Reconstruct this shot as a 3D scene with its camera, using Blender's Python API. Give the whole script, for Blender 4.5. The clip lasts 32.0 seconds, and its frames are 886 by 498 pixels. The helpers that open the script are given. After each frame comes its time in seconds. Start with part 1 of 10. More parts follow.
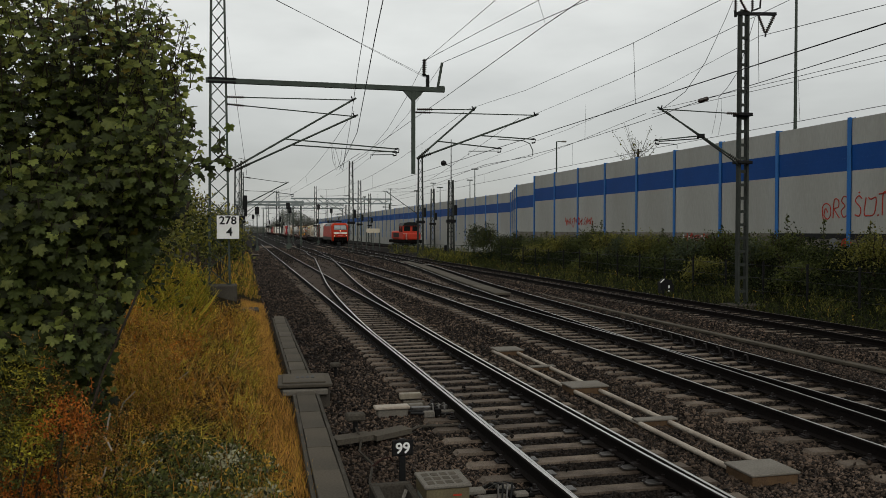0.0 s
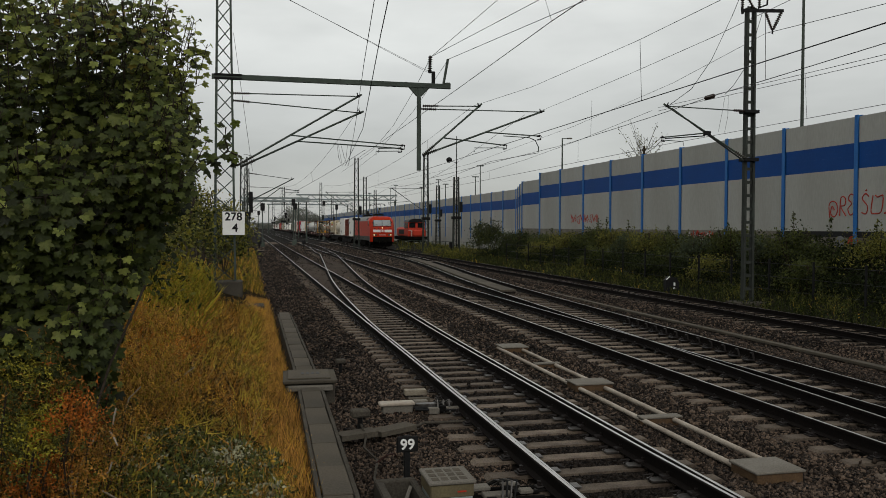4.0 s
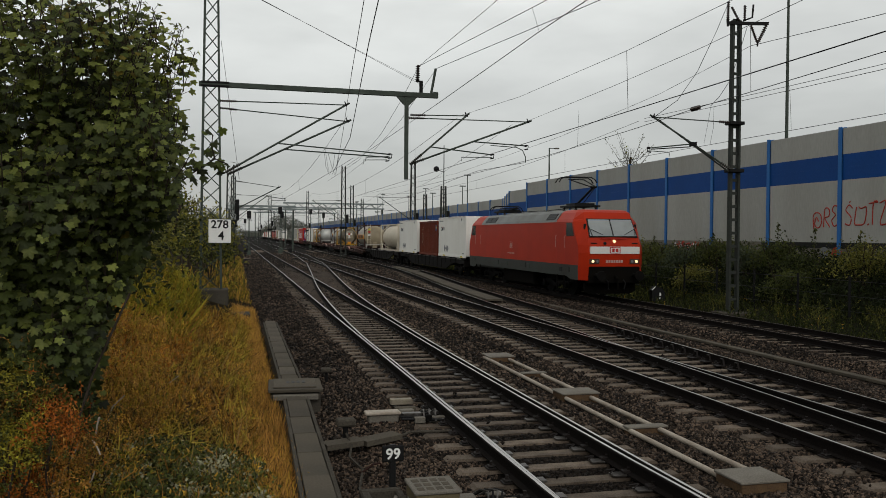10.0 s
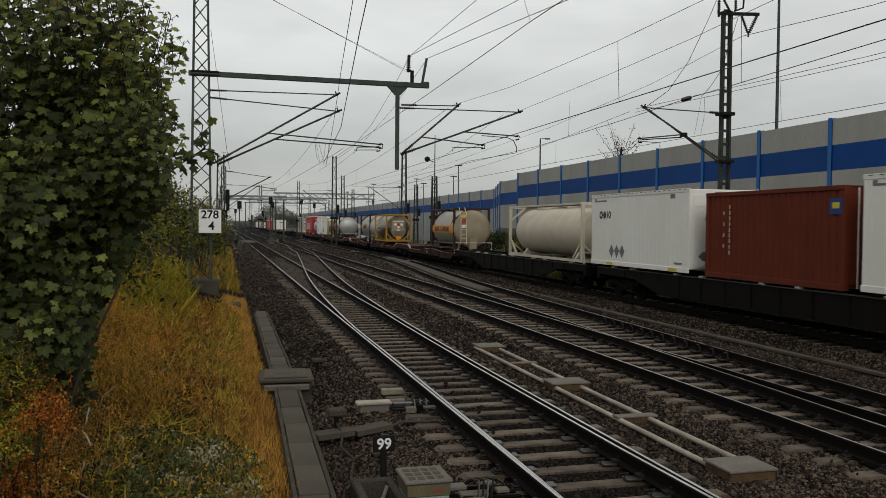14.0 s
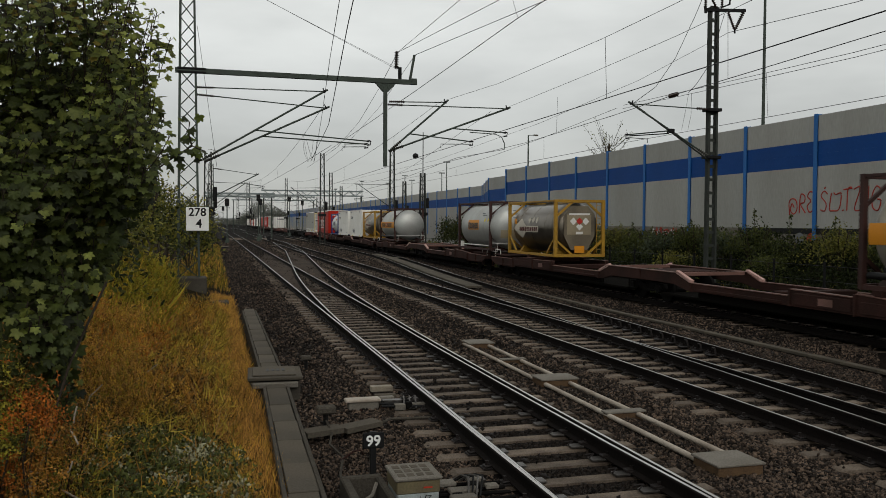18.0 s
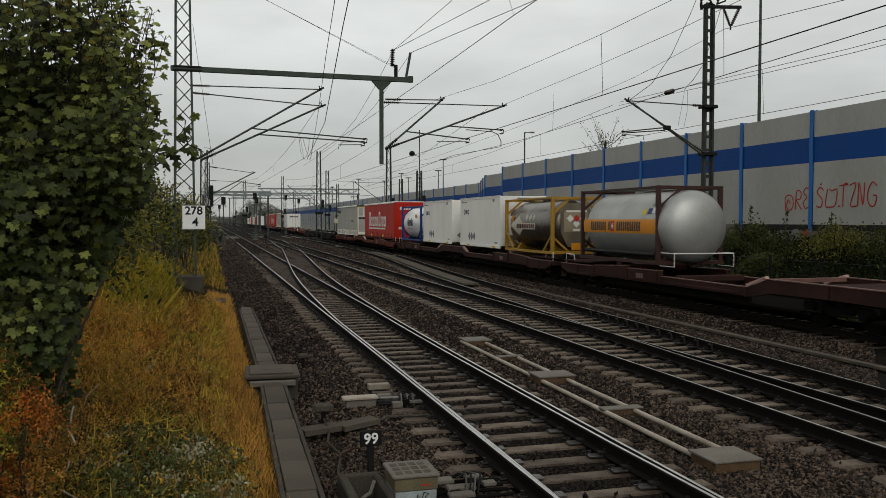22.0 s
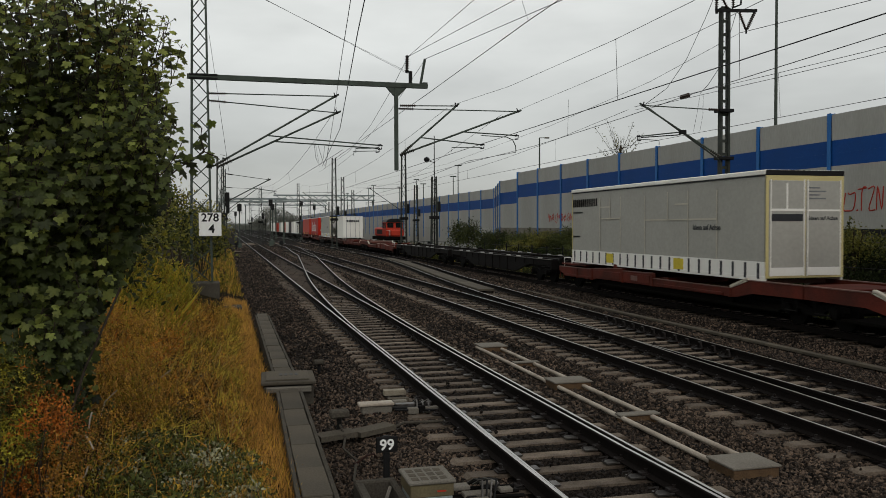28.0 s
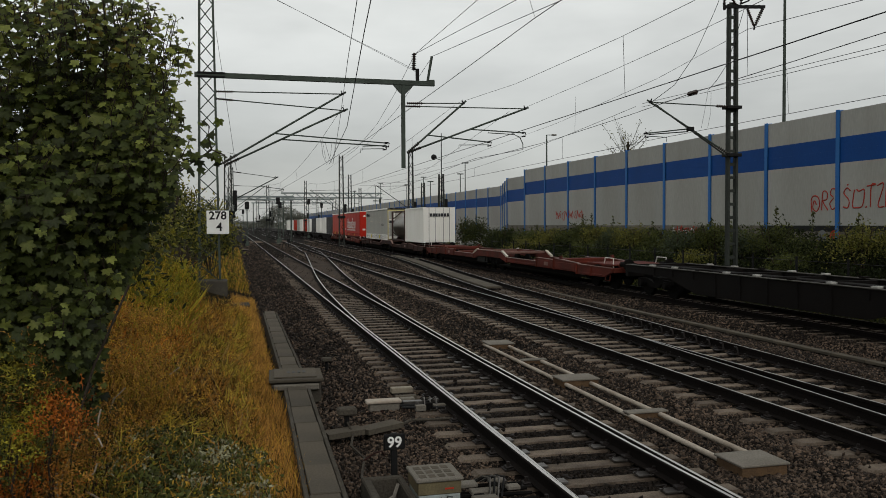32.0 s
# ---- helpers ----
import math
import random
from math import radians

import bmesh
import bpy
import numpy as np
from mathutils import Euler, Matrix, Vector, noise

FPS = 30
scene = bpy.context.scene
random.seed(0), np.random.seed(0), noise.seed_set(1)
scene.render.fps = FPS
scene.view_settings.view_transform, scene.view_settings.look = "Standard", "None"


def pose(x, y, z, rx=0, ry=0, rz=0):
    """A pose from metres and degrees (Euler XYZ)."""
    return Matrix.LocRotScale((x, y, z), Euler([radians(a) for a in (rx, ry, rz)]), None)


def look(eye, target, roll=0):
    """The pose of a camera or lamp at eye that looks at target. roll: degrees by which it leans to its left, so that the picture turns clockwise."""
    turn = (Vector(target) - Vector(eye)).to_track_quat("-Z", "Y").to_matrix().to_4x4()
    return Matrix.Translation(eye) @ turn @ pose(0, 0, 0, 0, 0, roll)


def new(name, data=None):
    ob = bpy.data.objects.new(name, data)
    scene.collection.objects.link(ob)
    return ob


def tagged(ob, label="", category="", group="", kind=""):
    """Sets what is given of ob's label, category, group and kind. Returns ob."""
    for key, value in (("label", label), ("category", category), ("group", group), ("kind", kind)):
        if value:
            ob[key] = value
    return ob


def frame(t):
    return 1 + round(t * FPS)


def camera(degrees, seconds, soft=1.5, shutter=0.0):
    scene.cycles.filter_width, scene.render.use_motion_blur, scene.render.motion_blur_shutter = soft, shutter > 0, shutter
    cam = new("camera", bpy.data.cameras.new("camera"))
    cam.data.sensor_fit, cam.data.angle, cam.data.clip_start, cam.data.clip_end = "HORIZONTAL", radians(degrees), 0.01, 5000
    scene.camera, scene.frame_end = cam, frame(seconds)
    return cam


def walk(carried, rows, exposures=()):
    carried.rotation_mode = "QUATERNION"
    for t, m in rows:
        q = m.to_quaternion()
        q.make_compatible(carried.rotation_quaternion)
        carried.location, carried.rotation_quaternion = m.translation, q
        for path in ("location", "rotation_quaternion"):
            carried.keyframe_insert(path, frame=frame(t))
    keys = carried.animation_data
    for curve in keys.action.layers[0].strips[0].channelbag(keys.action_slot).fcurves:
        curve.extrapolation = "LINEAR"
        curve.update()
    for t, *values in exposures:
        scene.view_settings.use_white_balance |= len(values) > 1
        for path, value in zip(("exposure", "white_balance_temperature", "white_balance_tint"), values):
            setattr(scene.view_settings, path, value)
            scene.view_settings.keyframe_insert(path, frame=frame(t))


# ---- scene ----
EYE = (0.0, 0.0, 2.61)
# seconds, turn to the right of the line of track one, tilt, lean
PATH = [
    (0, 13.448, -1.316, 0.000), (0.5, 13.380, -1.391, -0.025), (1, 13.288, -1.520, -0.031), (1.5, 13.124, -1.572, -0.036),
    (2, 12.984, -1.682, -0.003), (2.5, 12.923, -1.678, 0.028), (3, 12.915, -1.741, 0.096), (3.5, 12.988, -1.655, 0.131),
    (5.5, 13.532, -1.378, 0.214), (6, 13.717, -1.460, 0.204), (6.5, 13.829, -1.402, 0.215), (7, 13.905, -1.259, 0.248),
    (7.5, 14.017, -1.266, 0.313), (8, 14.143, -1.173, 0.395), (8.5, 14.185, -1.053, 0.437), (9, 14.109, -1.025, 0.472),
    (9.5, 13.994, -0.995, 0.454), (10, 13.986, -0.920, 0.473), (10.5, 14.081, -0.995, 0.484), (11, 14.254, -1.000, 0.512),
    (11.5, 14.433, -1.049, 0.517), (12, 14.520, -1.174, 0.530), (12.5, 14.525, -1.274, 0.519), (13, 14.502, -1.442, 0.518),
    (13.5, 14.495, -1.533, 0.498), (14, 14.611, -1.580, 0.504), (14.5, 14.800, -1.585, 0.500), (16.5, 15.272, -1.708, 0.322),
    (17, 15.326, -1.738, 0.347), (17.5, 15.358, -1.737, 0.321), (18, 15.398, -1.798, 0.293), (18.5, 15.455, -1.797, 0.206),
    (19, 15.485, -1.729, 0.134), (19.5, 15.527, -1.788, 0.072), (20, 15.611, -1.772, 0.029), (20.5, 15.666, -1.843, 0.060),
    (21, 15.664, -1.899, 0.075), (21.5, 15.654, -1.935, 0.086), (22, 15.617, -1.962, 0.070), (22.5, 15.588, -1.979, 0.012),
    (23, 15.509, -2.027, -0.037), (23.5, 15.445, -1.987, -0.128), (24, 15.282, -1.912, -0.198), (24.5, 15.138, -1.912, -0.228),
    (25, 14.995, -1.914, -0.242), (25.5, 14.855, -1.909, -0.225), (27.5, 14.607, -1.568, -0.214), (28, 14.579, -1.563, -0.179),
    (28.5, 14.531, -1.597, -0.162), (29, 14.464, -1.619, -0.165), (29.5, 14.397, -1.669, -0.219), (30, 14.365, -1.632, -0.232),
    (30.5, 14.326, -1.675, -0.231), (31, 14.227, -1.671, -0.222), (31.5, 14.157, -1.679, -0.253), (32, 14.085, -1.729, -0.283),
]


def aim(turn, tilt, lean):
    return pose(*EYE, 90 + tilt, 0, -turn) @ pose(0, 0, 0, 0, 0, lean)


cam = camera(55.82, 32.0, soft=0.8, shutter=0.18)
walk(cam, [(t, aim(a, b, c)) for t, a, b, c in PATH])
scene.view_settings.exposure = -0.10

# ---- world and sun ----
SUN_TURN, SUN_HEIGHT = radians(186), radians(36)
world = bpy.data.worlds.new("overcast")
scene.world = world
world.use_nodes = True
wn, wl = world.node_tree.nodes, world.node_tree.links
wn.clear()
w_out = wn.new("ShaderNodeOutputWorld")
w_bg = wn.new("ShaderNodeBackground")
w_co = wn.new("ShaderNodeTexCoord")
w_sep = wn.new("ShaderNodeSeparateXYZ")
wl.new(w_co.outputs["Generated"], w_sep.inputs[0])
# an overcast sky is dimmer at the horizon than overhead
w_ramp = wn.new("ShaderNodeValToRGB")
w_ramp.color_ramp.elements[0].position, w_ramp.color_ramp.elements[0].color = 0.0, (0.385, 0.392, 0.38, 1)
w_ramp.color_ramp.elements[1].position, w_ramp.color_ramp.elements[1].color = 1.0, (0.52, 0.525, 0.505, 1)
for p, c in ((0.10, (0.535, 0.545, 0.525, 1)), (0.28, (0.78, 0.795, 0.765, 1))):
    w_ramp.color_ramp.elements.new(p).color = c
wl.new(w_sep.outputs["Z"], w_ramp.inputs["Fac"])
w_map = wn.new("ShaderNodeMapping")
w_map.inputs["Scale"].default_value = (1.0, 1.0, 3.2)
wl.new(w_co.outputs["Generated"], w_map.inputs["Vector"])
w_cloud = wn.new("ShaderNodeTexNoise")
w_cloud.inputs["Scale"].default_value, w_cloud.inputs["Detail"].default_value = 2.6, 5.0
w_cloud.inputs["Roughness"].default_value = 0.52
wl.new(w_map.outputs[0], w_cloud.inputs["Vector"])
w_range = wn.new("ShaderNodeMapRange")
w_range.inputs["From Min"].default_value, w_range.inputs["From Max"].default_value = 0.3, 0.72
w_range.inputs["To Min"].default_value, w_range.inputs["To Max"].default_value = 0.80, 1.18
wl.new(w_cloud.outputs["Fac"], w_range.inputs["Value"])
w_mul = wn.new("ShaderNodeVectorMath")
w_mul.operation = "SCALE"
wl.new(w_ramp.outputs["Color"], w_mul.inputs[0])
wl.new(w_range.outputs["Result"], w_mul.inputs["Scale"])
w_sky = wn.new("ShaderNodeTexSky")
w_sky.sky_type, w_sky.sun_disc = "NISHITA", False
w_sky.sun_elevation, w_sky.sun_rotation = SUN_HEIGHT, SUN_TURN
w_sky_scale = wn.new("ShaderNodeVectorMath")
w_sky_scale.operation = "SCALE"
w_sky_scale.inputs["Scale"].default_value = 0.008
wl.new(w_sky.outputs[0], w_sky_scale.inputs[0])
w_add = wn.new("ShaderNodeVectorMath")
w_add.operation = "ADD"
wl.new(w_mul.outputs[0], w_add.inputs[0])
wl.new(w_sky_scale.outputs[0], w_add.inputs[1])
wl.new(w_add.outputs[0], w_bg.inputs["Color"])
w_bg.inputs["Strength"].default_value = 1.06
wl.new(w_bg.outputs[0], w_out.inputs[0])

sun = new("sun", bpy.data.lights.new("sun", "SUN"))
sun.data.energy, sun.data.angle, sun.data.color = 0.96, radians(40), (1.0, 0.97, 0.92)
sun.matrix_world = look((40 * math.sin(SUN_TURN), 40 * math.cos(SUN_TURN), 40 * math.tan(SUN_HEIGHT)), (0, 0, 0))


# ---- materials ----
def surface(name, color, rough=0.7, metal=0.0, second=None, scale=6.0, spread=0.5, fine=60.0, grain=0.25, bump=0.15,
            vary=0.0, island=0.0, stretch=(1, 1, 1), coat=0.0, spec=0.12):
    """Colour with stains at one scale and grain at a finer one, relief from the grain, a shift from piece to piece."""
    m = bpy.data.materials.new(name)
    m.use_nodes = True
    n, k = m.node_tree.nodes, m.node_tree.links
    b = n["Principled BSDF"]
    b.inputs["Roughness"].default_value, b.inputs["Metallic"].default_value = rough, metal
    b.inputs["Coat Weight"].default_value, b.inputs["Specular IOR Level"].default_value = coat, spec
    co, mp = n.new("ShaderNodeTexCoord"), n.new("ShaderNodeMapping")
    mp.inputs["Scale"].default_value = stretch
    k.new(co.outputs["Object"], mp.inputs["Vector"])
    big, small = n.new("ShaderNodeTexNoise"), n.new("ShaderNodeTexNoise")
    for tex, s, d in ((big, scale, 4.0), (small, fine, 3.0)):
        tex.inputs["Scale"].default_value, tex.inputs["Detail"].default_value = s, d
        k.new(mp.outputs[0], tex.inputs["Vector"])
    second = second or tuple(c * 0.55 for c in color)
    stain = n.new("ShaderNodeMapRange")
    stain.inputs["From Min"].default_value, stain.inputs["From Max"].default_value = 0.5 - 0.22, 0.5 + 0.22
    stain.inputs["To Min"].default_value, stain.inputs["To Max"].default_value = 0.0, spread
    k.new(big.outputs["Fac"], stain.inputs["Value"])
    mix = n.new("ShaderNodeMix")
    mix.data_type = "RGBA"
    mix.inputs["A"].default_value, mix.inputs["B"].default_value = (*color, 1), (*second, 1)
    k.new(stain.outputs[0], mix.inputs["Factor"])
    value = n.new("ShaderNodeMapRange")
    value.inputs["From Min"].default_value, value.inputs["From Max"].default_value = 0.3, 0.7
    value.inputs["To Min"].default_value, value.inputs["To Max"].default_value = 1 - grain, 1 + grain
    k.new(small.outputs["Fac"], value.inputs["Value"])
    last = value.outputs[0]
    for amount, node, socket in ((vary, "ShaderNodeObjectInfo", "Random"), (island, "ShaderNodeNewGeometry", "Random Per Island")):
        if amount:
            info, shift, times = n.new(node), n.new("ShaderNodeMapRange"), n.new("ShaderNodeMath")
            shift.inputs["To Min"].default_value, shift.inputs["To Max"].default_value = 1 - amount, 1 + amount
            k.new(info.outputs[socket], shift.inputs["Value"])
            times.operation = "MULTIPLY"
            k.new(last, times.inputs[0])
            k.new(shift.outputs[0], times.inputs[1])
            last = times.outputs[0]
    scale_c = n.new("ShaderNodeVectorMath")
    scale_c.operation = "SCALE"
    k.new(mix.outputs["Result"], scale_c.inputs[0])
    k.new(last, scale_c.inputs["Scale"])
    k.new(scale_c.outputs[0], b.inputs["Base Color"])
    if bump:
        bp = n.new("ShaderNodeBump")
        bp.inputs["Strength"].default_value, bp.inputs["Distance"].default_value = bump, 0.02
        k.new(small.outputs["Fac"], bp.inputs["Height"])
        k.new(bp.outputs[0], b.inputs["Normal"])
    return m


def glowing(name, color, strength):
    m = bpy.data.materials.new(name)
    m.use_nodes = True
    b = m.node_tree.nodes["Principled BSDF"]
    b.inputs["Base Color"].default_value = (*color, 1)
    b.inputs["Emission Color"].default_value, b.inputs["Emission Strength"].default_value = (*color, 1), strength
    return m


def leafy(name, color, second, vary=0.35, sheen=0.12, through_leaf=1.0):
    """Leaves: two greens from leaf to leaf, some light through the blade."""
    m = surface(name, color, 0.55, second=second, scale=1.2, spread=0.9, fine=30, grain=0.2, bump=0.0, island=vary, spec=sheen)
    n, k = m.node_tree.nodes, m.node_tree.links
    b, thin, both = n["Principled BSDF"], n.new("ShaderNodeBsdfTranslucent"), n.new("ShaderNodeMixShader")
    gain = n.new("ShaderNodeVectorMath")
    gain.operation = "MULTIPLY"
    gain.inputs[1].default_value = (2.0 * through_leaf, 1.9 * through_leaf, 1.3 * through_leaf)
    k.new(b.inputs["Base Color"].links[0].from_socket, gain.inputs[0])
    k.new(gain.outputs[0], thin.inputs["Color"])
    both.inputs[0].default_value = 0.4
    k.new(b.outputs[0], both.inputs[1])
    k.new(thin.outputs[0], both.inputs[2])
    k.new(both.outputs[0], n["Material Output"].inputs["Surface"])
    return m


M = {
    # bed colour is near-black: shade in the gaps between stones is put in here
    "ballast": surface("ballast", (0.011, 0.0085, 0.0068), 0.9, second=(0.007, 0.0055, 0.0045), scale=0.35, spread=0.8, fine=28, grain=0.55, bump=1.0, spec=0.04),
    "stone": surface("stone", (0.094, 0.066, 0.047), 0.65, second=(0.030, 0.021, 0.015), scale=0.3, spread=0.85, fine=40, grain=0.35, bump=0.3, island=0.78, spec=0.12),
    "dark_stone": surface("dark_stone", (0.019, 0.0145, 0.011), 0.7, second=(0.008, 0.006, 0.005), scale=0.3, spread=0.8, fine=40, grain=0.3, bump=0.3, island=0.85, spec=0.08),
    "sleeper": surface("sleeper", (0.170, 0.136, 0.104), 0.75, second=(0.052, 0.038, 0.028), scale=2.6, spread=0.95, fine=50, grain=0.3, bump=0.3, vary=0.3, spec=0.12),
    "rail_side": surface("rail_side", (0.008, 0.006, 0.005), 0.9, second=(0.005, 0.004, 0.004), scale=2.0, fine=40, grain=0.3, bump=0.2, spec=0.08),
    "rail_head": surface("rail_head", (0.40, 0.39, 0.375), 0.28, 0.9, second=(0.44, 0.42, 0.40), scale=0.4, fine=30, grain=0.12, bump=0.03, stretch=(1, 0.05, 1)),
    "rail_dull": surface("rail_dull", (0.12, 0.10, 0.09), 0.5, 0.6, second=(0.05, 0.035, 0.03), scale=0.4, fine=30, grain=0.2, bump=0.05, stretch=(1, 0.05, 1)),
    "fastening": surface("fastening", (0.014, 0.011, 0.010), 0.5, scale=4, grain=0.3, spec=0.2),
    "slide_steel": surface("slide_steel", (0.15, 0.142, 0.135), 0.40, 0.8, second=(0.035, 0.028, 0.022), scale=9, spread=0.8, fine=60, grain=0.25, bump=0.08, vary=0.35),
    "box_rust": surface("box_rust", (0.105, 0.064, 0.034), 0.8, second=(0.055, 0.034, 0.020), scale=4, spread=0.8, fine=50, grain=0.25, bump=0.2),
    "pale_blue_paint": surface("pale_blue_paint", (0.36, 0.42, 0.43), 0.6, second=(0.20, 0.21, 0.19), scale=6, spread=0.8, fine=60, grain=0.15, bump=0.1),
    "concrete": surface("concrete", (0.165, 0.152, 0.130), 0.85, second=(0.09, 0.078, 0.062), scale=1.4, spread=0.7, fine=55, grain=0.2, bump=0.25, vary=0.12),
    "old_concrete": surface("old_concrete", (0.070, 0.062, 0.050), 0.9, second=(0.032, 0.027, 0.020), scale=1.6, spread=0.8, fine=45, grain=0.3, bump=0.4, vary=0.12),
    "grit": surface("grit", (0.060, 0.044, 0.033), 0.9, second=(0.030, 0.023, 0.018), scale=0.35, spread=0.9, fine=9, grain=0.35, bump=0.5, spec=0.06),
    "slab": surface("slab", (0.092, 0.078, 0.058), 0.85, second=(0.046, 0.041, 0.034), scale=0.8, spread=0.7, fine=45, grain=0.2, bump=0.2, vary=0.12),
    # very dark soil: shade in the gaps between bank weeds put into its colour
    "soil": surface("soil", (0.015, 0.010, 0.005), 0.95, second=(0.022, 0.016, 0.006), scale=0.8, spread=0.9, fine=18, grain=0.5, bump=0.8, spec=0.03),
    "verge": surface("verge", (0.010, 0.012, 0.006), 0.95, second=(0.018, 0.016, 0.009), scale=0.5, spread=0.9, fine=14, grain=0.5, bump=0.8, spec=0.03),
    "far_ground": surface("far_ground", (0.060, 0.060, 0.050), 0.95, second=(0.035, 0.042, 0.025), scale=0.02, spread=0.9, fine=0.6, grain=0.35, bump=0.2),
    "mast": surface("mast", (0.060, 0.076, 0.063), 0.65, second=(0.030, 0.034, 0.028), scale=2.0, spread=0.8, fine=60, grain=0.2, bump=0.1, spec=0.15),
    "mast_dark": surface("mast_dark", (0.040, 0.046, 0.040), 0.7, second=(0.020, 0.020, 0.017), scale=2.0, spread=0.8, fine=60, grain=0.2, bump=0.1, spec=0.1),
    # gantry steel lightened to blue-grey: distance haze put into the colour
    "far_steel": surface("far_steel", (0.20, 0.23, 0.225), 0.6, second=(0.13, 0.15, 0.145), scale=0.5, spread=0.7, fine=12, grain=0.1, bump=0.0),
    "far_wall": surface("far_wall", (0.115, 0.118, 0.112), 0.8, second=(0.08, 0.082, 0.078), scale=0.05, spread=0.7, fine=0.6, grain=0.1, bump=0.0),
    "black_iron": surface("black_iron", (0.009, 0.009, 0.009), 0.6, scale=5, grain=0.25),
    "wire": surface("wire", (0.030, 0.030, 0.032), 0.5, 0.5, scale=3, bump=0.0),
    "insulator": surface("insulator", (0.030, 0.020, 0.016), 0.3, 0.0, scale=5, bump=0.0, coat=0.3),
    "panel": surface("panel", (0.325, 0.325, 0.302), 0.75, second=(0.250, 0.246, 0.222), scale=0.5, spread=0.7, fine=12, grain=0.06, bump=0.05, vary=0.05, stretch=(1, 1, 0.3)),
    "panel_blue": surface("panel_blue", (0.003, 0.048, 0.205), 0.6, second=(0.003, 0.038, 0.155), scale=0.5, spread=0.6, fine=12, grain=0.06, bump=0.05, vary=0.05),
    "post_blue": surface("post_blue", (0.022, 0.125, 0.36), 0.5, second=(0.018, 0.09, 0.25), scale=1.0, spread=0.6, fine=40, grain=0.1, bump=0.05),
    "white_sign": surface("white_sign", (0.78, 0.78, 0.76), 0.5, second=(0.6, 0.58, 0.54), scale=2.5, spread=0.4, fine=60, grain=0.05, bump=0.0),
    "black_paint": surface("black_paint", (0.012, 0.012, 0.012), 0.5, scale=4, grain=0.2, bump=0.0),
    "graffiti": surface("graffiti", (0.36, 0.035, 0.020), 0.6, scale=3, grain=0.15, bump=0.0),
    "graffiti_white": surface("graffiti_white", (0.5, 0.5, 0.5), 0.6, scale=3, grain=0.15, bump=0.0),
    "bark": surface("bark", (0.045, 0.034, 0.024), 0.9, scale=8, fine=70, grain=0.4, bump=0.5, stretch=(1, 1, 0.3)),
}


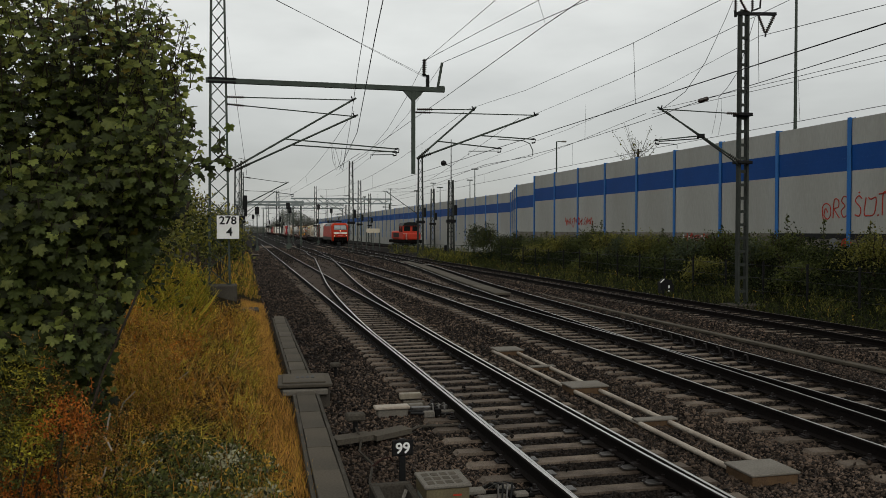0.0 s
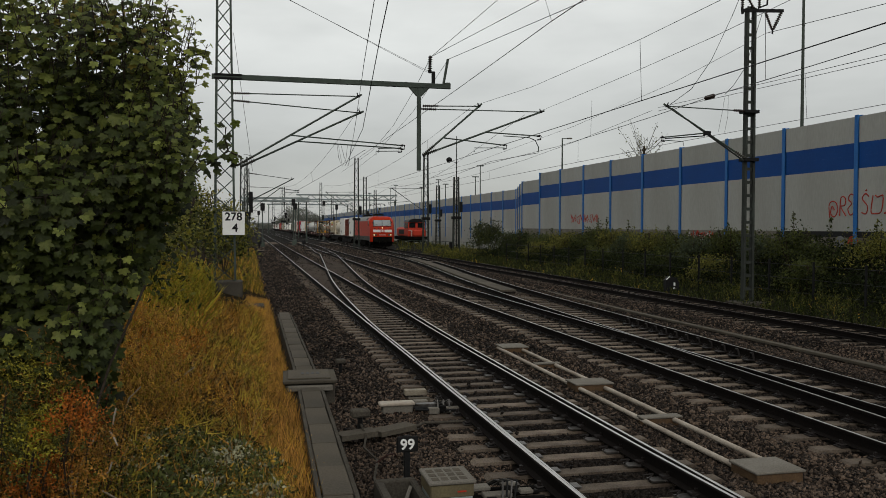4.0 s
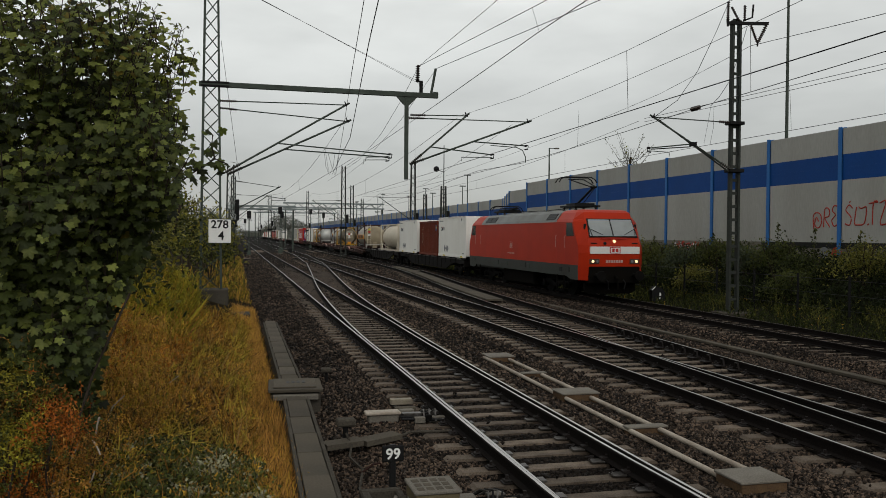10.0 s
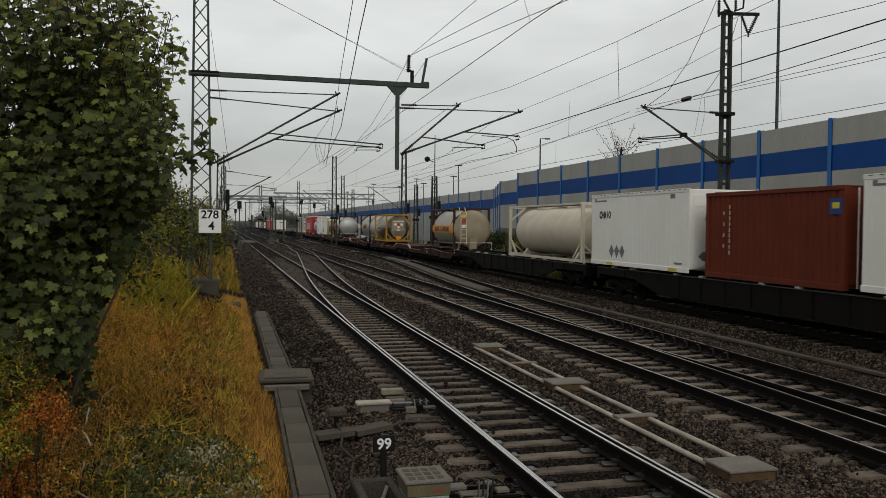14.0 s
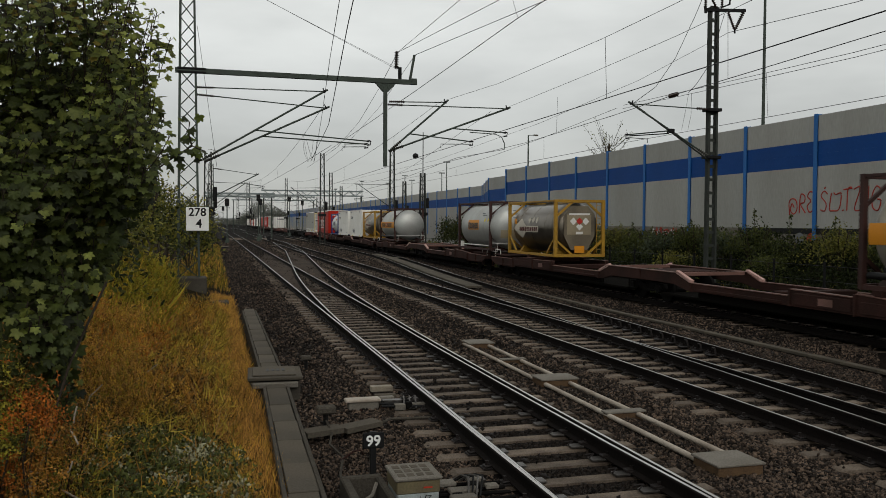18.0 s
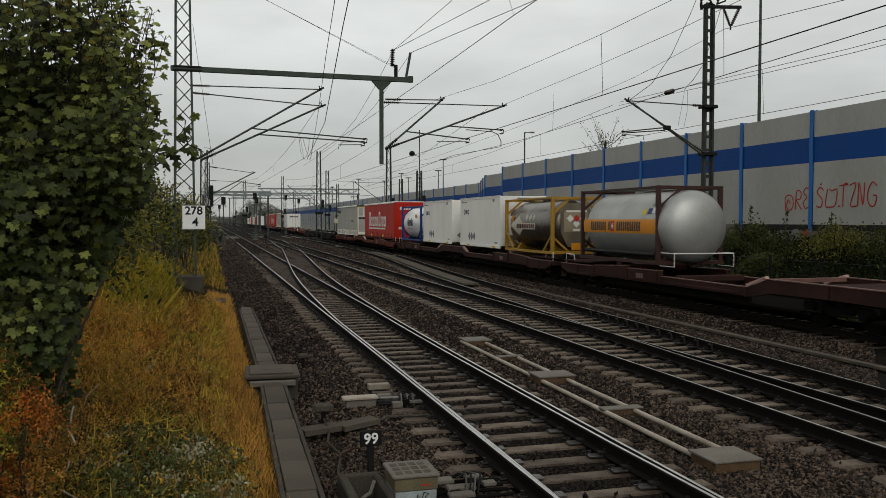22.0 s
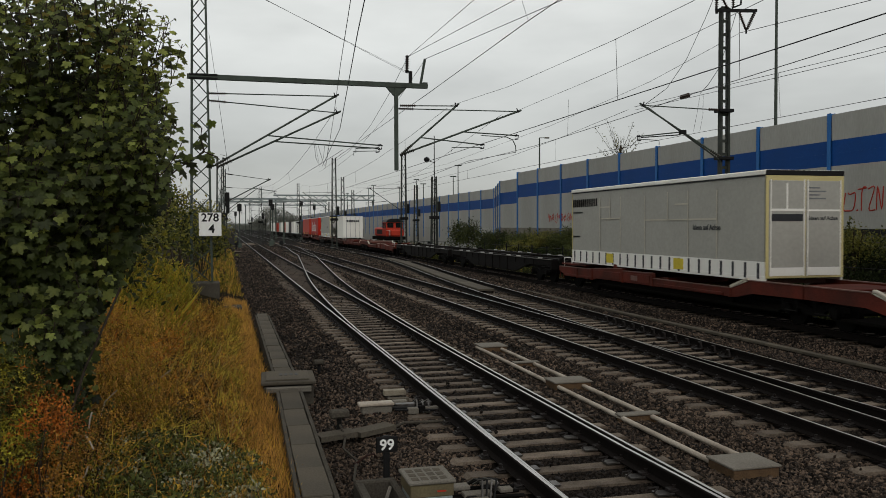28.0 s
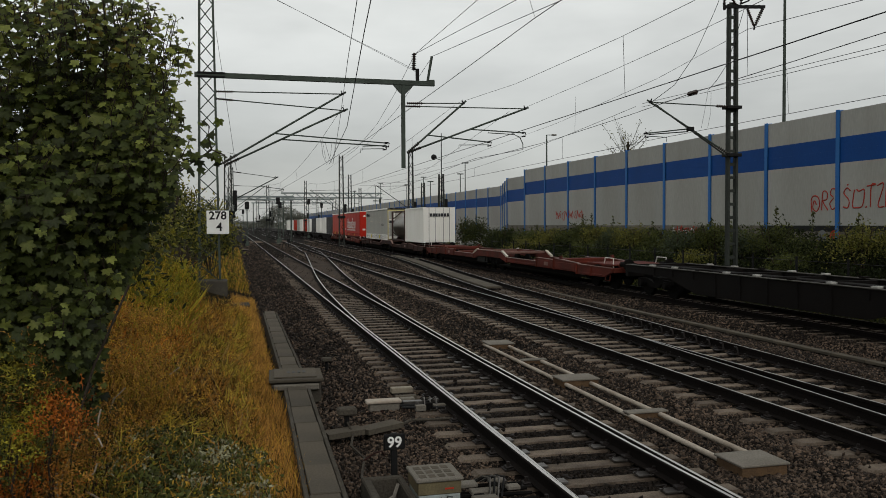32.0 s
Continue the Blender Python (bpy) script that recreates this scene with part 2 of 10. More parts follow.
# ---- mesh helpers ----
class Shape:
    """Collects vertices and faces; each face carries the index of its material."""

    def __init__(self):
        self.v, self.f, self.m = [], [], []

    def add(self, verts, faces, mat=0):
        o = len(self.v)
        self.v += [tuple(p) for p in verts]
        self.f += [tuple(i + o for i in q) for q in faces]
        self.m += [mat] * len(faces)
        return self

    def box(self, x0, x1, y0, y1, z0, z1, c=0.0, mat=0, turn=None):
        """A box with chamfered edges of width c."""
        if c <= 0:
            p = [(x, y, z) for z in (z0, z1) for y in (y0, y1) for x in (x0, x1)]
            q = [(0, 2, 3, 1), (4, 5, 7, 6), (0, 1, 5, 4), (2, 6, 7, 3), (0, 4, 6, 2), (1, 3, 7, 5)]
        else:
            lo, hi, p, ix = (x0, y0, z0), (x1, y1, z1), [], {}
            for s in [(a, b, d) for d in (0, 1) for b in (0, 1) for a in (0, 1)]:
                for ax in range(3):
                    ix[s, ax] = len(p)
                    p.append(tuple((hi[i] if s[i] else lo[i]) + (0 if i == ax else (-c if s[i] else c)) for i in range(3)))
            q = []

            def face(ids, normal):
                a, b, d = (Vector(p[i]) for i in ids[:3])
                q.append(tuple(ids) if (b - a).cross(d - b).dot(Vector(normal)) > 0 else tuple(reversed(ids)))
            for ax in range(3):
                u, w = (ax + 1) % 3, (ax + 2) % 3
                for e in (0, 1):
                    def corner(a, b):
                        s = [0, 0, 0]
                        s[ax], s[u], s[w] = e, a, b
                        return tuple(s)
                    nrm = [0, 0, 0]
                    nrm[ax] = 1 if e else -1
                    face([ix[corner(*ab), ax] for ab in ((0, 0), (1, 0), (1, 1), (0, 1))], nrm)
                for a in (0, 1):
                    for b in (0, 1):
                        s0, s1 = [0, 0, 0], [0, 0, 0]
                        s0[u], s0[w], s1[u], s1[w], s1[ax] = a, b, a, b, 1
                        nrm = [0, 0, 0]
                        nrm[u], nrm[w] = (1 if a else -1), (1 if b else -1)
                        face([ix[tuple(s0), u], ix[tuple(s1), u], ix[tuple(s1), w], ix[tuple(s0), w]], nrm)
            for s in [(a, b, d) for d in (0, 1) for b in (0, 1) for a in (0, 1)]:
                face([ix[s, 0], ix[s, 1], ix[s, 2]], [1 if e else -1 for e in s])
        if turn is not None:
            p = [turn @ Vector(a) for a in p]
        return self.add(p, q, mat)

    def rod(self, a, b, r, seg=6, r2=None, mat=0, caps=True):
        a, b = Vector(a), Vector(b)
        d = (b - a)
        if d.length < 1e-6:
            return self
        q = d.to_track_quat("Z", "Y")
        r2 = r if r2 is None else r2
        ring = [(math.cos(2 * math.pi * i / seg), math.sin(2 * math.pi * i / seg)) for i in range(seg)]
        p = [a + q @ Vector((x * r, y * r, 0)) for x, y in ring] + [b + q @ Vector((x * r2, y * r2, 0)) for x, y in ring]
        f = [(i, (i + 1) % seg, seg + (i + 1) % seg, seg + i) for i in range(seg)]
        if caps:
            f += [tuple(reversed(range(seg))), tuple(range(seg, 2 * seg))]
        return self.add(p, f, mat)

    def line(self, pts, r, seg=5, mat=0):
        """A round bar through the points."""
        pts = [Vector(p) for p in pts]
        rings, f = [], []
        for i, p in enumerate(pts):
            d = (pts[min(i + 1, len(pts) - 1)] - pts[max(i - 1, 0)]).normalized()
            q = d.to_track_quat("Z", "Y")
            rings += [p + q @ Vector((math.cos(2 * math.pi * k / seg) * r, math.sin(2 * math.pi * k / seg) * r, 0)) for k in range(seg)]
        for i in range(len(pts) - 1):
            for k in range(seg):
                a, b = i * seg + k, i * seg + (k + 1) % seg
                f.append((a, b, b + seg, a + seg))
        f += [tuple(reversed(range(seg))), tuple(range(len(rings) - seg, len(rings)))]
        return self.add(rings, f, mat)

    def beam(self, a, b, w, h, mat=0, up=(0, 0, 1)):
        """A square bar from a to b, w wide and h high."""
        a, b = Vector(a), Vector(b)
        d = (b - a).normalized()
        s = d.cross(Vector(up))
        s = s.normalized() if s.length > 1e-4 else Vector((1, 0, 0))
        t = s.cross(d)
        p = [e + s * (i * w / 2) + t * (j * h / 2) for e in (a, b) for i, j in ((-1, -1), (1, -1), (1, 1), (-1, 1))]
        return self.add(p, [(0, 3, 2, 1), (4, 5, 6, 7), (0, 1, 5, 4), (1, 2, 6, 5), (2, 3, 7, 6), (3, 0, 4, 7)], mat)

    def sweep(self, outline, places, mats=None, closed=True, mat=0):
        """An outline of (across, up) carried along places of (centre, across direction)."""
        n, base = len(outline), []
        for c, s in places:
            c, s = Vector(c), Vector(s)
            base += [c + s * x + Vector((0, 0, z)) for x, z in outline]
        o = len(self.v)
        self.v += [tuple(p) for p in base]
        for i in range(len(places) - 1):
            for k in range(n if closed else n - 1):
                a, b = i * n + k, i * n + (k + 1) % n
                self.f.append((o + a, o + b, o + b + n, o + a + n))
                self.m.append(mats[k] if mats else mat)
        if closed:
            for ring in (tuple(reversed(range(n))), tuple(range(len(base) - n, len(base)))):
                self.f.append(tuple(o + i for i in ring))
                self.m.append(mat)
        return self

    def prism(self, outline, axis, lo, hi, mat=0):
        """A flat outline (in the two other axes, in order) drawn out along an axis."""
        def at(p, e):
            q = list(p)
            q.insert(axis, e)
            return q
        n = len(outline)
        p = [at(a, lo) for a in outline] + [at(a, hi) for a in outline]
        f = [(i, (i + 1) % n, n + (i + 1) % n, n + i) for i in range(n)] + [tuple(reversed(range(n))), tuple(range(n, 2 * n))]
        return self.add(p, f, mat)

    def turned(self, profile, a, b, seg=24, mat=0):
        """A body of rotation about the line from a to b: profile rows of (share of the length, radius)."""
        a, b = Vector(a), Vector(b)
        q = (b - a).to_track_quat("Z", "Y")
        p, f = [], []
        for s, r in profile:
            for i in range(seg):
                w = 2 * math.pi * i / seg
                p.append(a.lerp(b, s) + q @ Vector((math.cos(w) * r, math.sin(w) * r, 0)))
        for j in range(len(profile) - 1):
            for i in range(seg):
                k = (i + 1) % seg
                f.append((j * seg + i, j * seg + k, (j + 1) * seg + k, (j + 1) * seg + i))
        f += [tuple(reversed(range(seg))), tuple(range(len(p) - seg, len(p)))]
        return self.add(p, f, mat)

    def mesh(self, name, mats, smooth=False):
        me = bpy.data.meshes.new(name)
        me.from_pydata(self.v, [], self.f)
        for m in (mats if isinstance(mats, (list, tuple)) else [mats]):
            me.materials.append(M[m] if isinstance(m, str) else m)
        me.polygons.foreach_set("material_index", self.m)
        bm = bmesh.new()
        bm.from_mesh(me)
        bmesh.ops.recalc_face_normals(bm, faces=bm.faces)
        bm.to_mesh(me)
        bm.free()
        if smooth:
            me.polygons.foreach_set("use_smooth", [True] * len(me.polygons))
            me.set_sharp_from_angle(angle=radians(38))
        me.update()
        return me


def part(name, shape, material=None, parent=None, label="", smooth=False, at=None):
    """One mesh object, under a thing or a part where one is given."""
    ob = new(name, shape.mesh(name, material, smooth) if isinstance(shape, Shape) else shape)
    if parent is not None:
        ob.parent = parent
    if at is not None:
        ob.matrix_basis = at
    return tagged(ob, label)


def thing(name, label, category, group="", kind="", at=None):
    ob = new(name)
    ob.empty_display_size = 0.2
    if at is not None:
        ob.matrix_basis = at
    return tagged(ob, label, category, group, kind)


def ease(a, b, x):
    t = min(1.0, max(0.0, (x - a) / (b - a)))
    return t * t * (3 - 2 * t)


# ---- ground ----
BARRIER_X, BARRIER_BACK = 25.4, 29.7


def ground_z(x, y):
    if x < 0.7:
        z = -0.16 + 0.30 * ease(0.7, -0.6, x) + 0.75 * ease(-0.3, -2.6, x)
        z += 0.05 * noise.noise((x * 1.3, y * 0.8, 0)) * ease(0.5, -0.5, x)
        return z
    if x < 17.4:
        return -0.30 - 0.10 * ease(11.5, 14.0, x)
    rise = 1 - ease(58, 84, y)
    return -0.40 + rise * (0.35 * ease(18.2, 20.5, x) + 1.75 * ease(20.5, 25.0, x))


def spread(*runs):
    out = []
    for a, b, step in runs:
        k = max(1, round((b - a) / step))
        out += [a + (b - a) * i / k for i in range(k)]
    return out + [runs[-1][1]]


def build_ground():
    xs = spread((-3200, -400, 700), (-400, -60, 85), (-60, -6, 9), (-6, 0.7, 0.18), (0.7, 17.4, 0.8), (17.4, 27, 0.5), (27, 60, 6), (60, 400, 85), (400, 3200, 700))
    ys = spread((-120, -6, 30), (-6, 20, 0.4), (20, 50, 1), (50, 100, 4), (100, 500, 50), (500, 4200, 700))
    s = Shape()
    s.v = [(x, y, ground_z(x, y)) for y in ys for x in xs]
    n = len(xs)
    for j in range(len(ys) - 1):
        for i in range(n - 1):
            xm, ym = (xs[i] + xs[i + 1]) / 2, (ys[j] + ys[j + 1]) / 2
            s.f.append((j * n + i, j * n + i + 1, (j + 1) * n + i + 1, (j + 1) * n + i))
            if -6 < xm < 0.7 and ym < 500:
                s.m.append(0)
            elif 0.7 < xm < 17.4 or (17.4 < xm < 33 and ym > 84):
                s.m.append(1 if ym < 900 else 3)
            elif 17.4 < xm < 60 and ym < 84:
                s.m.append(2)
            else:
                s.m.append(3)
    part("ground", s, ["soil", "ballast", "verge", "far_ground"], None, "railway ground of dark ballast with a weedy bank", smooth=True)["kind"] = "structure"


build_ground()

# ---- tracks ----
GAUGE = 0.7535          # half the distance between the rail heads' middles
ONE, TWO, FOUR = 3.885, 8.25, 15.83
FOUR_Z = -0.08


def four(y):
    """The goods track leaves its straight line a little far down the line."""
    t = min(1.0, max(0.0, (y - 95) / 70))
    return FOUR + 0.75 * t * t * (3 - 2 * t)


def diverge(y):
    """How far the crossover leaves track one."""
    if y < 12:
        return 0.0
    if y < 46:
        return (y - 12) ** 2 / 1000
    d = 1.156 + (y - 46) * 0.068
    return d if d < 3.4 else 3.4 + (TWO - ONE - 3.4) * ease(79, 112, y)


THREE_ROWS = [(-8, 0.0), (0, 0.45), (10, 1.02), (17, 1.5), (30, 2.12), (41, 2.85), (54, 4.1), (65, 4.9), (80, 5.25), (4000, 5.25)]


def three(y):
    ys, xs = zip(*THREE_ROWS)
    return TWO + float(np.mean([np.interp(y + e, ys, xs) for e in (-5, -2.5, 0, 2.5, 5)]))


RAIL = [(-0.075, -0.172), (0.075, -0.172), (0.075, -0.160), (0.012, -0.140), (0.010, -0.045), (0.036, -0.035), (0.036, -0.008), (0.019, 0.0),
        (-0.019, 0.0), (-0.036, -0.008), (-0.036, -0.035), (-0.010, -0.045), (-0.012, -0.140), (-0.075, -0.160)]
RAIL_MATS = [0] * 14
RAIL_MATS[7] = 1


def rail(parent, xf, y0, y1, z=0.0, head="rail_head", label=""):
    ys = spread((y0, min(y1, 120), 2.0), (min(y1, 120), y1, 40)) if y1 > 122 else spread((y0, y1, 2.0))
    places = [((xf(y), y, z), (1, -(xf(y + 0.5) - xf(y - 0.5)), 0)) for y in ys]
    return part("rail", Shape().sweep(RAIL, places, RAIL_MATS), ["rail_side", head], parent, label)


def sleeper_shape(length):
    """Concrete sleeper: bevelled top, a little lower in the middle."""
    h = length / 2
    s = Shape()
    rows = [(-h, 0.0), (-h + 0.05, 0.0), (-0.45, -0.012), (0.45, -0.012), (h - 0.05, 0.0), (h, 0.0)]
    for x, dz in rows:
        e = 0.035 if abs(x) == h else 0.0
        s.v += [(x, -0.118, -0.24), (x, -0.105 + e * .3, dz - e), (x, 0.105 - e * .3, dz - e), (x, 0.118, -0.24)]
    for i in range(5):
        for k in range(4):
            a, b = i * 4 + k, i * 4 + (k + 1) % 4
            s.f.append((a, b, b + 4, a + 4))
    s.f += [(3, 2, 1, 0), (20, 21, 22, 23)]
    s.m = [0] * len(s.f)
    return s


def fastening_shape():
    s = Shape().box(-0.18, 0.18, -0.08, 0.08, 0.0, 0.018, 0.004)
    for e in (-1, 1):
        s.rod((e * 0.12, 0, 0.02), (e * 0.12, 0, 0.09), 0.022, 6)
        s.box(e * 0.13 - 0.03, e * 0.13 + 0.03, -0.04, 0.04, 0.018, 0.045, 0.006)
        s.line([(e * 0.16, -0.05, 0.03), (e * 0.09, -0.06, 0.045), (e * 0.09, 0.06, 0.045), (e * 0.16, 0.05, 0.03)], 0.010, 4)
    return s


SLIDE_PLATE = Shape().box(-0.34, -0.06, -0.075, 0.075, 0.0, 0.022, 0.004).mesh("slide_plate", "slide_steel")
SLIDE_CLIP = Shape().box(-0.20, -0.11, -0.05, 0.05, 0.022, 0.06, 0.006).line([(-0.38, 0.06, 0.05), (-0.30, 0.0, 0.075), (-0.38, -0.06, 0.05)], 0.012, 4).mesh("plate_clip", "fastening")
FASTENING = fastening_shape().mesh("rail_fastening", "fastening")
SLEEPER_MESHES = {}
SLEEPERS = []       # (x, y, half length) of every sleeper near the camera, to keep stones off them


def sleepers(parent, mid, half, y0, y1, z=0.0, near=62.0, fasten=30.0, shift=0.0, rails=()):
    far = Shape()
    k = 0
    if y0 < 9:
        for j in range(1, 48):
            yb = y0 + shift - 0.6 * j
            far.box(mid(yb) - 1.3, mid(yb) + 1.3, yb - 0.12, yb + 0.12, z - 0.3, z - 0.195)
    y = y0 + shift
    while y < y1:
        x, h = mid(y), half(y)
        m = pose(x, y, z - 0.195, 0, 0, 0)
        if y < near:
            key = round(h * 10)
            if key not in SLEEPER_MESHES:
                SLEEPER_MESHES[key] = sleeper_shape(key / 5).mesh("sleeper", "sleeper")
            part("sleeper", SLEEPER_MESHES[key], None, parent, at=m)
            SLEEPERS.append((x, y, h))
            if y < fasten:
                for rx in rails:
                    part("rail_fastening", FASTENING, None, parent, at=pose(rx(y), y, z - 0.193))
        else:
            far.box(x - h, x + h, y - 0.12, y + 0.12, z - 0.3, z - 0.195)
        y += 0.6
        k += 1
    if far.v:
        tagged(part("far_sleepers", far, "sleeper", parent), kind="stuff")


def build_tracks():
    one = thing("railway_track_1", "straight ballasted track with concrete sleepers and a turnout", "railway track", kind="structure")
    left, right = (lambda y: ONE - GAUGE), (lambda y: ONE + GAUGE)
    rail(one, left, -24, 900)
    rail(one, lambda y: min(ONE + GAUGE, ONE + GAUGE + diverge(y) - np.interp(y, [6, 9, 16, 24], [0.04, 0.10, 0.125, 0.17])), 5.0, 900, -0.004, label="straight closing rail of the turnout")
    rail(one, lambda y: ONE + GAUGE + diverge(y), -24, 112)
    rail(one, lambda y: ONE - GAUGE + max(np.interp(y, [6, 10, 16], [0.0, 0.05, 0.085]), diverge(y)), 5.0, 112, -0.004, label="curved closing rail of the turnout")
    sleepers(one, lambda y: ONE + (diverge(y) / 2 if y < 52 else 0), lambda y: 1.3 + (diverge(y) / 2 if y < 52 else 0), 4.2, 150, rails=(left, right))
    sleepers(one, lambda y: ONE + diverge(y), lambda y: 1.3, 52.2, 96, near=0)
    for k in range(17):
        y = 7.2 + k * 0.6
        for x, turn in ((ONE + GAUGE, 0), (ONE - GAUGE, 180)):
            plate = part("slide_plate", SLIDE_PLATE, None, one, at=pose(x, y, -0.192, 0, 0, turn))
            part("plate_clip", SLIDE_CLIP, None, plate)
    two = thing("railway_track_2", "straight ballasted main track with shiny rails", "railway track", kind="structure")
    l2, r2 = (lambda y: TWO - GAUGE), (lambda y: TWO + GAUGE)
    rail(two, l2, -24, 900)
    rail(two, r2, -24, 900)
    l3, r3 = (lambda y: three(y) - GAUGE), (lambda y: three(y) + GAUGE)
    sleepers(two, lambda y: TWO + (three(y) - TWO) / 2 if y < 30 else TWO, lambda y: 1.3 + ((three(y) - TWO) / 2 if y < 30 else 0), 5, 150, rails=(l2, r2, l3, r3))
    trk = thing("railway_track_3", "track joining its neighbour at a turnout", "railway track", kind="structure")
    rail(trk, l3, -4, 700)
    rail(trk, r3, -4, 700)
    sleepers(trk, three, lambda y: 1.3, 30.4, 150, rails=(l3, r3))
    goods = thing("railway_track_4", "dull goods track beside the overgrown verge", "railway track", kind="structure")
    for e in (-1, 1):
        rail(goods, lambda y, e=e: four(y) + e * GAUGE, -24, 900, FOUR_Z, "rail_dull")
    sleepers(goods, four, lambda y: 1.3, 8, 150, FOUR_Z - 0.03, near=40, fasten=0)
    for name, x, z in (("ballast_bed_1", ONE, 0), ("ballast_bed_2", TWO, 0), ("ballast_bed_4", FOUR, FOUR_Z)):
        wide = 2.3 if x != TWO else 2.0
        s = Shape()
        ys = spread((-26, 60, 3), (60, 160, 20), (160, 900, 180))
        prof = [(-wide - 0.5, -0.42), (-wide + 0.35, -0.225), (-1.32, -0.235), (-1.1, -0.236), (1.1, -0.236), (1.32, -0.235), (wide - 0.35, -0.225), (wide + 0.5, -0.42)]
        s.sweep(prof, [((four(y) if x == FOUR else x, y, z), (1, 0, 0)) for y in ys], closed=False)
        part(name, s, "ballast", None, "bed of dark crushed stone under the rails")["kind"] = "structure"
    s = Shape()
    ys = spread((-26, 60, 2), (60, 160, 20), (160, 700, 180))
    s.sweep([(-2.7, -0.43), (-1.9, -0.233), (-1.32, -0.24), (-1.1, -0.24), (1.1, -0.24), (1.32, -0.24), (1.9, -0.233), (2.7, -0.43)], [((three(y), y, 0), (1, 0, 0)) for y in ys], closed=False)
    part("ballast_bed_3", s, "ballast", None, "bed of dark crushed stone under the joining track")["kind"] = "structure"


build_tracks()


def build_packing():
    g = thing("packed_grit", "fine brown grit packed level between the turnout's rails", "ballast", kind="structure")
    left, right = ONE - GAUGE, ONE + GAUGE
    for a, b, y0, y1 in ((lambda y: left, lambda y: min(left + diverge(y), right), 34, 70), (lambda y: max(left + diverge(y), right), lambda y: right + diverge(y), 42, 78)):
        s = Shape()
        rows = [y0 + k * 1.5 for k in range(int((y1 - y0) / 1.5) + 1)]
        rows = [y for y in rows if b(y) - a(y) > 0.3]
        s.v = [p for y in rows for p in ((a(y) + 0.09, y, -0.165), (b(y) - 0.09, y, -0.165))]
        s.f = [(2 * k, 2 * k + 1, 2 * k + 3, 2 * k + 2) for k in range(len(rows) - 1)]
        s.m = [0] * len(s.f)
        part("grit_bed", s, "grit", g)


build_packing()


# ---- noise barrier ----
PANELS = {}


def build_barrier():
    wall = thing("noise_barrier", "grey panelled noise barrier with a blue stripe and blue steel posts", "noise barrier", kind="structure")
    pitch = 4.992
    line = [(BARRIER_X, 30.9 + pitch * k, 7.36) for k in range(-6, 8)]
    line += [(BARRIER_X, 70.84, 6.86)]
    line += [(BARRIER_X + (BARRIER_BACK - BARRIER_X) * k / 3, 75.83 + 15.0 * k / 3, 6.86) for k in range(0, 4)]
    line += [(BARRIER_BACK, 90.83 + pitch * k, 6.86) for k in range(1, 52)]
    posts = {}
    for top in (7.36, 6.86):
        s = Shape()
        for e in (-1, 1):
            s.box(e * 0.11 - 0.012, e * 0.11 + 0.012, -0.11, 0.11, 1.0, top + 0.06)
        s.box(-0.11, 0.11, -0.01, 0.01, 1.0, top + 0.05)
        posts[top] = s.mesh("post", "post_blue")
    for (x0, y0, top), (x1, y1, _) in zip(line, line[1:]):
        d = Vector((x1 - x0, y1 - y0, 0))
        m = Matrix.Translation((x0, y0, 0)) @ Matrix.Rotation(math.atan2(d.y, d.x) - math.pi / 2, 4, "Z")
        part("post", posts[7.36 if y0 < 71 and x0 == BARRIER_X else 6.86], None, wall, at=m)
        n = d.length
        for z0, z1, mat in ((2.45, top - 2.22, "panel"), (top - 2.22, top - 1.12, "panel_blue"), (top - 1.12, top, "panel")):
            key = (round(n, 1), z0, top)
            if key not in PANELS:
                s, rows = Shape(), 6 if z0 == 2.45 else 2
                zs = [z0 + (z1 - z0) * i / rows for i in range(rows + 1)]
                for a, b in zip(zs, zs[1:]):
                    s.box(-0.055, 0.055, 0.10, n - 0.10, a + 0.0004, b - 0.0004, 0.0015)
                PANELS[key] = s.mesh("panel", mat)
            part("panel", PANELS[key], None, wall, at=m)
        key = (round(n, 1), "plinth", x0 == BARRIER_X)
        if key not in PANELS:
            PANELS[key] = Shape().box(-0.07, 0.07, 0.10, n - 0.10, -0.6, 2.44, 0.01).mesh("plinth", "panel" if x0 != BARRIER_X else "concrete")
        part("plinth", PANELS[key], None, wall, at=m)


build_barrier()


# ---- writing ----
def lettering(name, words, size, material, parent, at, depth=0.002):
    """Words in the built-in font, as a mesh that stands in its own x and z."""
    c = bpy.data.curves.new(name, "FONT")
    c.body, c.size, c.align_x, c.align_y, c.extrude = words, size, "CENTER", "CENTER", depth
    c.resolution_u, c.offset = 3, size * 0.022
    tmp = new(name + "_outline", c)
    me = bpy.data.meshes.new_from_object(tmp.evaluated_get(bpy.context.evaluated_depsgraph_get()))
    bpy.data.objects.remove(tmp)
    me.materials.clear()
    me.materials.append(M[material])
    ob = new(name, me)
    ob.parent = parent
    ob.matrix_basis = at @ pose(0, 0, 0, 90, 0, 0)
    return ob


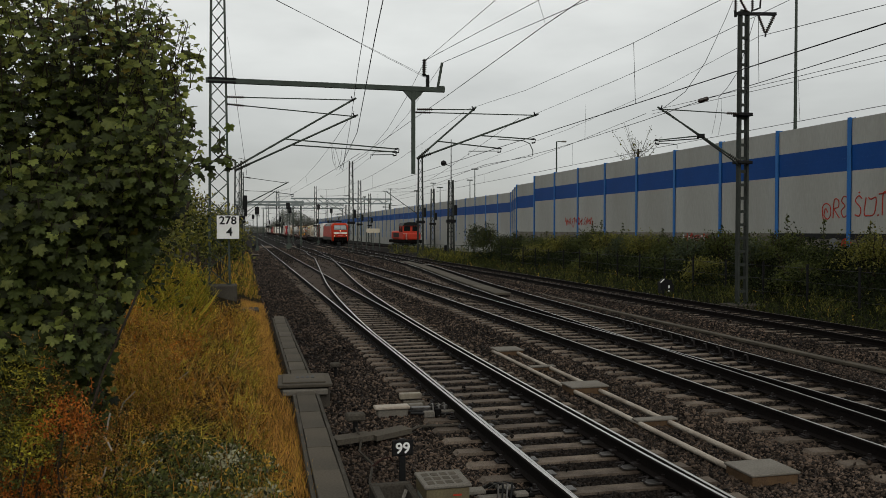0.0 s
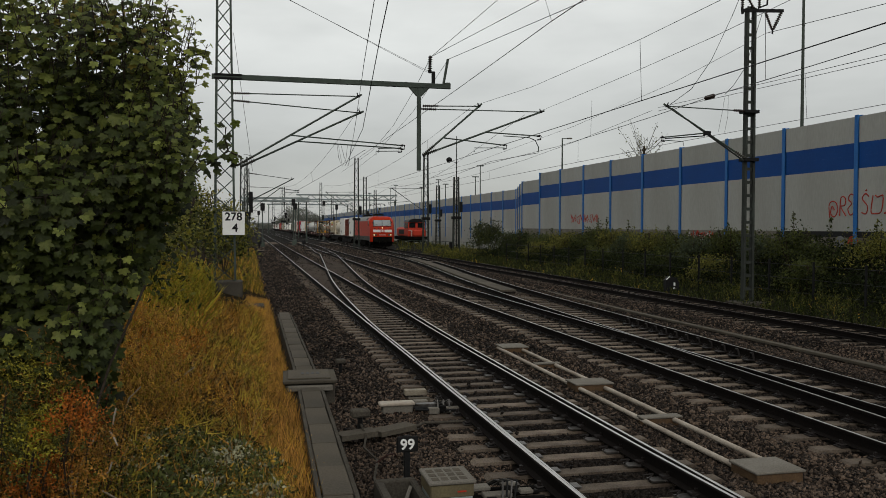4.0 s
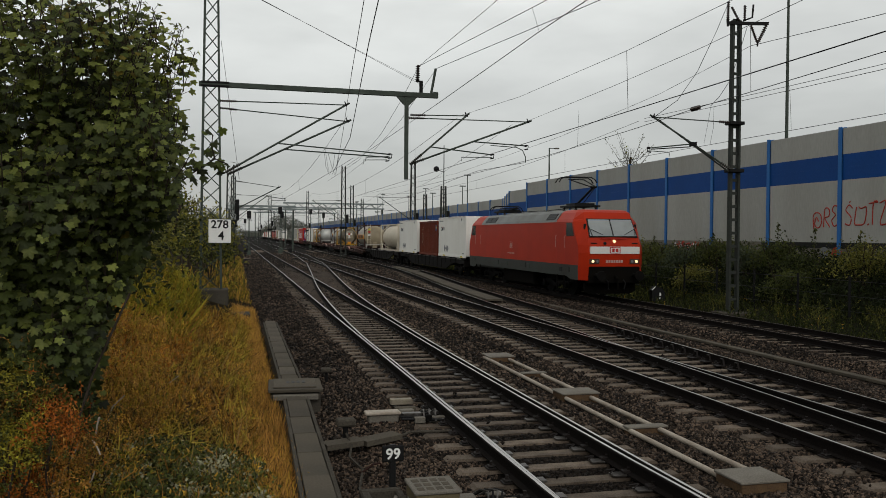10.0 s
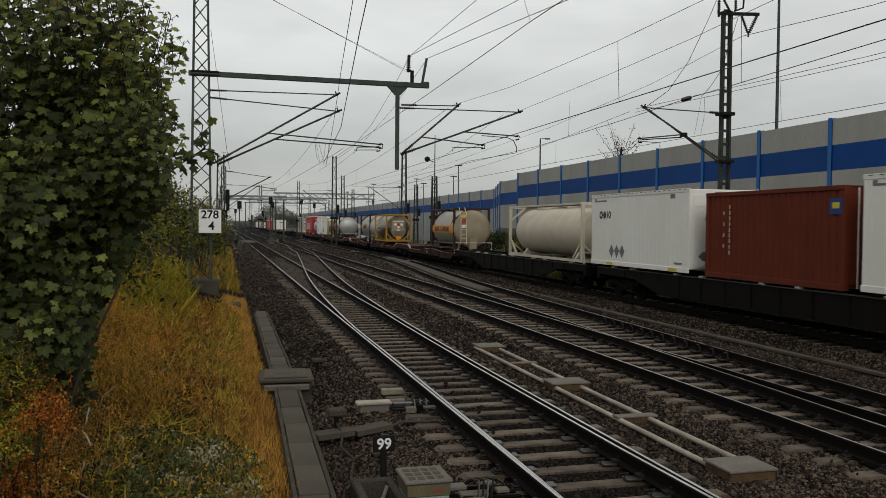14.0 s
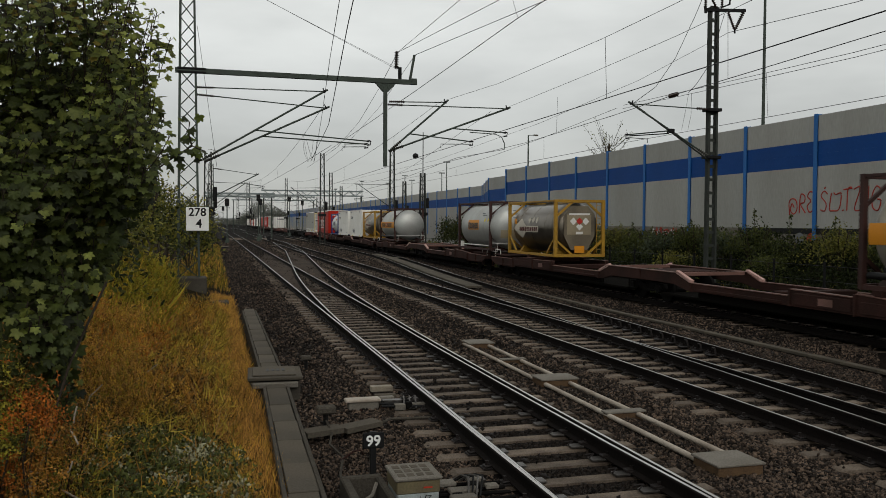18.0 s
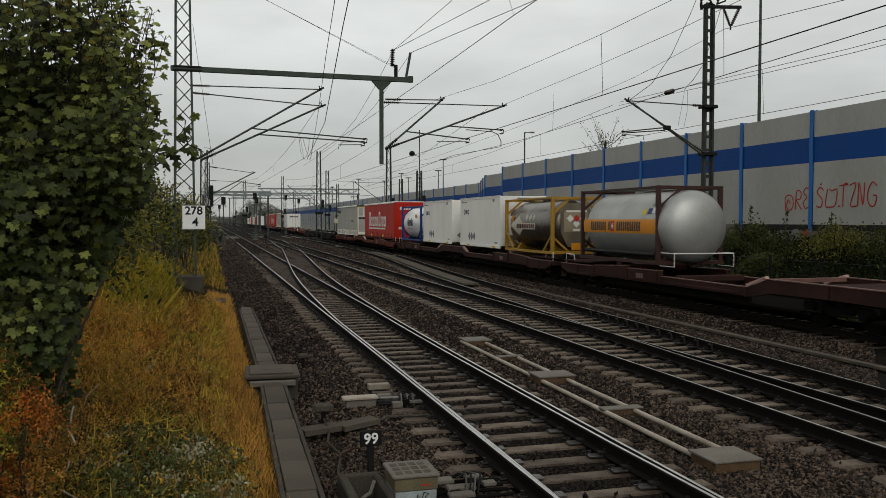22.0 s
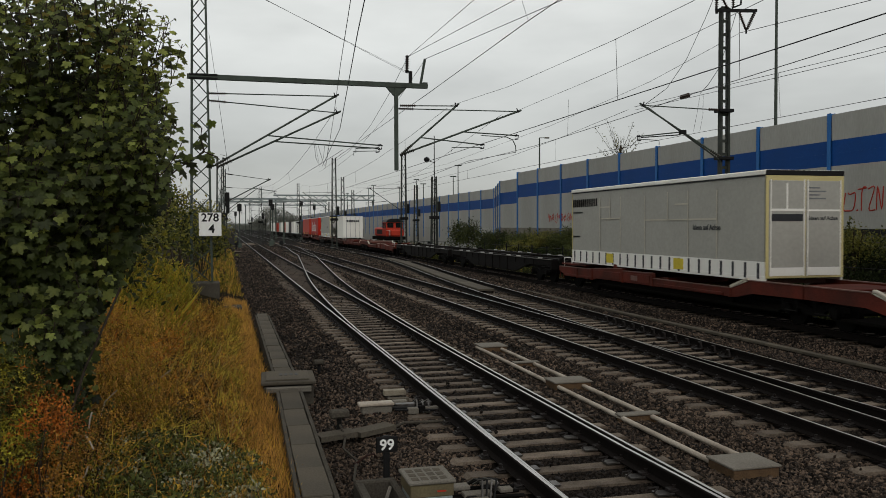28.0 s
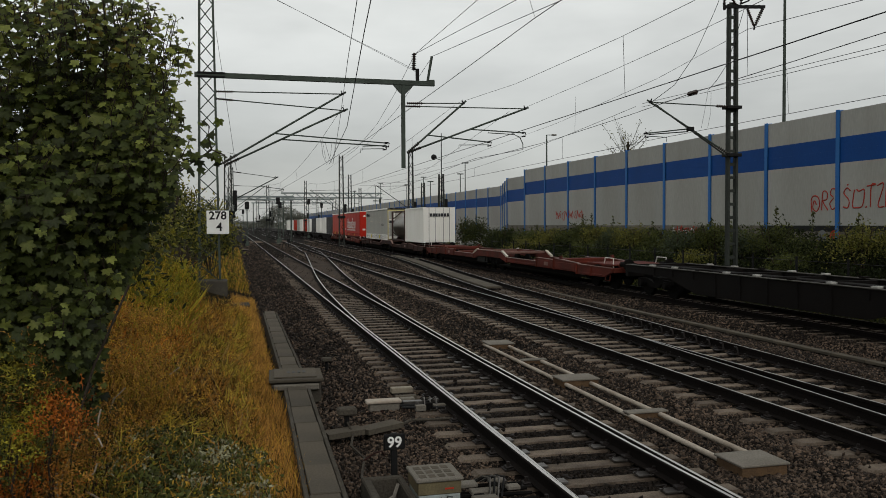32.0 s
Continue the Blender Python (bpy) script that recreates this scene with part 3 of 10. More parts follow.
# ---- overhead line ----
def lattice_mast(name, x, y, z0, z1, wide0, wide1, label, step=0.62, deep=None, flat=False, steel="mast"):
    """A mast of four angle legs with zigzag bracing (or flat rungs), on a concrete foot."""
    m = thing(name, label, "catenary mast", at=pose(x, y, z0))
    h = z1 - z0
    deep = deep or (0.75, 0.75)

    def corner(i, j, z):
        f = z / h
        return Vector((i * (wide0 + (wide1 - wide0) * f) / 2, j * (wide0 * deep[0] + (wide1 * deep[1] - wide0 * deep[0]) * f) / 2, z))
    n = round(h / step)
    if flat:
        for i in (-1, 1):
            part("leg", Shape().beam(corner(i, 0, 0), corner(i, 0, h), 0.20, 0.085, up=(1, 0, 0)), "mast_dark", m)
        for k in range(n + 1):
            z = h * k / n
            part("batten", Shape().beam(corner(-1, -0.2, z), corner(1, -0.2, z), 0.03, 0.11), "mast_dark", m)
        part("foundation", Shape().box(-0.58, 0.60, -0.55, 0.55, -0.85, 0.02, 0.03), "old_concrete", m)
        return m
    for i in (-1, 1):
        for j in (-1, 1):
            part("leg", Shape().beam(corner(i, j, 0), corner(i, j, h), 0.07 if y < 40 else 0.10, 0.07 if y < 40 else 0.10, up=(0, 1, 0)), steel, m)
    for a, (p, q) in enumerate((((-1, -1), (1, -1)), ((1, 1), (-1, 1)), ((-1, 1), (-1, -1)), ((1, -1), (1, 1)))):
        s = Shape()
        for k in range(n):
            za, zb = h * k / n, h * (k + 1) / n
            if y < 40:
                s = Shape()
            c, d = (p, q) if k % 2 else (q, p)
            s.beam(corner(*c, za), corner(*d, zb), 0.035, 0.035)
            if y < 40:
                part("brace", s, steel, m)
        if y >= 40:
            tagged(part("bracing", s, steel, m), kind="stuff")
    part("foundation", Shape().box(-wide0 * 0.85, wide0 * 0.85, -wide0 * 0.8, wide0 * 0.8, -0.95, 0.02, 0.03), "old_concrete", m)
    return m


def insulator(parent, a, b, r=0.06):
    a, b = Vector(a), Vector(b)
    n = max(3, int((b - a).length / 0.075))
    rows = []
    for i in range(n):
        rows += [(i / n, r * 0.45), ((i + 0.35) / n, r), ((i + 0.6) / n, r * 0.45)]
    return part("insulator", Shape().turned(rows + [(1, r * 0.45)], a, b, 8), "insulator", parent)


def cantilever(parent, root_up, root_low, tip, hang_z, end, y, arm=0.9):
    """A tie, a raking strut and a steady tube with its arm, in the plane across the tracks, in the parent's space."""
    ru, rl, tp = (Vector((q[0], y, q[1])) for q in (root_up, root_low, tip))
    e = 1 if tp.x > ru.x else -1
    insulator(parent, ru, ru + (tp - ru).normalized() * 0.6)
    part("tie", Shape().rod(ru, tp, 0.022, 6), "mast", parent)
    insulator(parent, rl, rl + (tp - rl).normalized() * 0.6, 0.075)
    part("strut", Shape().rod(rl, tp + (tp - rl).normalized() * 0.15, 0.036, 8), "mast", parent)
    part("tip_clamp", Shape().box(tp.x - 0.05, tp.x + 0.05, y - 0.05, y + 0.05, tp.z - 0.04, tp.z + 0.05, 0.012).rod((tp.x, y, tp.z), (tp.x - e * 0.05, y, tp.z + 0.13), 0.022, 6), "black_iron", parent)
    hang = rl.lerp(tp, min(0.9, max(0.1, (hang_z - rl.z) / (tp.z - rl.z))))
    stop = Vector((end[0], y, end[1]))
    part("steady_tube", Shape().rod(hang, stop, 0.026, 6), "mast", parent)
    part("tube_end", Shape().line([stop + Vector((0, 0, 0.03)), stop + Vector((e * 0.09, 0, 0.0)), stop + Vector((e * 0.07, 0, -0.13)), stop + Vector((-e * 0.06, 0, -0.15))], 0.028, 6).box(stop.x - 0.07, stop.x + 0.03, y - 0.03, y + 0.03, stop.z - 0.035, stop.z + 0.035, 0.01), "black_iron", parent)
    if arm:
        part("steady_arm", Shape().line([stop + Vector((0, 0, -0.1)), stop + Vector((-e * arm, 0, -0.13)), stop + Vector((-e * arm, 0, -0.28))], 0.015, 5), "mast", parent)


def build_masts():
    m = lattice_mast("catenary_mast", -0.83, 31.0, 0.62, 12.2, 0.72, 0.42, "tall grey-green lattice catenary mast with a long cross arm")
    b = part("cross_arm", Shape().beam((-0.42, -0.2, 7.28), (8.25, -0.2, 7.255), 0.17, 0.17), "mast", m)
    part("arm_clamp", Shape().box(-0.34, 0.62, -0.31, -0.12, 7.19, 7.25, 0.01).box(-0.34, 0.62, -0.31, -0.12, 7.31, 7.38, 0.01), "black_iron", m)
    part("drop_post", Shape().box(6.98, 7.12, -0.27, -0.13, 4.08, 7.17, 0.01), "mast", m)
    part("drop_bracket", Shape().prism([(6.66, 7.18), (7.46, 7.18), (7.16, 6.86), (6.95, 6.86)], 1, -0.26, -0.14), "mast", m)
    cantilever(m, (0.3, 6.71), (0.5, 4.18), (4.78, 6.76), 5.27, (6.42, 5.00), -0.2)
    cantilever(m, (0.3, 6.50), (0.55, 4.12), (4.88, 6.20), 5.09, (6.38, 4.92), 0.1)
    cantilever(m, (7.2, 6.50), (7.2, 4.65), (9.38, 6.56), 5.33, (10.4, 5.11), -0.2, 1.2)
    cantilever(m, (7.2, 6.43), (7.25, 4.68), (11.97, 6.47), 5.62, (11.9, 5.53), 0.1, 0)
    part("hook_arm", Shape().line([(10.45, 0.1, 5.50), (11.5, 0.1, 5.46), (11.75, 0.1, 5.36), (11.88, 0.1, 5.1), (11.88, 0.1, 4.9)], 0.018, 6), "mast", m)
    part("post_insulator_foot", Shape().box(7.54, 7.66, -0.26, -0.14, 7.33, 7.78, 0.01).box(7.40, 7.66, -0.24, -0.16, 7.74, 7.80, 0.01), "black_iron", m)
    insulator(m, (7.46, -0.2, 7.80), (7.48, -0.2, 8.38), 0.10)
    part("horn", Shape().rod((7.99, -0.2, 7.33), (8.16, -0.2, 8.28), 0.05, 8).box(8.06, 8.25, -0.26, -0.14, 7.33, 7.40, 0.01), "mast", m)
    r = lattice_mast("catenary_mast", 18.26, 28.0, -0.2, 10.78, 0.36, 0.29, "dark steel catenary mast with rungs beside the goods track", flat=True, step=0.5)
    cantilever(r, (-0.2, 7.12), (-0.2, 5.32), (-3.48, 7.19), 6.27, (-3.62, 6.06), -0.2, 0.8)
    part("strut", Shape().rod((-0.25, -0.2, 5.22), (-3.3, -0.2, 7.12), 0.03, 6), "mast_dark", r)
    part("strut_hanger", Shape().rod((-1.95, -0.2, 6.16), (-3.55, -0.2, 6.02), 0.022, 6).box(-2.0, -1.72, -0.26, -0.14, 6.18, 6.34, 0.02), "black_iron", r)
    for z in (5.34, 7.12):
        part("mast_clamp", Shape().box(-0.36, 0.24, -0.30, 0.12, z - 0.07, z + 0.05, 0.012), "black_iron", r)
    part("top_yoke", Shape().beam((-0.40, -0.1, 10.84), (1.30, -0.1, 10.93), 0.10, 0.11).line([(0.25, -0.1, 10.97), (0.62, -0.1, 11.12), (0.66, -0.1, 11.6)], 0.035, 6).line([(-0.40, -0.1, 10.72), (-0.42, -0.1, 10.95)], 0.05, 6), "black_iron", r)
    insulator(r, (0.56, -0.1, 10.82), (0.84, -0.1, 10.20), 0.075)
    insulator(r, (1.22, -0.1, 10.86), (0.88, -0.1, 10.20), 0.075)
    part("yoke_link", Shape().rod((0.86, -0.1, 10.22), (0.86, -0.1, 10.05), 0.035, 6), "black_iron", r)
    insulator(r, (-0.41, -0.1, 10.95), (-0.40, -0.1, 11.65), 0.075)
    insulator(r, (0.06, -0.1, 10.95), (-0.26, -0.1, 11.45), 0.07)
    insulator(r, (0.30, -0.1, 11.0), (0.30, -0.1, 11.55), 0.07)
    # masts further along the line
    for x, y, top, e, reach in ((18.55, 88, 10.4, -1, 3.6), (19.55, 78.5, 7.4, 0, 0), (12.6, 100, 10.8, -1, 3.6), (17.7, 130, 10.3, -1, 3), (-0.3, 60, 7.4, 1, 3.3), (-0.15, 90, 8.6, 1, 3.4), (15.05, 180, 11.9, -1, 3.5),
                                (6.06, 152, 9.6, 1, 3), (6.06, 215, 9.6, 1, 3), (24.5, 165, 9.8, -1, 3), (20.4, 210, 9.6, -1, 3), (-1, 225, 9.6, 1, 3), (30, 250, 10, -1, 3), (12, 270, 10, -1, 3), (26, 115, 8.4, 0, 0), (-0.6, 150, 9.2, 1, 3)):
        f = lattice_mast("catenary_mast", x, y, -0.3, top, 0.6, 0.4, "distant dark lattice catenary mast", step=1.0, steel="mast_dark")
        if e:
            cantilever(f, (e * 0.3, min(7.0, top - 0.8)), (e * 0.3, 4.6), (e * reach, 6.9 if top > 8 else 6.2), 5.6, (e * (reach + 0.4), 5.4), 0)
        part("mast_gear", Shape().box(-0.45, 0.45, -0.3, 0.3, 3.6, 3.9, 0.05).box(0.3, 0.6, -0.2, 0.2, 4.3, 5.3, 0.04), "black_iron", f)


build_masts()


# ---- the train: travel, running gear ----
def travel(t):
    """Metres gone since 11 s; the train slows a little as it passes."""
    if t < 9:
        return -22.0 + (t - 9) * 11.25
    if t < 12:
        return -22.0 + 11.25 * (t - 9) - 0.5 * 0.20 * (t - 9) ** 2
    return 10.85 + (t - 12) * 10.74


TRAIN = []


def on_train(ob, u):
    """Sets a thing on the train with its middle at u metres from the mark; keyed at the end."""
    ob.matrix_basis = pose(FOUR, u - travel(0), FOUR_Z)
    TRAIN.append((ob, u))
    return ob




def paint(name, color, rough=0.45, **more):
    more.setdefault("spec", 0.22)
    if name not in M:
        M[name] = surface(name, color, rough, **more)
    return name


paint("loco_red", (0.39, 0.024, 0.004), 0.46, spec=0.12, second=(0.26, 0.014, 0.004), scale=0.7, spread=0.6, fine=30, grain=0.06, bump=0.02)
paint("loco_grey", (0.038, 0.046, 0.039), 0.6, second=(0.030, 0.028, 0.024), scale=1.2, spread=0.8, fine=30, grain=0.1, bump=0.03)
paint("loco_roof", (0.19, 0.20, 0.195), 0.6, second=(0.10, 0.10, 0.09), scale=1.0, spread=0.7, fine=30, grain=0.1, bump=0.03)
paint("glass_dark", (0.006, 0.008, 0.008), 0.15, scale=1, spread=0.1, grain=0.02, bump=0.0)
# pale base colour stands for sky mirrored in the front panes
paint("windscreen", (0.30, 0.32, 0.32), 0.12, second=(0.16, 0.17, 0.17), scale=1.2, spread=0.7, grain=0.04, bump=0.0)
paint("pale_band", (0.66, 0.64, 0.60), 0.5, scale=2, spread=0.25, grain=0.05, bump=0.0)
paint("rust", (0.042, 0.018, 0.014), 0.75, spec=0.08, second=(0.017, 0.010, 0.008), scale=0.9, spread=0.9, fine=40, grain=0.25, bump=0.15)
paint("red_wagon", (0.110, 0.020, 0.012), 0.7, spec=0.1, second=(0.040, 0.014, 0.010), scale=1.1, spread=0.9, fine=40, grain=0.2, bump=0.12)
# near-black for underframe parts: the shade under the train put into the colour
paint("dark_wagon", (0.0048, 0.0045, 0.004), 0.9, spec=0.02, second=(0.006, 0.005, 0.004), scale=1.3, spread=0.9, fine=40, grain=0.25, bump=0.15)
# pale rust for upper edges: skylight on them put into the colour; also code plates
paint("wagon_edge", (0.17, 0.088, 0.070), 0.55, spec=0.3, second=(0.08, 0.040, 0.030), scale=2.5, spread=0.9, fine=40, grain=0.25, bump=0.1)
# flat wagon top flange, coloured lighter than its frame as if catching the sky
paint("frame_top", (0.050, 0.046, 0.038), 0.6, spec=0.25, second=(0.022, 0.018, 0.014), scale=2.0, spread=0.8, fine=40, grain=0.3, bump=0.1)
paint("plate_tan", (0.20, 0.165, 0.115), 0.4, metal=0.3, second=(0.09, 0.075, 0.055), scale=1.2, spread=0.9, fine=25, grain=0.12, bump=0.03)
paint("pale_tan", (0.50, 0.46, 0.38), 0.6, second=(0.34, 0.31, 0.25), scale=1.2, spread=0.6, grain=0.1, bump=0.02)
paint("maroon", (0.09, 0.018, 0.014), 0.6, second=(0.05, 0.014, 0.012), scale=1.2, spread=0.6, grain=0.1, bump=0.02)
paint("lamp_bowl", (0.075, 0.040, 0.028), 0.4, second=(0.04, 0.02, 0.015), scale=3, spread=0.6, grain=0.1, bump=0.02)
paint("faded_mark", (0.46, 0.30, 0.26), 0.6, second=(0.36, 0.20, 0.17), scale=2, spread=0.7, grain=0.15, bump=0.02)
paint("door_yellow", (0.50, 0.43, 0.20), 0.5, second=(0.40, 0.33, 0.15), scale=2, spread=0.5, grain=0.05)
paint("peg_steel", (0.36, 0.35, 0.33), 0.4, spec=0.4, second=(0.2, 0.19, 0.17), scale=6, grain=0.2)
# flat wagon frames: deep shade on the sides put into a near-black colour
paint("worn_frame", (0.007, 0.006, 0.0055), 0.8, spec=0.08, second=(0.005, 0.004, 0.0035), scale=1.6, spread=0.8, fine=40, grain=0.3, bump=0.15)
# wheels and bogies likewise carry the shade beneath the train in their colour
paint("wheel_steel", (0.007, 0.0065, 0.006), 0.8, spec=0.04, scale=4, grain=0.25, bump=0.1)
paint("swap_white", (0.74, 0.73, 0.685), 0.5, second=(0.61, 0.585, 0.525), scale=0.8, spread=0.5, stretch=(1, 1, 0.35), fine=20, grain=0.03, bump=0.01)
paint("brown_box", (0.122, 0.024, 0.010), 0.6, spec=0.1, second=(0.080, 0.018, 0.009), scale=1.0, spread=0.7, fine=30, grain=0.1, bump=0.04)
paint("cream", (0.56, 0.50, 0.39), 0.5, second=(0.36, 0.31, 0.23), scale=0.8, spread=0.7, fine=25, grain=0.08, bump=0.02)
paint("tank_silver", (0.40, 0.41, 0.395), 0.45, metal=0.6, second=(0.27, 0.26, 0.23), scale=0.9, spread=0.7, fine=25, grain=0.08, bump=0.02)
paint("tank_pale", (0.74, 0.75, 0.73), 0.28, spec=0.5, second=(0.62, 0.63, 0.61), scale=0.8, spread=0.7, fine=25, grain=0.07, bump=0.02)
paint("tank_white", (0.34, 0.315, 0.26), 0.45, metal=0.45, second=(0.20, 0.18, 0.14), scale=0.8, spread=0.7, fine=25, grain=0.07, bump=0.02)
paint("end_beige", (0.30, 0.250, 0.165), 0.5, second=(0.18, 0.145, 0.095), scale=1.1, spread=0.8, fine=25, grain=0.08, bump=0.02)
paint("tank_dark", (0.17, 0.148, 0.118), 0.30, metal=0.85, second=(0.07, 0.062, 0.05), scale=0.8, spread=0.9, fine=25, grain=0.12, bump=0.02)
paint("yellow_frame", (0.36, 0.20, 0.02), 0.55, second=(0.22, 0.12, 0.02), scale=1.4, spread=0.7, grain=0.12, bump=0.05)
paint("brown_frame", (0.045, 0.017, 0.013), 0.6, second=(0.022, 0.011, 0.009), scale=2.0, spread=0.8, fine=40, grain=0.2, bump=0.1)
paint("blue_frame", (0.012, 0.036, 0.156), 0.55, second=(0.016, 0.04, 0.14), scale=1.4, spread=0.7, grain=0.12, bump=0.05)
paint("navy", (0.006, 0.010, 0.030), 0.5, scale=2, spread=0.4, grain=0.05, bump=0.0)
paint("orange_band", (0.62, 0.24, 0.01), 0.5, second=(0.42, 0.17, 0.02), scale=2, spread=0.5, grain=0.06, bump=0.0)
paint("red_curtain", (0.37, 0.018, 0.007), 0.5, spec=0.1, second=(0.34, 0.02, 0.014), scale=0.9, spread=0.5, fine=9, grain=0.07, bump=0.06)
paint("grey_curtain", (0.335, 0.33, 0.295), 0.55, second=(0.28, 0.275, 0.245), scale=0.9, spread=0.5, fine=9, grain=0.06, bump=0.06)
paint("orange_red", (0.42, 0.035, 0.015), 0.55, scale=0.9, spread=0.4, grain=0.07, bump=0.03)
paint("tarp_dark", (0.06, 0.06, 0.06), 0.7, scale=1.5, grain=0.15, bump=0.1)
paint("yellow_tag", (0.60, 0.48, 0.04), 0.55, scale=3, grain=0.08, bump=0.0)
paint("mark_grey", (0.16, 0.165, 0.17), 0.55, scale=3, grain=0.08, bump=0.0)
paint("mark_dark", (0.030, 0.032, 0.036), 0.55, scale=3, grain=0.08, bump=0.0)
paint("mark_red", (0.45, 0.03, 0.02), 0.55, scale=3, grain=0.08, bump=0.0)
M["lamp_glow"] = glowing("lamp_glow", (1.0, 0.72, 0.38), 1.05)


def wheelset_shape(r=0.46):
    s = Shape()
    s.rod((-0.75, 0, 0), (0.75, 0, 0), 0.08, 8)
    for e in (-1, 1):
        s.turned([(0, r * 0.35), (0.05, r * 0.9), (0.1, r), (0.7, r), (0.75, r + 0.03), (0.98, r + 0.03), (1, r * 0.4)],
                 (e * 0.82, 0, 0), (e * 0.68, 0, 0), 20)
    return s


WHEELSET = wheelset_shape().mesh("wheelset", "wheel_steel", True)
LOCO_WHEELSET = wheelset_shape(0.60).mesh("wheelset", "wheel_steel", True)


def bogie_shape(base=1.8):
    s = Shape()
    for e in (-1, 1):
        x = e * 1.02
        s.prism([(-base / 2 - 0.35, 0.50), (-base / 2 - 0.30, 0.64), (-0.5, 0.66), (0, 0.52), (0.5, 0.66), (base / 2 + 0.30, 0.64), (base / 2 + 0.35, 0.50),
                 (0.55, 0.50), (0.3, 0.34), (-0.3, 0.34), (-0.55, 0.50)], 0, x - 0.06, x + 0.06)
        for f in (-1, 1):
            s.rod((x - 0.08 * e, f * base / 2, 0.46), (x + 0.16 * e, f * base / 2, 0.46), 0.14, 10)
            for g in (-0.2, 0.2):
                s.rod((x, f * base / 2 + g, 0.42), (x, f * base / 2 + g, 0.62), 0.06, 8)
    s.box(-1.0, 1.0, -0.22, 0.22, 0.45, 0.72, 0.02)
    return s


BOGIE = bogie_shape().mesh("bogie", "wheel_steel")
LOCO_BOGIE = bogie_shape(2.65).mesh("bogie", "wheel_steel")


def bogie(parent, y, loco=False):
    b = part("bogie", LOCO_BOGIE if loco else BOGIE, None, parent, at=pose(0, y, 0))
    for e in (-1, 1):
        part("wheelset", LOCO_WHEELSET if loco else WHEELSET, None, b, at=pose(0, e * (1.325 if loco else 0.9), 0.60 if loco else 0.46))


def buffers(parent, y, e, mat="wheel_steel"):
    for x in (-0.875, 0.875):
        s = Shape().turned([(0, 0.10), (0.55, 0.10), (0.55, 0.075), (0.88, 0.075), (0.9, 0.225), (1.0, 0.21)], (x, y - e * 0.62, 1.04), (x, y, 1.04), 12)
        part("buffer", s, mat, parent, smooth=True)


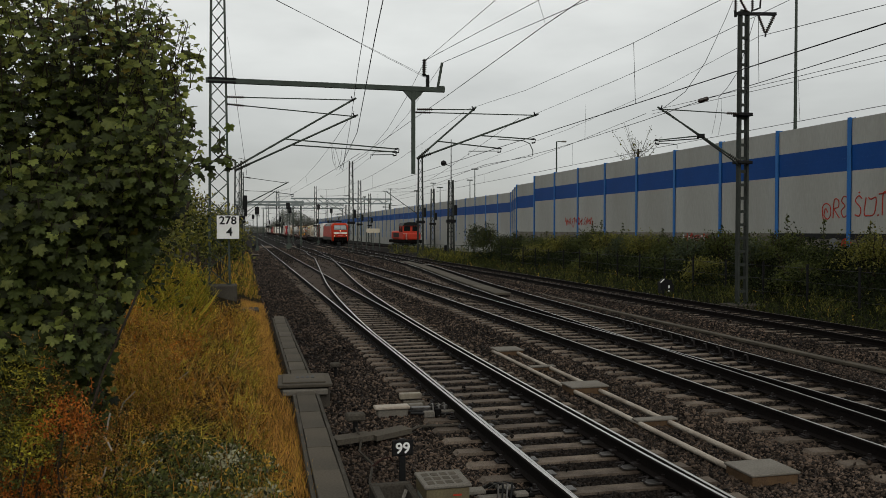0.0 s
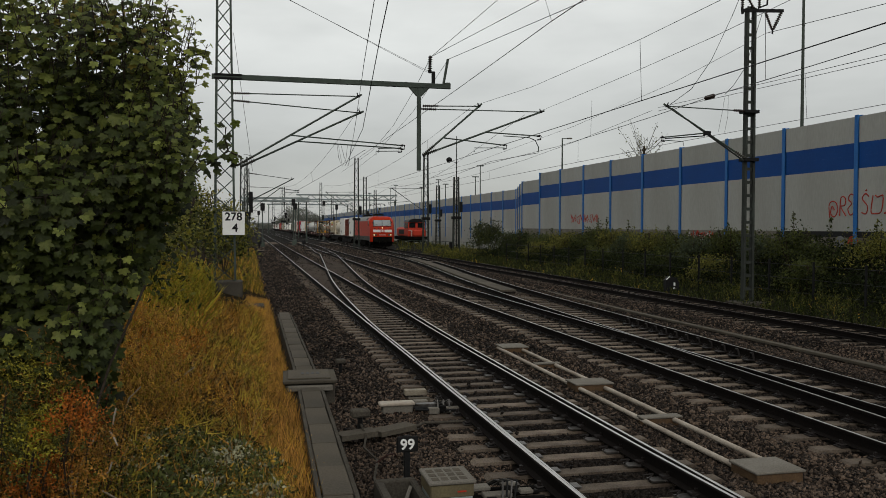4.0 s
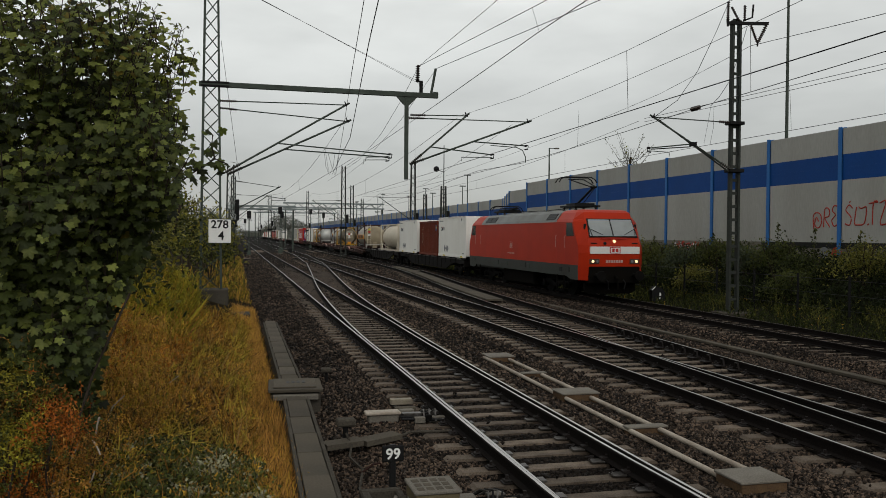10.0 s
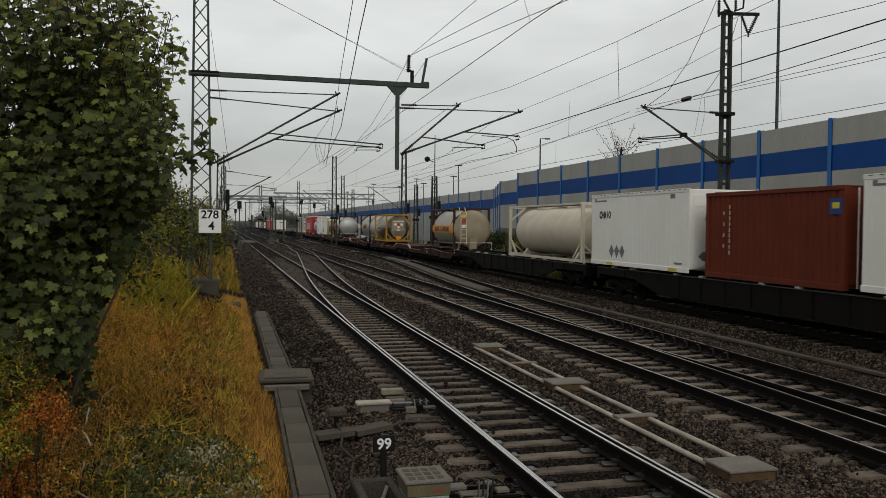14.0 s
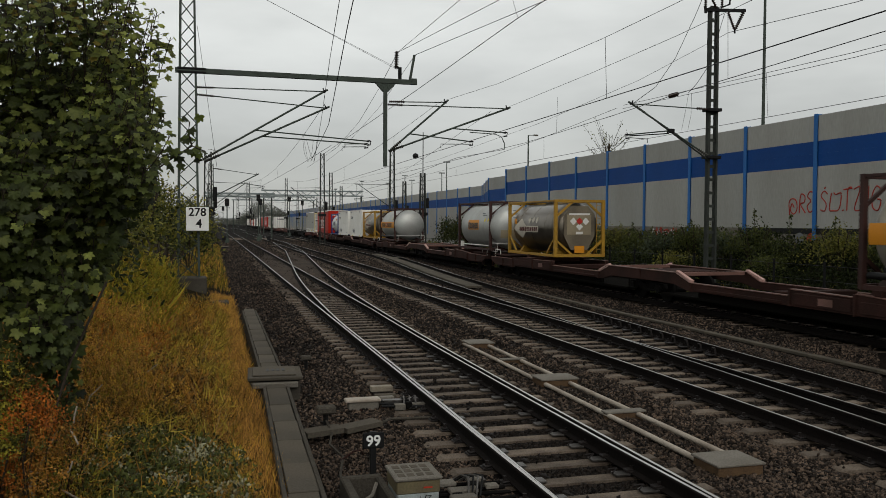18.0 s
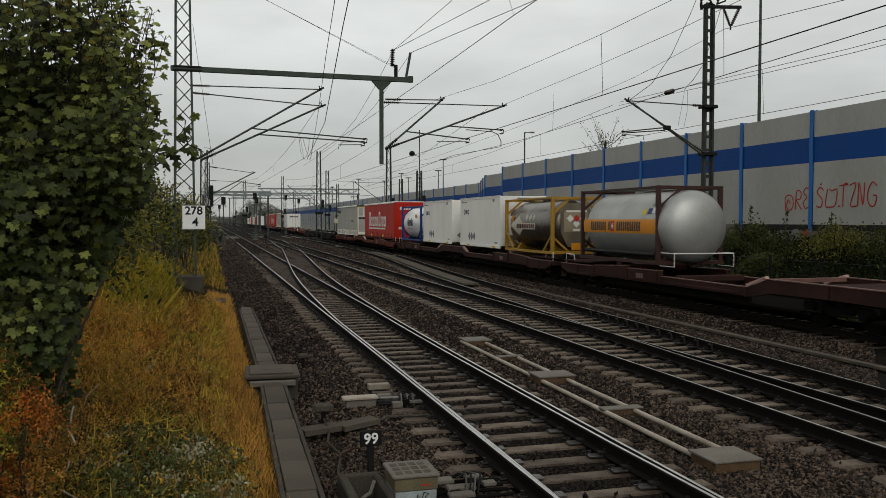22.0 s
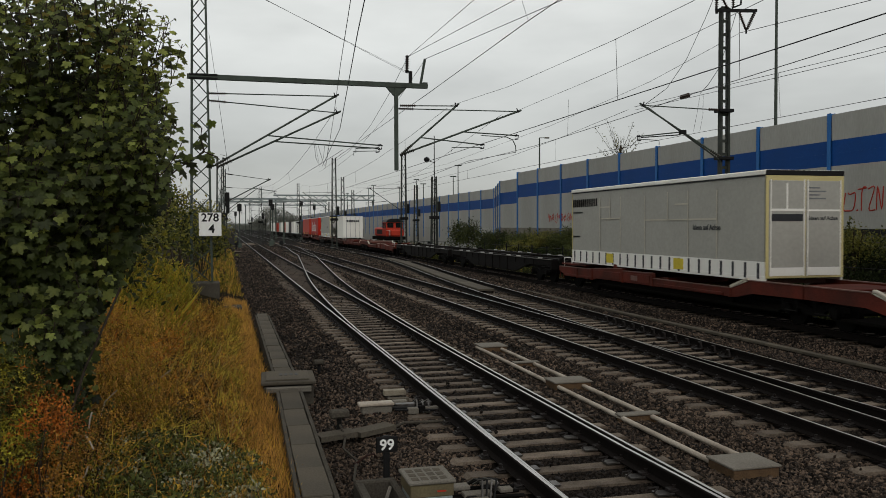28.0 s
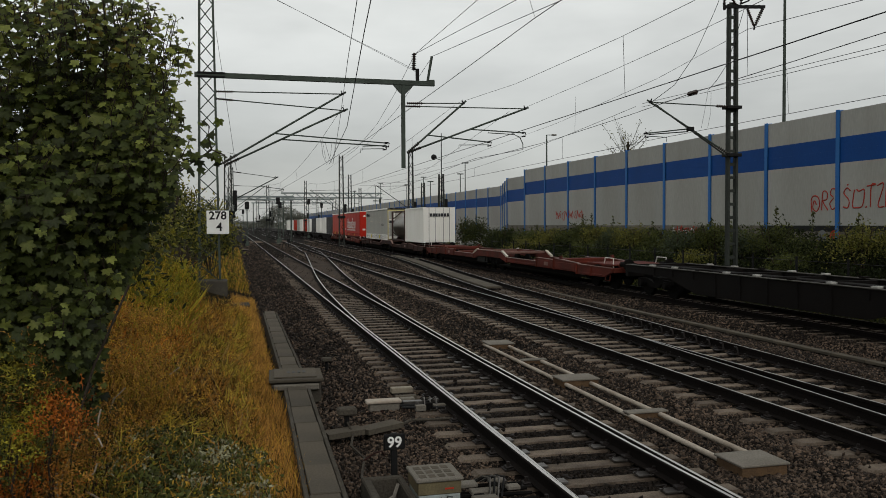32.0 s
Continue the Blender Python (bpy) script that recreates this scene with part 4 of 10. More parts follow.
# ---- locomotive ----
def build_loco():
    L = thing("locomotive", "red electric locomotive with a grey skirt and pale front band", "locomotive")
    # level, nose, end of the flat side, half width, half width of the nose
    levels = [(0.82, 8.92, 8.50, 1.47, 1.20), (1.46, 9.00, 8.55, 1.50, 1.20), (1.99, 9.03, 8.58, 1.50, 1.20), (2.33, 9.00, 8.50, 1.50, 1.19), (2.68, 8.86, 8.27, 1.50, 1.17),
              (3.34, 8.45, 7.95, 1.50, 1.13), (3.46, 8.36, 7.86, 1.44, 1.12), (3.76, 8.17, 7.66, 1.22, 1.08), (3.86, 7.96, 7.52, 1.08, 0.98), (3.90, 7.66, 7.36, 0.90, 0.84)]
    rings = []
    for k, (z, yf, ys, w, fw) in enumerate(levels):
        side = [ys, min(7.7, ys - 0.05), 7.15, 6.0]
        half = [(0, -yf), (fw, -yf + 0.03)] + [(w, -y) for y in side] + [(w, y) for y in reversed(side)] + [(fw, yf - 0.03), (0, yf)]
        ring = [(x, y, z) for x, y in half] + [(-x, y, z) for x, y in reversed(half[1:-1])]
        rings.append([(x, y, 0.94 if k == 0 and abs(y) < 7.2 else z) for x, y, z in ring])
    n = len(rings[0])
    body = Shape()
    body.v = [p for r in rings for p in r]
    for j in range(len(rings) - 1):
        for i in range(n):
            k = (i + 1) % n
            body.f.append((j * n + i, j * n + k, (j + 1) * n + k, (j + 1) * n + i))
            strip = min(i, n - 1 - i)
            body.m.append(1 if j < 1 and 2 <= strip <= 8 else 2 if j >= 5 and strip == 5 else 0)
    body.f += [tuple(reversed(range(n)))]
    body.m.append(1)
    top = len(rings) - 1
    body.f.append(tuple(top * n + i for i in range(n)))
    body.m.append(2)
    part("body", body, ["loco_red", "loco_grey", "loco_roof"], L, "red body with a grey skirt")
    for s in (-1.501, 1.501):
        part("roof_gutter", Shape().box(s - 0.011, s + 0.011, -7.6, 7.6, 3.31, 3.345), "loco_red", L)
    for e in (-1, 1):
        def ahead(y0, y1):
            return min(e * y0, e * y1), max(e * y0, e * y1)
        # slanted windscreen, two panes in a dark frame
        a = math.degrees(math.atan2(8.86 - 8.45, 3.34 - 2.68))
        turn = pose(0, e * 8.632, 3.048, 0, 0, 0 if e < 0 else 180) @ pose(0, 0, 0, -a, 0, 0)
        f = part("windscreen_frame", Shape().prism([(-1.13, -0.44), (1.13, -0.44), (1.06, 0.50), (-1.06, 0.50)], 1, -0.02, 0.03), "black_paint", L)
        f.matrix_local = turn
        for s in (-1, 1):
            pane = Shape().prism([(s * 0.03, -0.39), (s * 1.08, -0.39), (s * 1.01, 0.45), (s * 0.03, 0.45)][::s], 1, -0.030, 0.0)
            part("windscreen_pane", pane, "windscreen", f, "pane painted pale like reflected sky")
        for x in (-0.98, 0.98):
            part("wiper", Shape().beam(turn @ Vector((x, -0.06, -0.52)), turn @ Vector((x * 1.08, -0.06, 0.05)), 0.022, 0.02).beam(turn @ Vector((x * 1.06, -0.06, -0.05)), turn @ Vector((x * 0.5, -0.06, -0.36)), 0.018, 0.02), "black_paint", L)
            part("rear_mirror", Shape().box(x * 1.2 - 0.05, x * 1.2 + 0.05, *ahead(8.45, 8.55), 3.0, 3.25, 0.015), "black_paint", L)
        part("front_band", Shape().box(-1.15, 1.15, *ahead(8.98, 9.045), 1.965, 2.275, 0.004), "pale_band", L, "pale band across the front")
        part("emblem", Shape().box(-0.25, 0.25, *ahead(9.0, 9.050), 1.985, 2.255, 0.003), "mark_red", L)
        part("emblem", Shape().box(-0.21, 0.21, *ahead(9.0, 9.054), 2.015, 2.225, 0.003), "pale_band", L)
        for x in (-0.085, 0.085):
            part("emblem_bar", Shape().box(x - 0.06, x + 0.06, *ahead(9.0, 9.057), 2.045, 2.195, 0.003), "mark_red", L)
        for k in range(7):
            part("number_bar", Shape().box(-0.40 + k * 0.115, -0.32 + k * 0.115, *ahead(8.9, 9.024), 1.58, 1.70), "faded_mark", L)
        part("front_grip", Shape().line([(-0.62, e * 8.85, 2.60), (-0.6, e * 8.95, 2.63), (0.6, e * 8.95, 2.63), (0.62, e * 8.85, 2.60)], 0.022, 6), "mark_red", L)
        for x in (-0.95, 0.95):
            part("front_grip", Shape().box(x - 0.14, x + 0.14, *ahead(8.9, 8.99), 2.40, 2.44, 0.008), "black_paint", L)
        part("socket", Shape().turned([(0, 0.07), (1, 0.06)], (-0.45, e * 8.9, 2.41), (-0.45, e * 9.03, 2.41), 10), "black_paint", L)
        part("headlamp", Shape().turned([(0, 0.07), (0.8, 0.07), (1, 0.055)], (0, e * 8.8, 2.50), (0, e * 8.99, 2.50), 14), "lamp_glow" if e < 0 else "pale_band", L)
        for x in (-0.93, 0.93):
            s = math.copysign(1, x)
            part("lamp_housing", Shape().box(x - 0.23, x + 0.23, *ahead(8.9, 9.025), 1.53, 1.75, 0.02), "lamp_bowl", L)
            part("headlamp", Shape().turned([(0, 0.066), (0.8, 0.066), (1, 0.05)], (x + s * 0.08, e * 8.95, 1.64), (x + s * 0.08, e * 9.045, 1.64), 12), "lamp_glow" if e < 0 else "pale_band", L)
            part("tail_lamp", Shape().turned([(0, 0.07), (1, 0.06)], (x - s * 0.12, e * 8.95, 1.64), (x - s * 0.12, e * 9.04, 1.64), 12), "mark_grey", L)
        part("buffer_beam", Shape().box(-1.17, 1.17, *ahead(8.5, 9.05), 0.70, 1.42, 0.03), "dark_wagon", L)
        part("rail_guard", Shape().prism([(-1.2, 0.70), (-1.2, 0.34), (-0.9, 0.22), (0.9, 0.22), (1.2, 0.34), (1.2, 0.70)], 1, *ahead(8.45, 8.55)), "dark_wagon", L)
        part("coupling", Shape().rod((0, e * 9.0, 1.02), (0, e * 9.4, 0.88), 0.06).rod((0, e * 9.35, 0.9), (0, e * 9.35, 0.5), 0.035), "dark_wagon", L)
        buffers(L, e * 9.62, e)
        for s in (-1, 1):
            part("brake_hose", Shape().line([(s * 0.4, e * 9.03, 0.85), (s * 0.4, e * 9.25, 0.75), (s * 0.36, e * 9.2, 0.45)], 0.03), "black_paint", L)
            x = s * 1.50
            # side window of the cab, door joints and grips
            part("cab_window", Shape().prism([(e * 7.22, 2.72), (e * 8.10, 2.72), (e * 7.84, 3.31), (e * 7.22, 3.31)], 0, min(x - s * .02, x + s * 0.006), max(x - s * .02, x + s * 0.006)), "glass_dark", L)
            for y0, y1, za, zb in ((6.10, 6.115, 1.48, 3.27), (7.03, 7.045, 1.48, 3.27), (6.10, 7.045, 3.26, 3.275)):
                part("door_joint", Shape().box(min(x, x + s * .003), max(x, x + s * .003), *ahead(y0, y1), za, zb), "mark_red", L)
            for y in (6.05, 7.12):
                part("grip", Shape().line([(x, e * y, 2.2), (x + s * 0.05, e * y, 2.22), (x + s * 0.05, e * y, 2.72), (x, e * y, 2.74)], 0.014), "faded_mark", L)
            part("step_ladder", Shape().box(x - 0.06, x + 0.06, *ahead(6.2, 7.0), 0.25, 0.30).box(x - 0.06, x + 0.06, *ahead(6.2, 7.0), 0.6, 0.65)
                 .box(x - 0.03, x + 0.03, e * 6.2 - 0.02, e * 6.2 + 0.02, 0.2, 0.97).box(x - 0.03, x + 0.03, e * 7.0 - 0.02, e * 7.0 + 0.02, 0.2, 0.97), "dark_wagon", L)
    # vents on the roof's slope, emblem and hatches on the sides
    slope = math.degrees(math.atan2(1.44 - 1.22, 3.76 - 3.46))
    for s in (-1, 1):
        for y in (-5.17, 3.85, 4.85):
            turn = pose(s * 1.345, y, 3.605, 0, -s * slope, 0)
            v = part("roof_vent", Shape().box(-0.014, 0.014, -0.52 if y < 0 else -0.46, 0.52 if y < 0 else 0.46, -0.18, 0.18, 0.004, turn=turn), "black_paint", L)
            for z in (-0.11, 0.0, 0.11):
                part("vent_slat", Shape().box(-0.02, 0.02, -0.44, 0.44, z - 0.012, z + 0.012, turn=turn), "mark_dark", v)
        for y in (-8.4, -4.6, 3.6):
            part("roof_seam", Shape().box(-0.012, 0.012, -0.012, 0.012, -0.18, 0.18, turn=pose(s * 1.345, min(6.0, max(-6.0, y)), 3.605, 0, -s * slope, 0)), "loco_grey", L)
        x0, x1 = min(s * 1.49, s * 1.506), max(s * 1.49, s * 1.506)
        part("emblem", Shape().box(x0, x1, 0.22, 0.66, 2.05, 2.39), "faded_mark", L)
        part("emblem", Shape().box(min(s * 1.49, s * 1.509), max(s * 1.49, s * 1.509), 0.24, 0.64, 2.085, 2.375), "loco_red", L)
        for y in (0.28, 0.47):
            part("emblem_bar", Shape().box(min(s * 1.49, s * 1.511), max(s * 1.49, s * 1.511), y, y + 0.14, 2.13, 2.33), "faded_mark", L)
        for k in range(9):
            part("number_bar", Shape().box(x0, x1, -0.10 + k * 0.13, -0.03 + k * 0.13, 1.76, 1.84), "faded_mark", L)
        for y in (-6.75, -2.5, 1.0, 4.2):
            part("skirt_hatch", Shape().box(min(s * 1.49, s * 1.512), max(s * 1.49, s * 1.512), y, y + 0.34, 1.12, 1.32, 0.004), "black_paint" if y < -6 else "loco_grey", L)
        for y in (-7.6, -1.9, 2.6, 7.3):
            part("skirt_slot", Shape().box(min(s * 1.49, s * 1.508), max(s * 1.49, s * 1.508), y, y + 0.07, 1.12, 1.36), "black_paint", L)
    # roof gear: the leading pantograph is raised to the wire, the trailing one folded
    for y, up in ((-5.2, True), (5.3, False)):
        base = part("pantograph_base", Shape().box(-0.62, 0.62, y - 0.95, y + 0.95, 4.08, 4.16, 0.01).box(-0.5, 0.5, y - 0.6, y + 0.5, 4.16, 4.26, 0.02), "black_iron", L)
        for i in (-0.5, 0.5):
            for j in (-0.7, 0.7):
                insulator(base, (i, y + j, 3.84), (i, y + j, 4.10), 0.10)
        knee, head = ((y - 1.55, 4.95), (y + 0.45, 5.42)) if up else ((y - 1.2, 4.30), (y + 0.5, 4.36))
        p = Shape().rod((0, y + 0.5, 4.18), (0, *knee), 0.055, 8).rod((0.16, y + 0.2, 4.16), (0.08, knee[0] + 0.1, knee[1] - 0.06), 0.02, 6)
        for i in (-0.12, 0.12):
            p.rod((i, *knee), (i * 3.2, *head), 0.028, 6)
        p.rod((-0.4, *head), (0.4, *head), 0.025, 6).rod((-0.15, *knee), (0.15, *knee), 0.05, 6)
        part("pantograph_arm", p, "black_iron", L)
        h = Shape()
        for j in (-0.22, 0.22):
            yy, zz = head[0] + j, head[1] + 0.10
            h.line([(-0.97, yy, zz - 0.26), (-0.86, yy, zz - 0.10), (-0.68, yy, zz), (0.68, yy, zz), (0.86, yy, zz - 0.10), (0.97, yy, zz - 0.26)], 0.028)
        for i in (-0.45, 0.45):
            h.rod((i, head[0] - 0.22, head[1] + 0.1), (i, head[0] + 0.22, head[1] + 0.1), 0.02, 5)
        part("pantograph_head", h, "black_iron", L)
    part("roof_cable", Shape().line([(0.3, -4.8, 4.1), (0.3, 0, 4.06), (0.3, 4.2, 4.1)], 0.02), "black_iron", L)
    for y in (-2.2, 0.2, 2.6):
        part("roof_box", Shape().box(-0.8, 0.8, y - 0.7, y + 0.7, 3.895, 3.97, 0.02), "loco_roof", L)
    for y in (-4.95, 4.95):
        bogie(L, y, True)
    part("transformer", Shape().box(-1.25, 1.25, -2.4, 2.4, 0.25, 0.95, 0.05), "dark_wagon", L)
    return L


on_train(build_loco(), 31.20)


# ---- wagons ----
def flat_wagon(length, mat="worn_frame", label="dark container flat wagon with open frame", deck=1.10):
    w = thing("flat_wagon", label, "freight wagon", "wagons of the train")
    h = length / 2 - 0.62
    for e in (-1, 1):
        part("side_sill", Shape().prism([(-h, deck), (h, deck), (h, deck - 0.26), (h - 3.0, deck - 0.30), (h - 4.9, deck - 0.74), (-h + 4.9, deck - 0.74), (-h + 3.0, deck - 0.30), (-h, deck - 0.26)],
                                        0, e * 1.22 - 0.05, e * 1.22 + 0.05), mat, w)
        part("top_flange", Shape().box(e * 1.22 - 0.09, e * 1.22 + 0.09, -h, h, deck, deck + 0.02), "frame_top", w)
        for y in np.arange(-h + 2.2, h - 2.0, 1.3):
            part("sill_rib", Shape().box(min(e * 1.27, e * 1.31), max(e * 1.27, e * 1.31), y - 0.02, y + 0.02, deck - 0.27, deck - 0.01), mat, w)
            if abs(y) < h - 5.2:
                part("sill_rib", Shape().box(min(e * 1.27, e * 1.30), max(e * 1.27, e * 1.30), y - 0.03, y + 0.03, deck - 0.72, deck - 0.27), mat, w)
        part("end_beam", Shape().box(-1.27, 1.27, e * h - 0.12, e * h + 0.12, deck - 0.45, deck + 0.01, 0.02), mat, w)
        part("coupling", Shape().rod((0, e * h, 0.98), (0, e * (h + 0.55), 0.9), 0.06), "wheel_steel", w)
        buffers(w, e * (h + 0.62), e)
        bogie(w, e * (h - 1.75))
        for k, y in enumerate(np.arange(-h + 1.6, h - 1.0, 1.55)):
            part("container_peg", Shape().box(e * 1.16 - 0.09, e * 1.16 + 0.09, y - 0.10, y + 0.10, deck + 0.02, deck + 0.075, 0.01), "peg_steel" if k % 3 != 1 else mat, w)
        part("side_step", Shape().line([(e * 1.2, -h + 0.5, deck - 0.3), (e * 1.3, -h + 0.5, 0.45), (e * 1.3, -h + 0.85, 0.45), (e * 1.2, -h + 0.85, deck - 0.3)], 0.018), mat, w)
    for y in np.arange(-h + 1.2, h - 0.6, 2.05):
        part("cross_beam", Shape().box(-1.2, 1.2, y - 0.09, y + 0.09, deck - 0.18, deck - 0.004, 0.01), mat, w)
    part("centre_sill", Shape().box(-0.22, 0.22, -h, h, deck - 0.42, deck - 0.03, 0.02), mat, w)
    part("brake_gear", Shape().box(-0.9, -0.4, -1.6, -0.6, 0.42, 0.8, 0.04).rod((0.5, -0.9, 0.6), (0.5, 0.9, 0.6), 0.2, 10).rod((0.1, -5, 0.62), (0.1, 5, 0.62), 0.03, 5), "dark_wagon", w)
    return w


def pocket_wagon(length, mat="rust", label="rust-red articulated pocket wagon"):
    """Two pockets over a shared middle bogie: low side sills between raised platforms with slanted ends."""
    w = thing("pocket_wagon", label, "freight wagon", "wagons of the train")
    h = length / 2 - 0.62
    for e in (-1, 1):
        x = e * 1.28
        for f in (-1, 1):
            # each half, from the shared bogie out: platform, slope, low sill, two raised blocks, deep end
            top = [(0.03, 1.10), (2.5, 1.10), (3.2, 0.82), (7.9, 0.82), (7.95, 1.00), (10.2, 0.97), (10.25, 1.06), (12.9, 0.94), (13.1, 0.90), (h, 0.88)]
            low = [(h, 0.72), (h - 0.7, 0.50), (12.9, 0.48), (12.6, 0.56), (3.0, 0.58), (2.2, 0.74), (0.03, 0.76)]
            part("side_sill", Shape().prism([(f * d, z) for d, z in top + low], 0, x - 0.06, x + 0.06), mat, w)
            for p, q in zip(top, top[1:]):
                if abs(q[0] - p[0]) > 0.1:
                    part("top_flange", Shape().beam((x, f * p[0], p[1] + 0.012), (x, f * q[0], q[1] + 0.012), 0.16, 0.024), "wagon_edge", w)
            for d, za, zb in ((3.25, 0.56, 0.84), (7.92, 0.56, 1.02), (10.22, 0.54, 1.07), (12.9, 0.48, 0.94), (14.4, 0.48, 0.88)):
                part("sill_rib", Shape().box(min(x, x + e * 0.11), max(x, x + e * 0.11), f * d - 0.035, f * d + 0.035, za, zb, 0.008), mat, w)
            for d0, d1, za, zb in ((8.1, 10.1, 0.62, 0.92), (10.4, 12.7, 0.62, 0.90), (3.6, 7.6, 0.60, 0.68), (13.2, h - 0.8, 0.52, 0.60)):
                part("side_plate", Shape().box(min(x, x + e * 0.085), max(x, x + e * 0.085), min(f * d0, f * d1), max(f * d0, f * d1), za, zb, 0.01), mat, w)
            part("code_plate", Shape().box(min(x, x + e * 0.092), max(x, x + e * 0.092), min(f * 9.0, f * 9.5), max(f * 9.0, f * 9.5), 0.68, 0.86), "wagon_edge", w)
            part("guide_rail", Shape().beam((x + e * 0.02, f * 2.4, 1.14), (x + e * 0.02, f * 3.25, 0.87), 0.12, 0.10), "pale_tan" if mat == "red_wagon" else "faded_mark", w, "worn pale ramp edge")
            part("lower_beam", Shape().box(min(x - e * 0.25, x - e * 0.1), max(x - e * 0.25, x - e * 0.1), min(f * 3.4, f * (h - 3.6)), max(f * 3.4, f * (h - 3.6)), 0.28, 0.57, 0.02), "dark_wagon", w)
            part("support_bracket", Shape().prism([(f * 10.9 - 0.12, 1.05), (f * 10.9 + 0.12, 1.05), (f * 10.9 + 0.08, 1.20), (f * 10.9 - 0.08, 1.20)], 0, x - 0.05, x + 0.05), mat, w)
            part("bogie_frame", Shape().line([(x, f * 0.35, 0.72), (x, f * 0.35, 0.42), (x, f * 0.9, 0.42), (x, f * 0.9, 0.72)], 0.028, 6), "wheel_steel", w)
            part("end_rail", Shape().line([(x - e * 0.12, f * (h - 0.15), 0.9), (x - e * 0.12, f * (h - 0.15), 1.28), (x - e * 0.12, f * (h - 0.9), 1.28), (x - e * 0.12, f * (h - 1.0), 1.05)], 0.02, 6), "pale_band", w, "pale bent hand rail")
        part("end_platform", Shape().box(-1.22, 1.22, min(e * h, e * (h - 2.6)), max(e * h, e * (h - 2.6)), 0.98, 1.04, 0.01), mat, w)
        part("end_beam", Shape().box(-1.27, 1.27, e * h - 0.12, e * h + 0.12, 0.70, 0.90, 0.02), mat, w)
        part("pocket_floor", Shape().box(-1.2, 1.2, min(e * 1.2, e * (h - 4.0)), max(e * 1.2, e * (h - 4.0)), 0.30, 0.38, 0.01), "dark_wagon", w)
        part("cross_beam", Shape().box(-1.2, 1.2, e * (h - 5.4) - 0.35, e * (h - 5.4) + 0.35, 0.86, 1.08, 0.03), mat, w)
        part("cross_beam", Shape().box(-1.2, 1.2, e * (h - 9.0) - 0.2, e * (h - 9.0) + 0.2, 0.7, 0.9, 0.03), mat, w)
        for s in (-1, 1):
            part("step_frame", Shape().line([(s * 1.3, e * (h - 0.5), 0.8), (s * 1.34, e * (h - 0.5), 0.4), (s * 1.34, e * (h - 0.1), 0.4), (s * 1.3, e * (h - 0.1), 0.8)], 0.02), mat, w)
        part("coupling", Shape().rod((0, e * h, 0.98), (0, e * (h + 0.55), 0.9), 0.06), "wheel_steel", w)
        buffers(w, e * (h + 0.62), e)
        bogie(w, e * (h - 1.7))
    part("middle_platform", Shape().box(-1.22, 1.22, -0.9, 0.9, 0.92, 1.06, 0.02), mat, w)
    for e in (-1, 1):
        part("cross_rail", Shape().box(-1.2, 1.2, e * 2.35 - 0.06, e * 2.35 + 0.06, 1.0, 1.12, 0.01), "wagon_edge", w)
    bogie(w, 0)
    return w


# ---- loads ----
def bars(parent, material, x, rows, name="lettering_bar"):
    """Plain bars that stand for writing on the side at x; rows of y0, y1, z0, z1."""
    lo, hi = min(x, x * 0.996), max(x, x + math.copysign(0.006, x))
    for y0, y1, z0, z1 in rows:
        part(name, Shape().box(lo, hi, min(y0, y1), max(y0, y1), z0, z1), material, parent)


def lozenge(parent, x, y, z, w, h, material="mark_grey"):
    part("lozenge_mark", Shape().prism([(y - w, z), (y, z - h), (y + w, z), (y, z + h)], 0, min(x, x * 1.004), max(x, x * 1.004)), material, parent)


DECK = 1.16


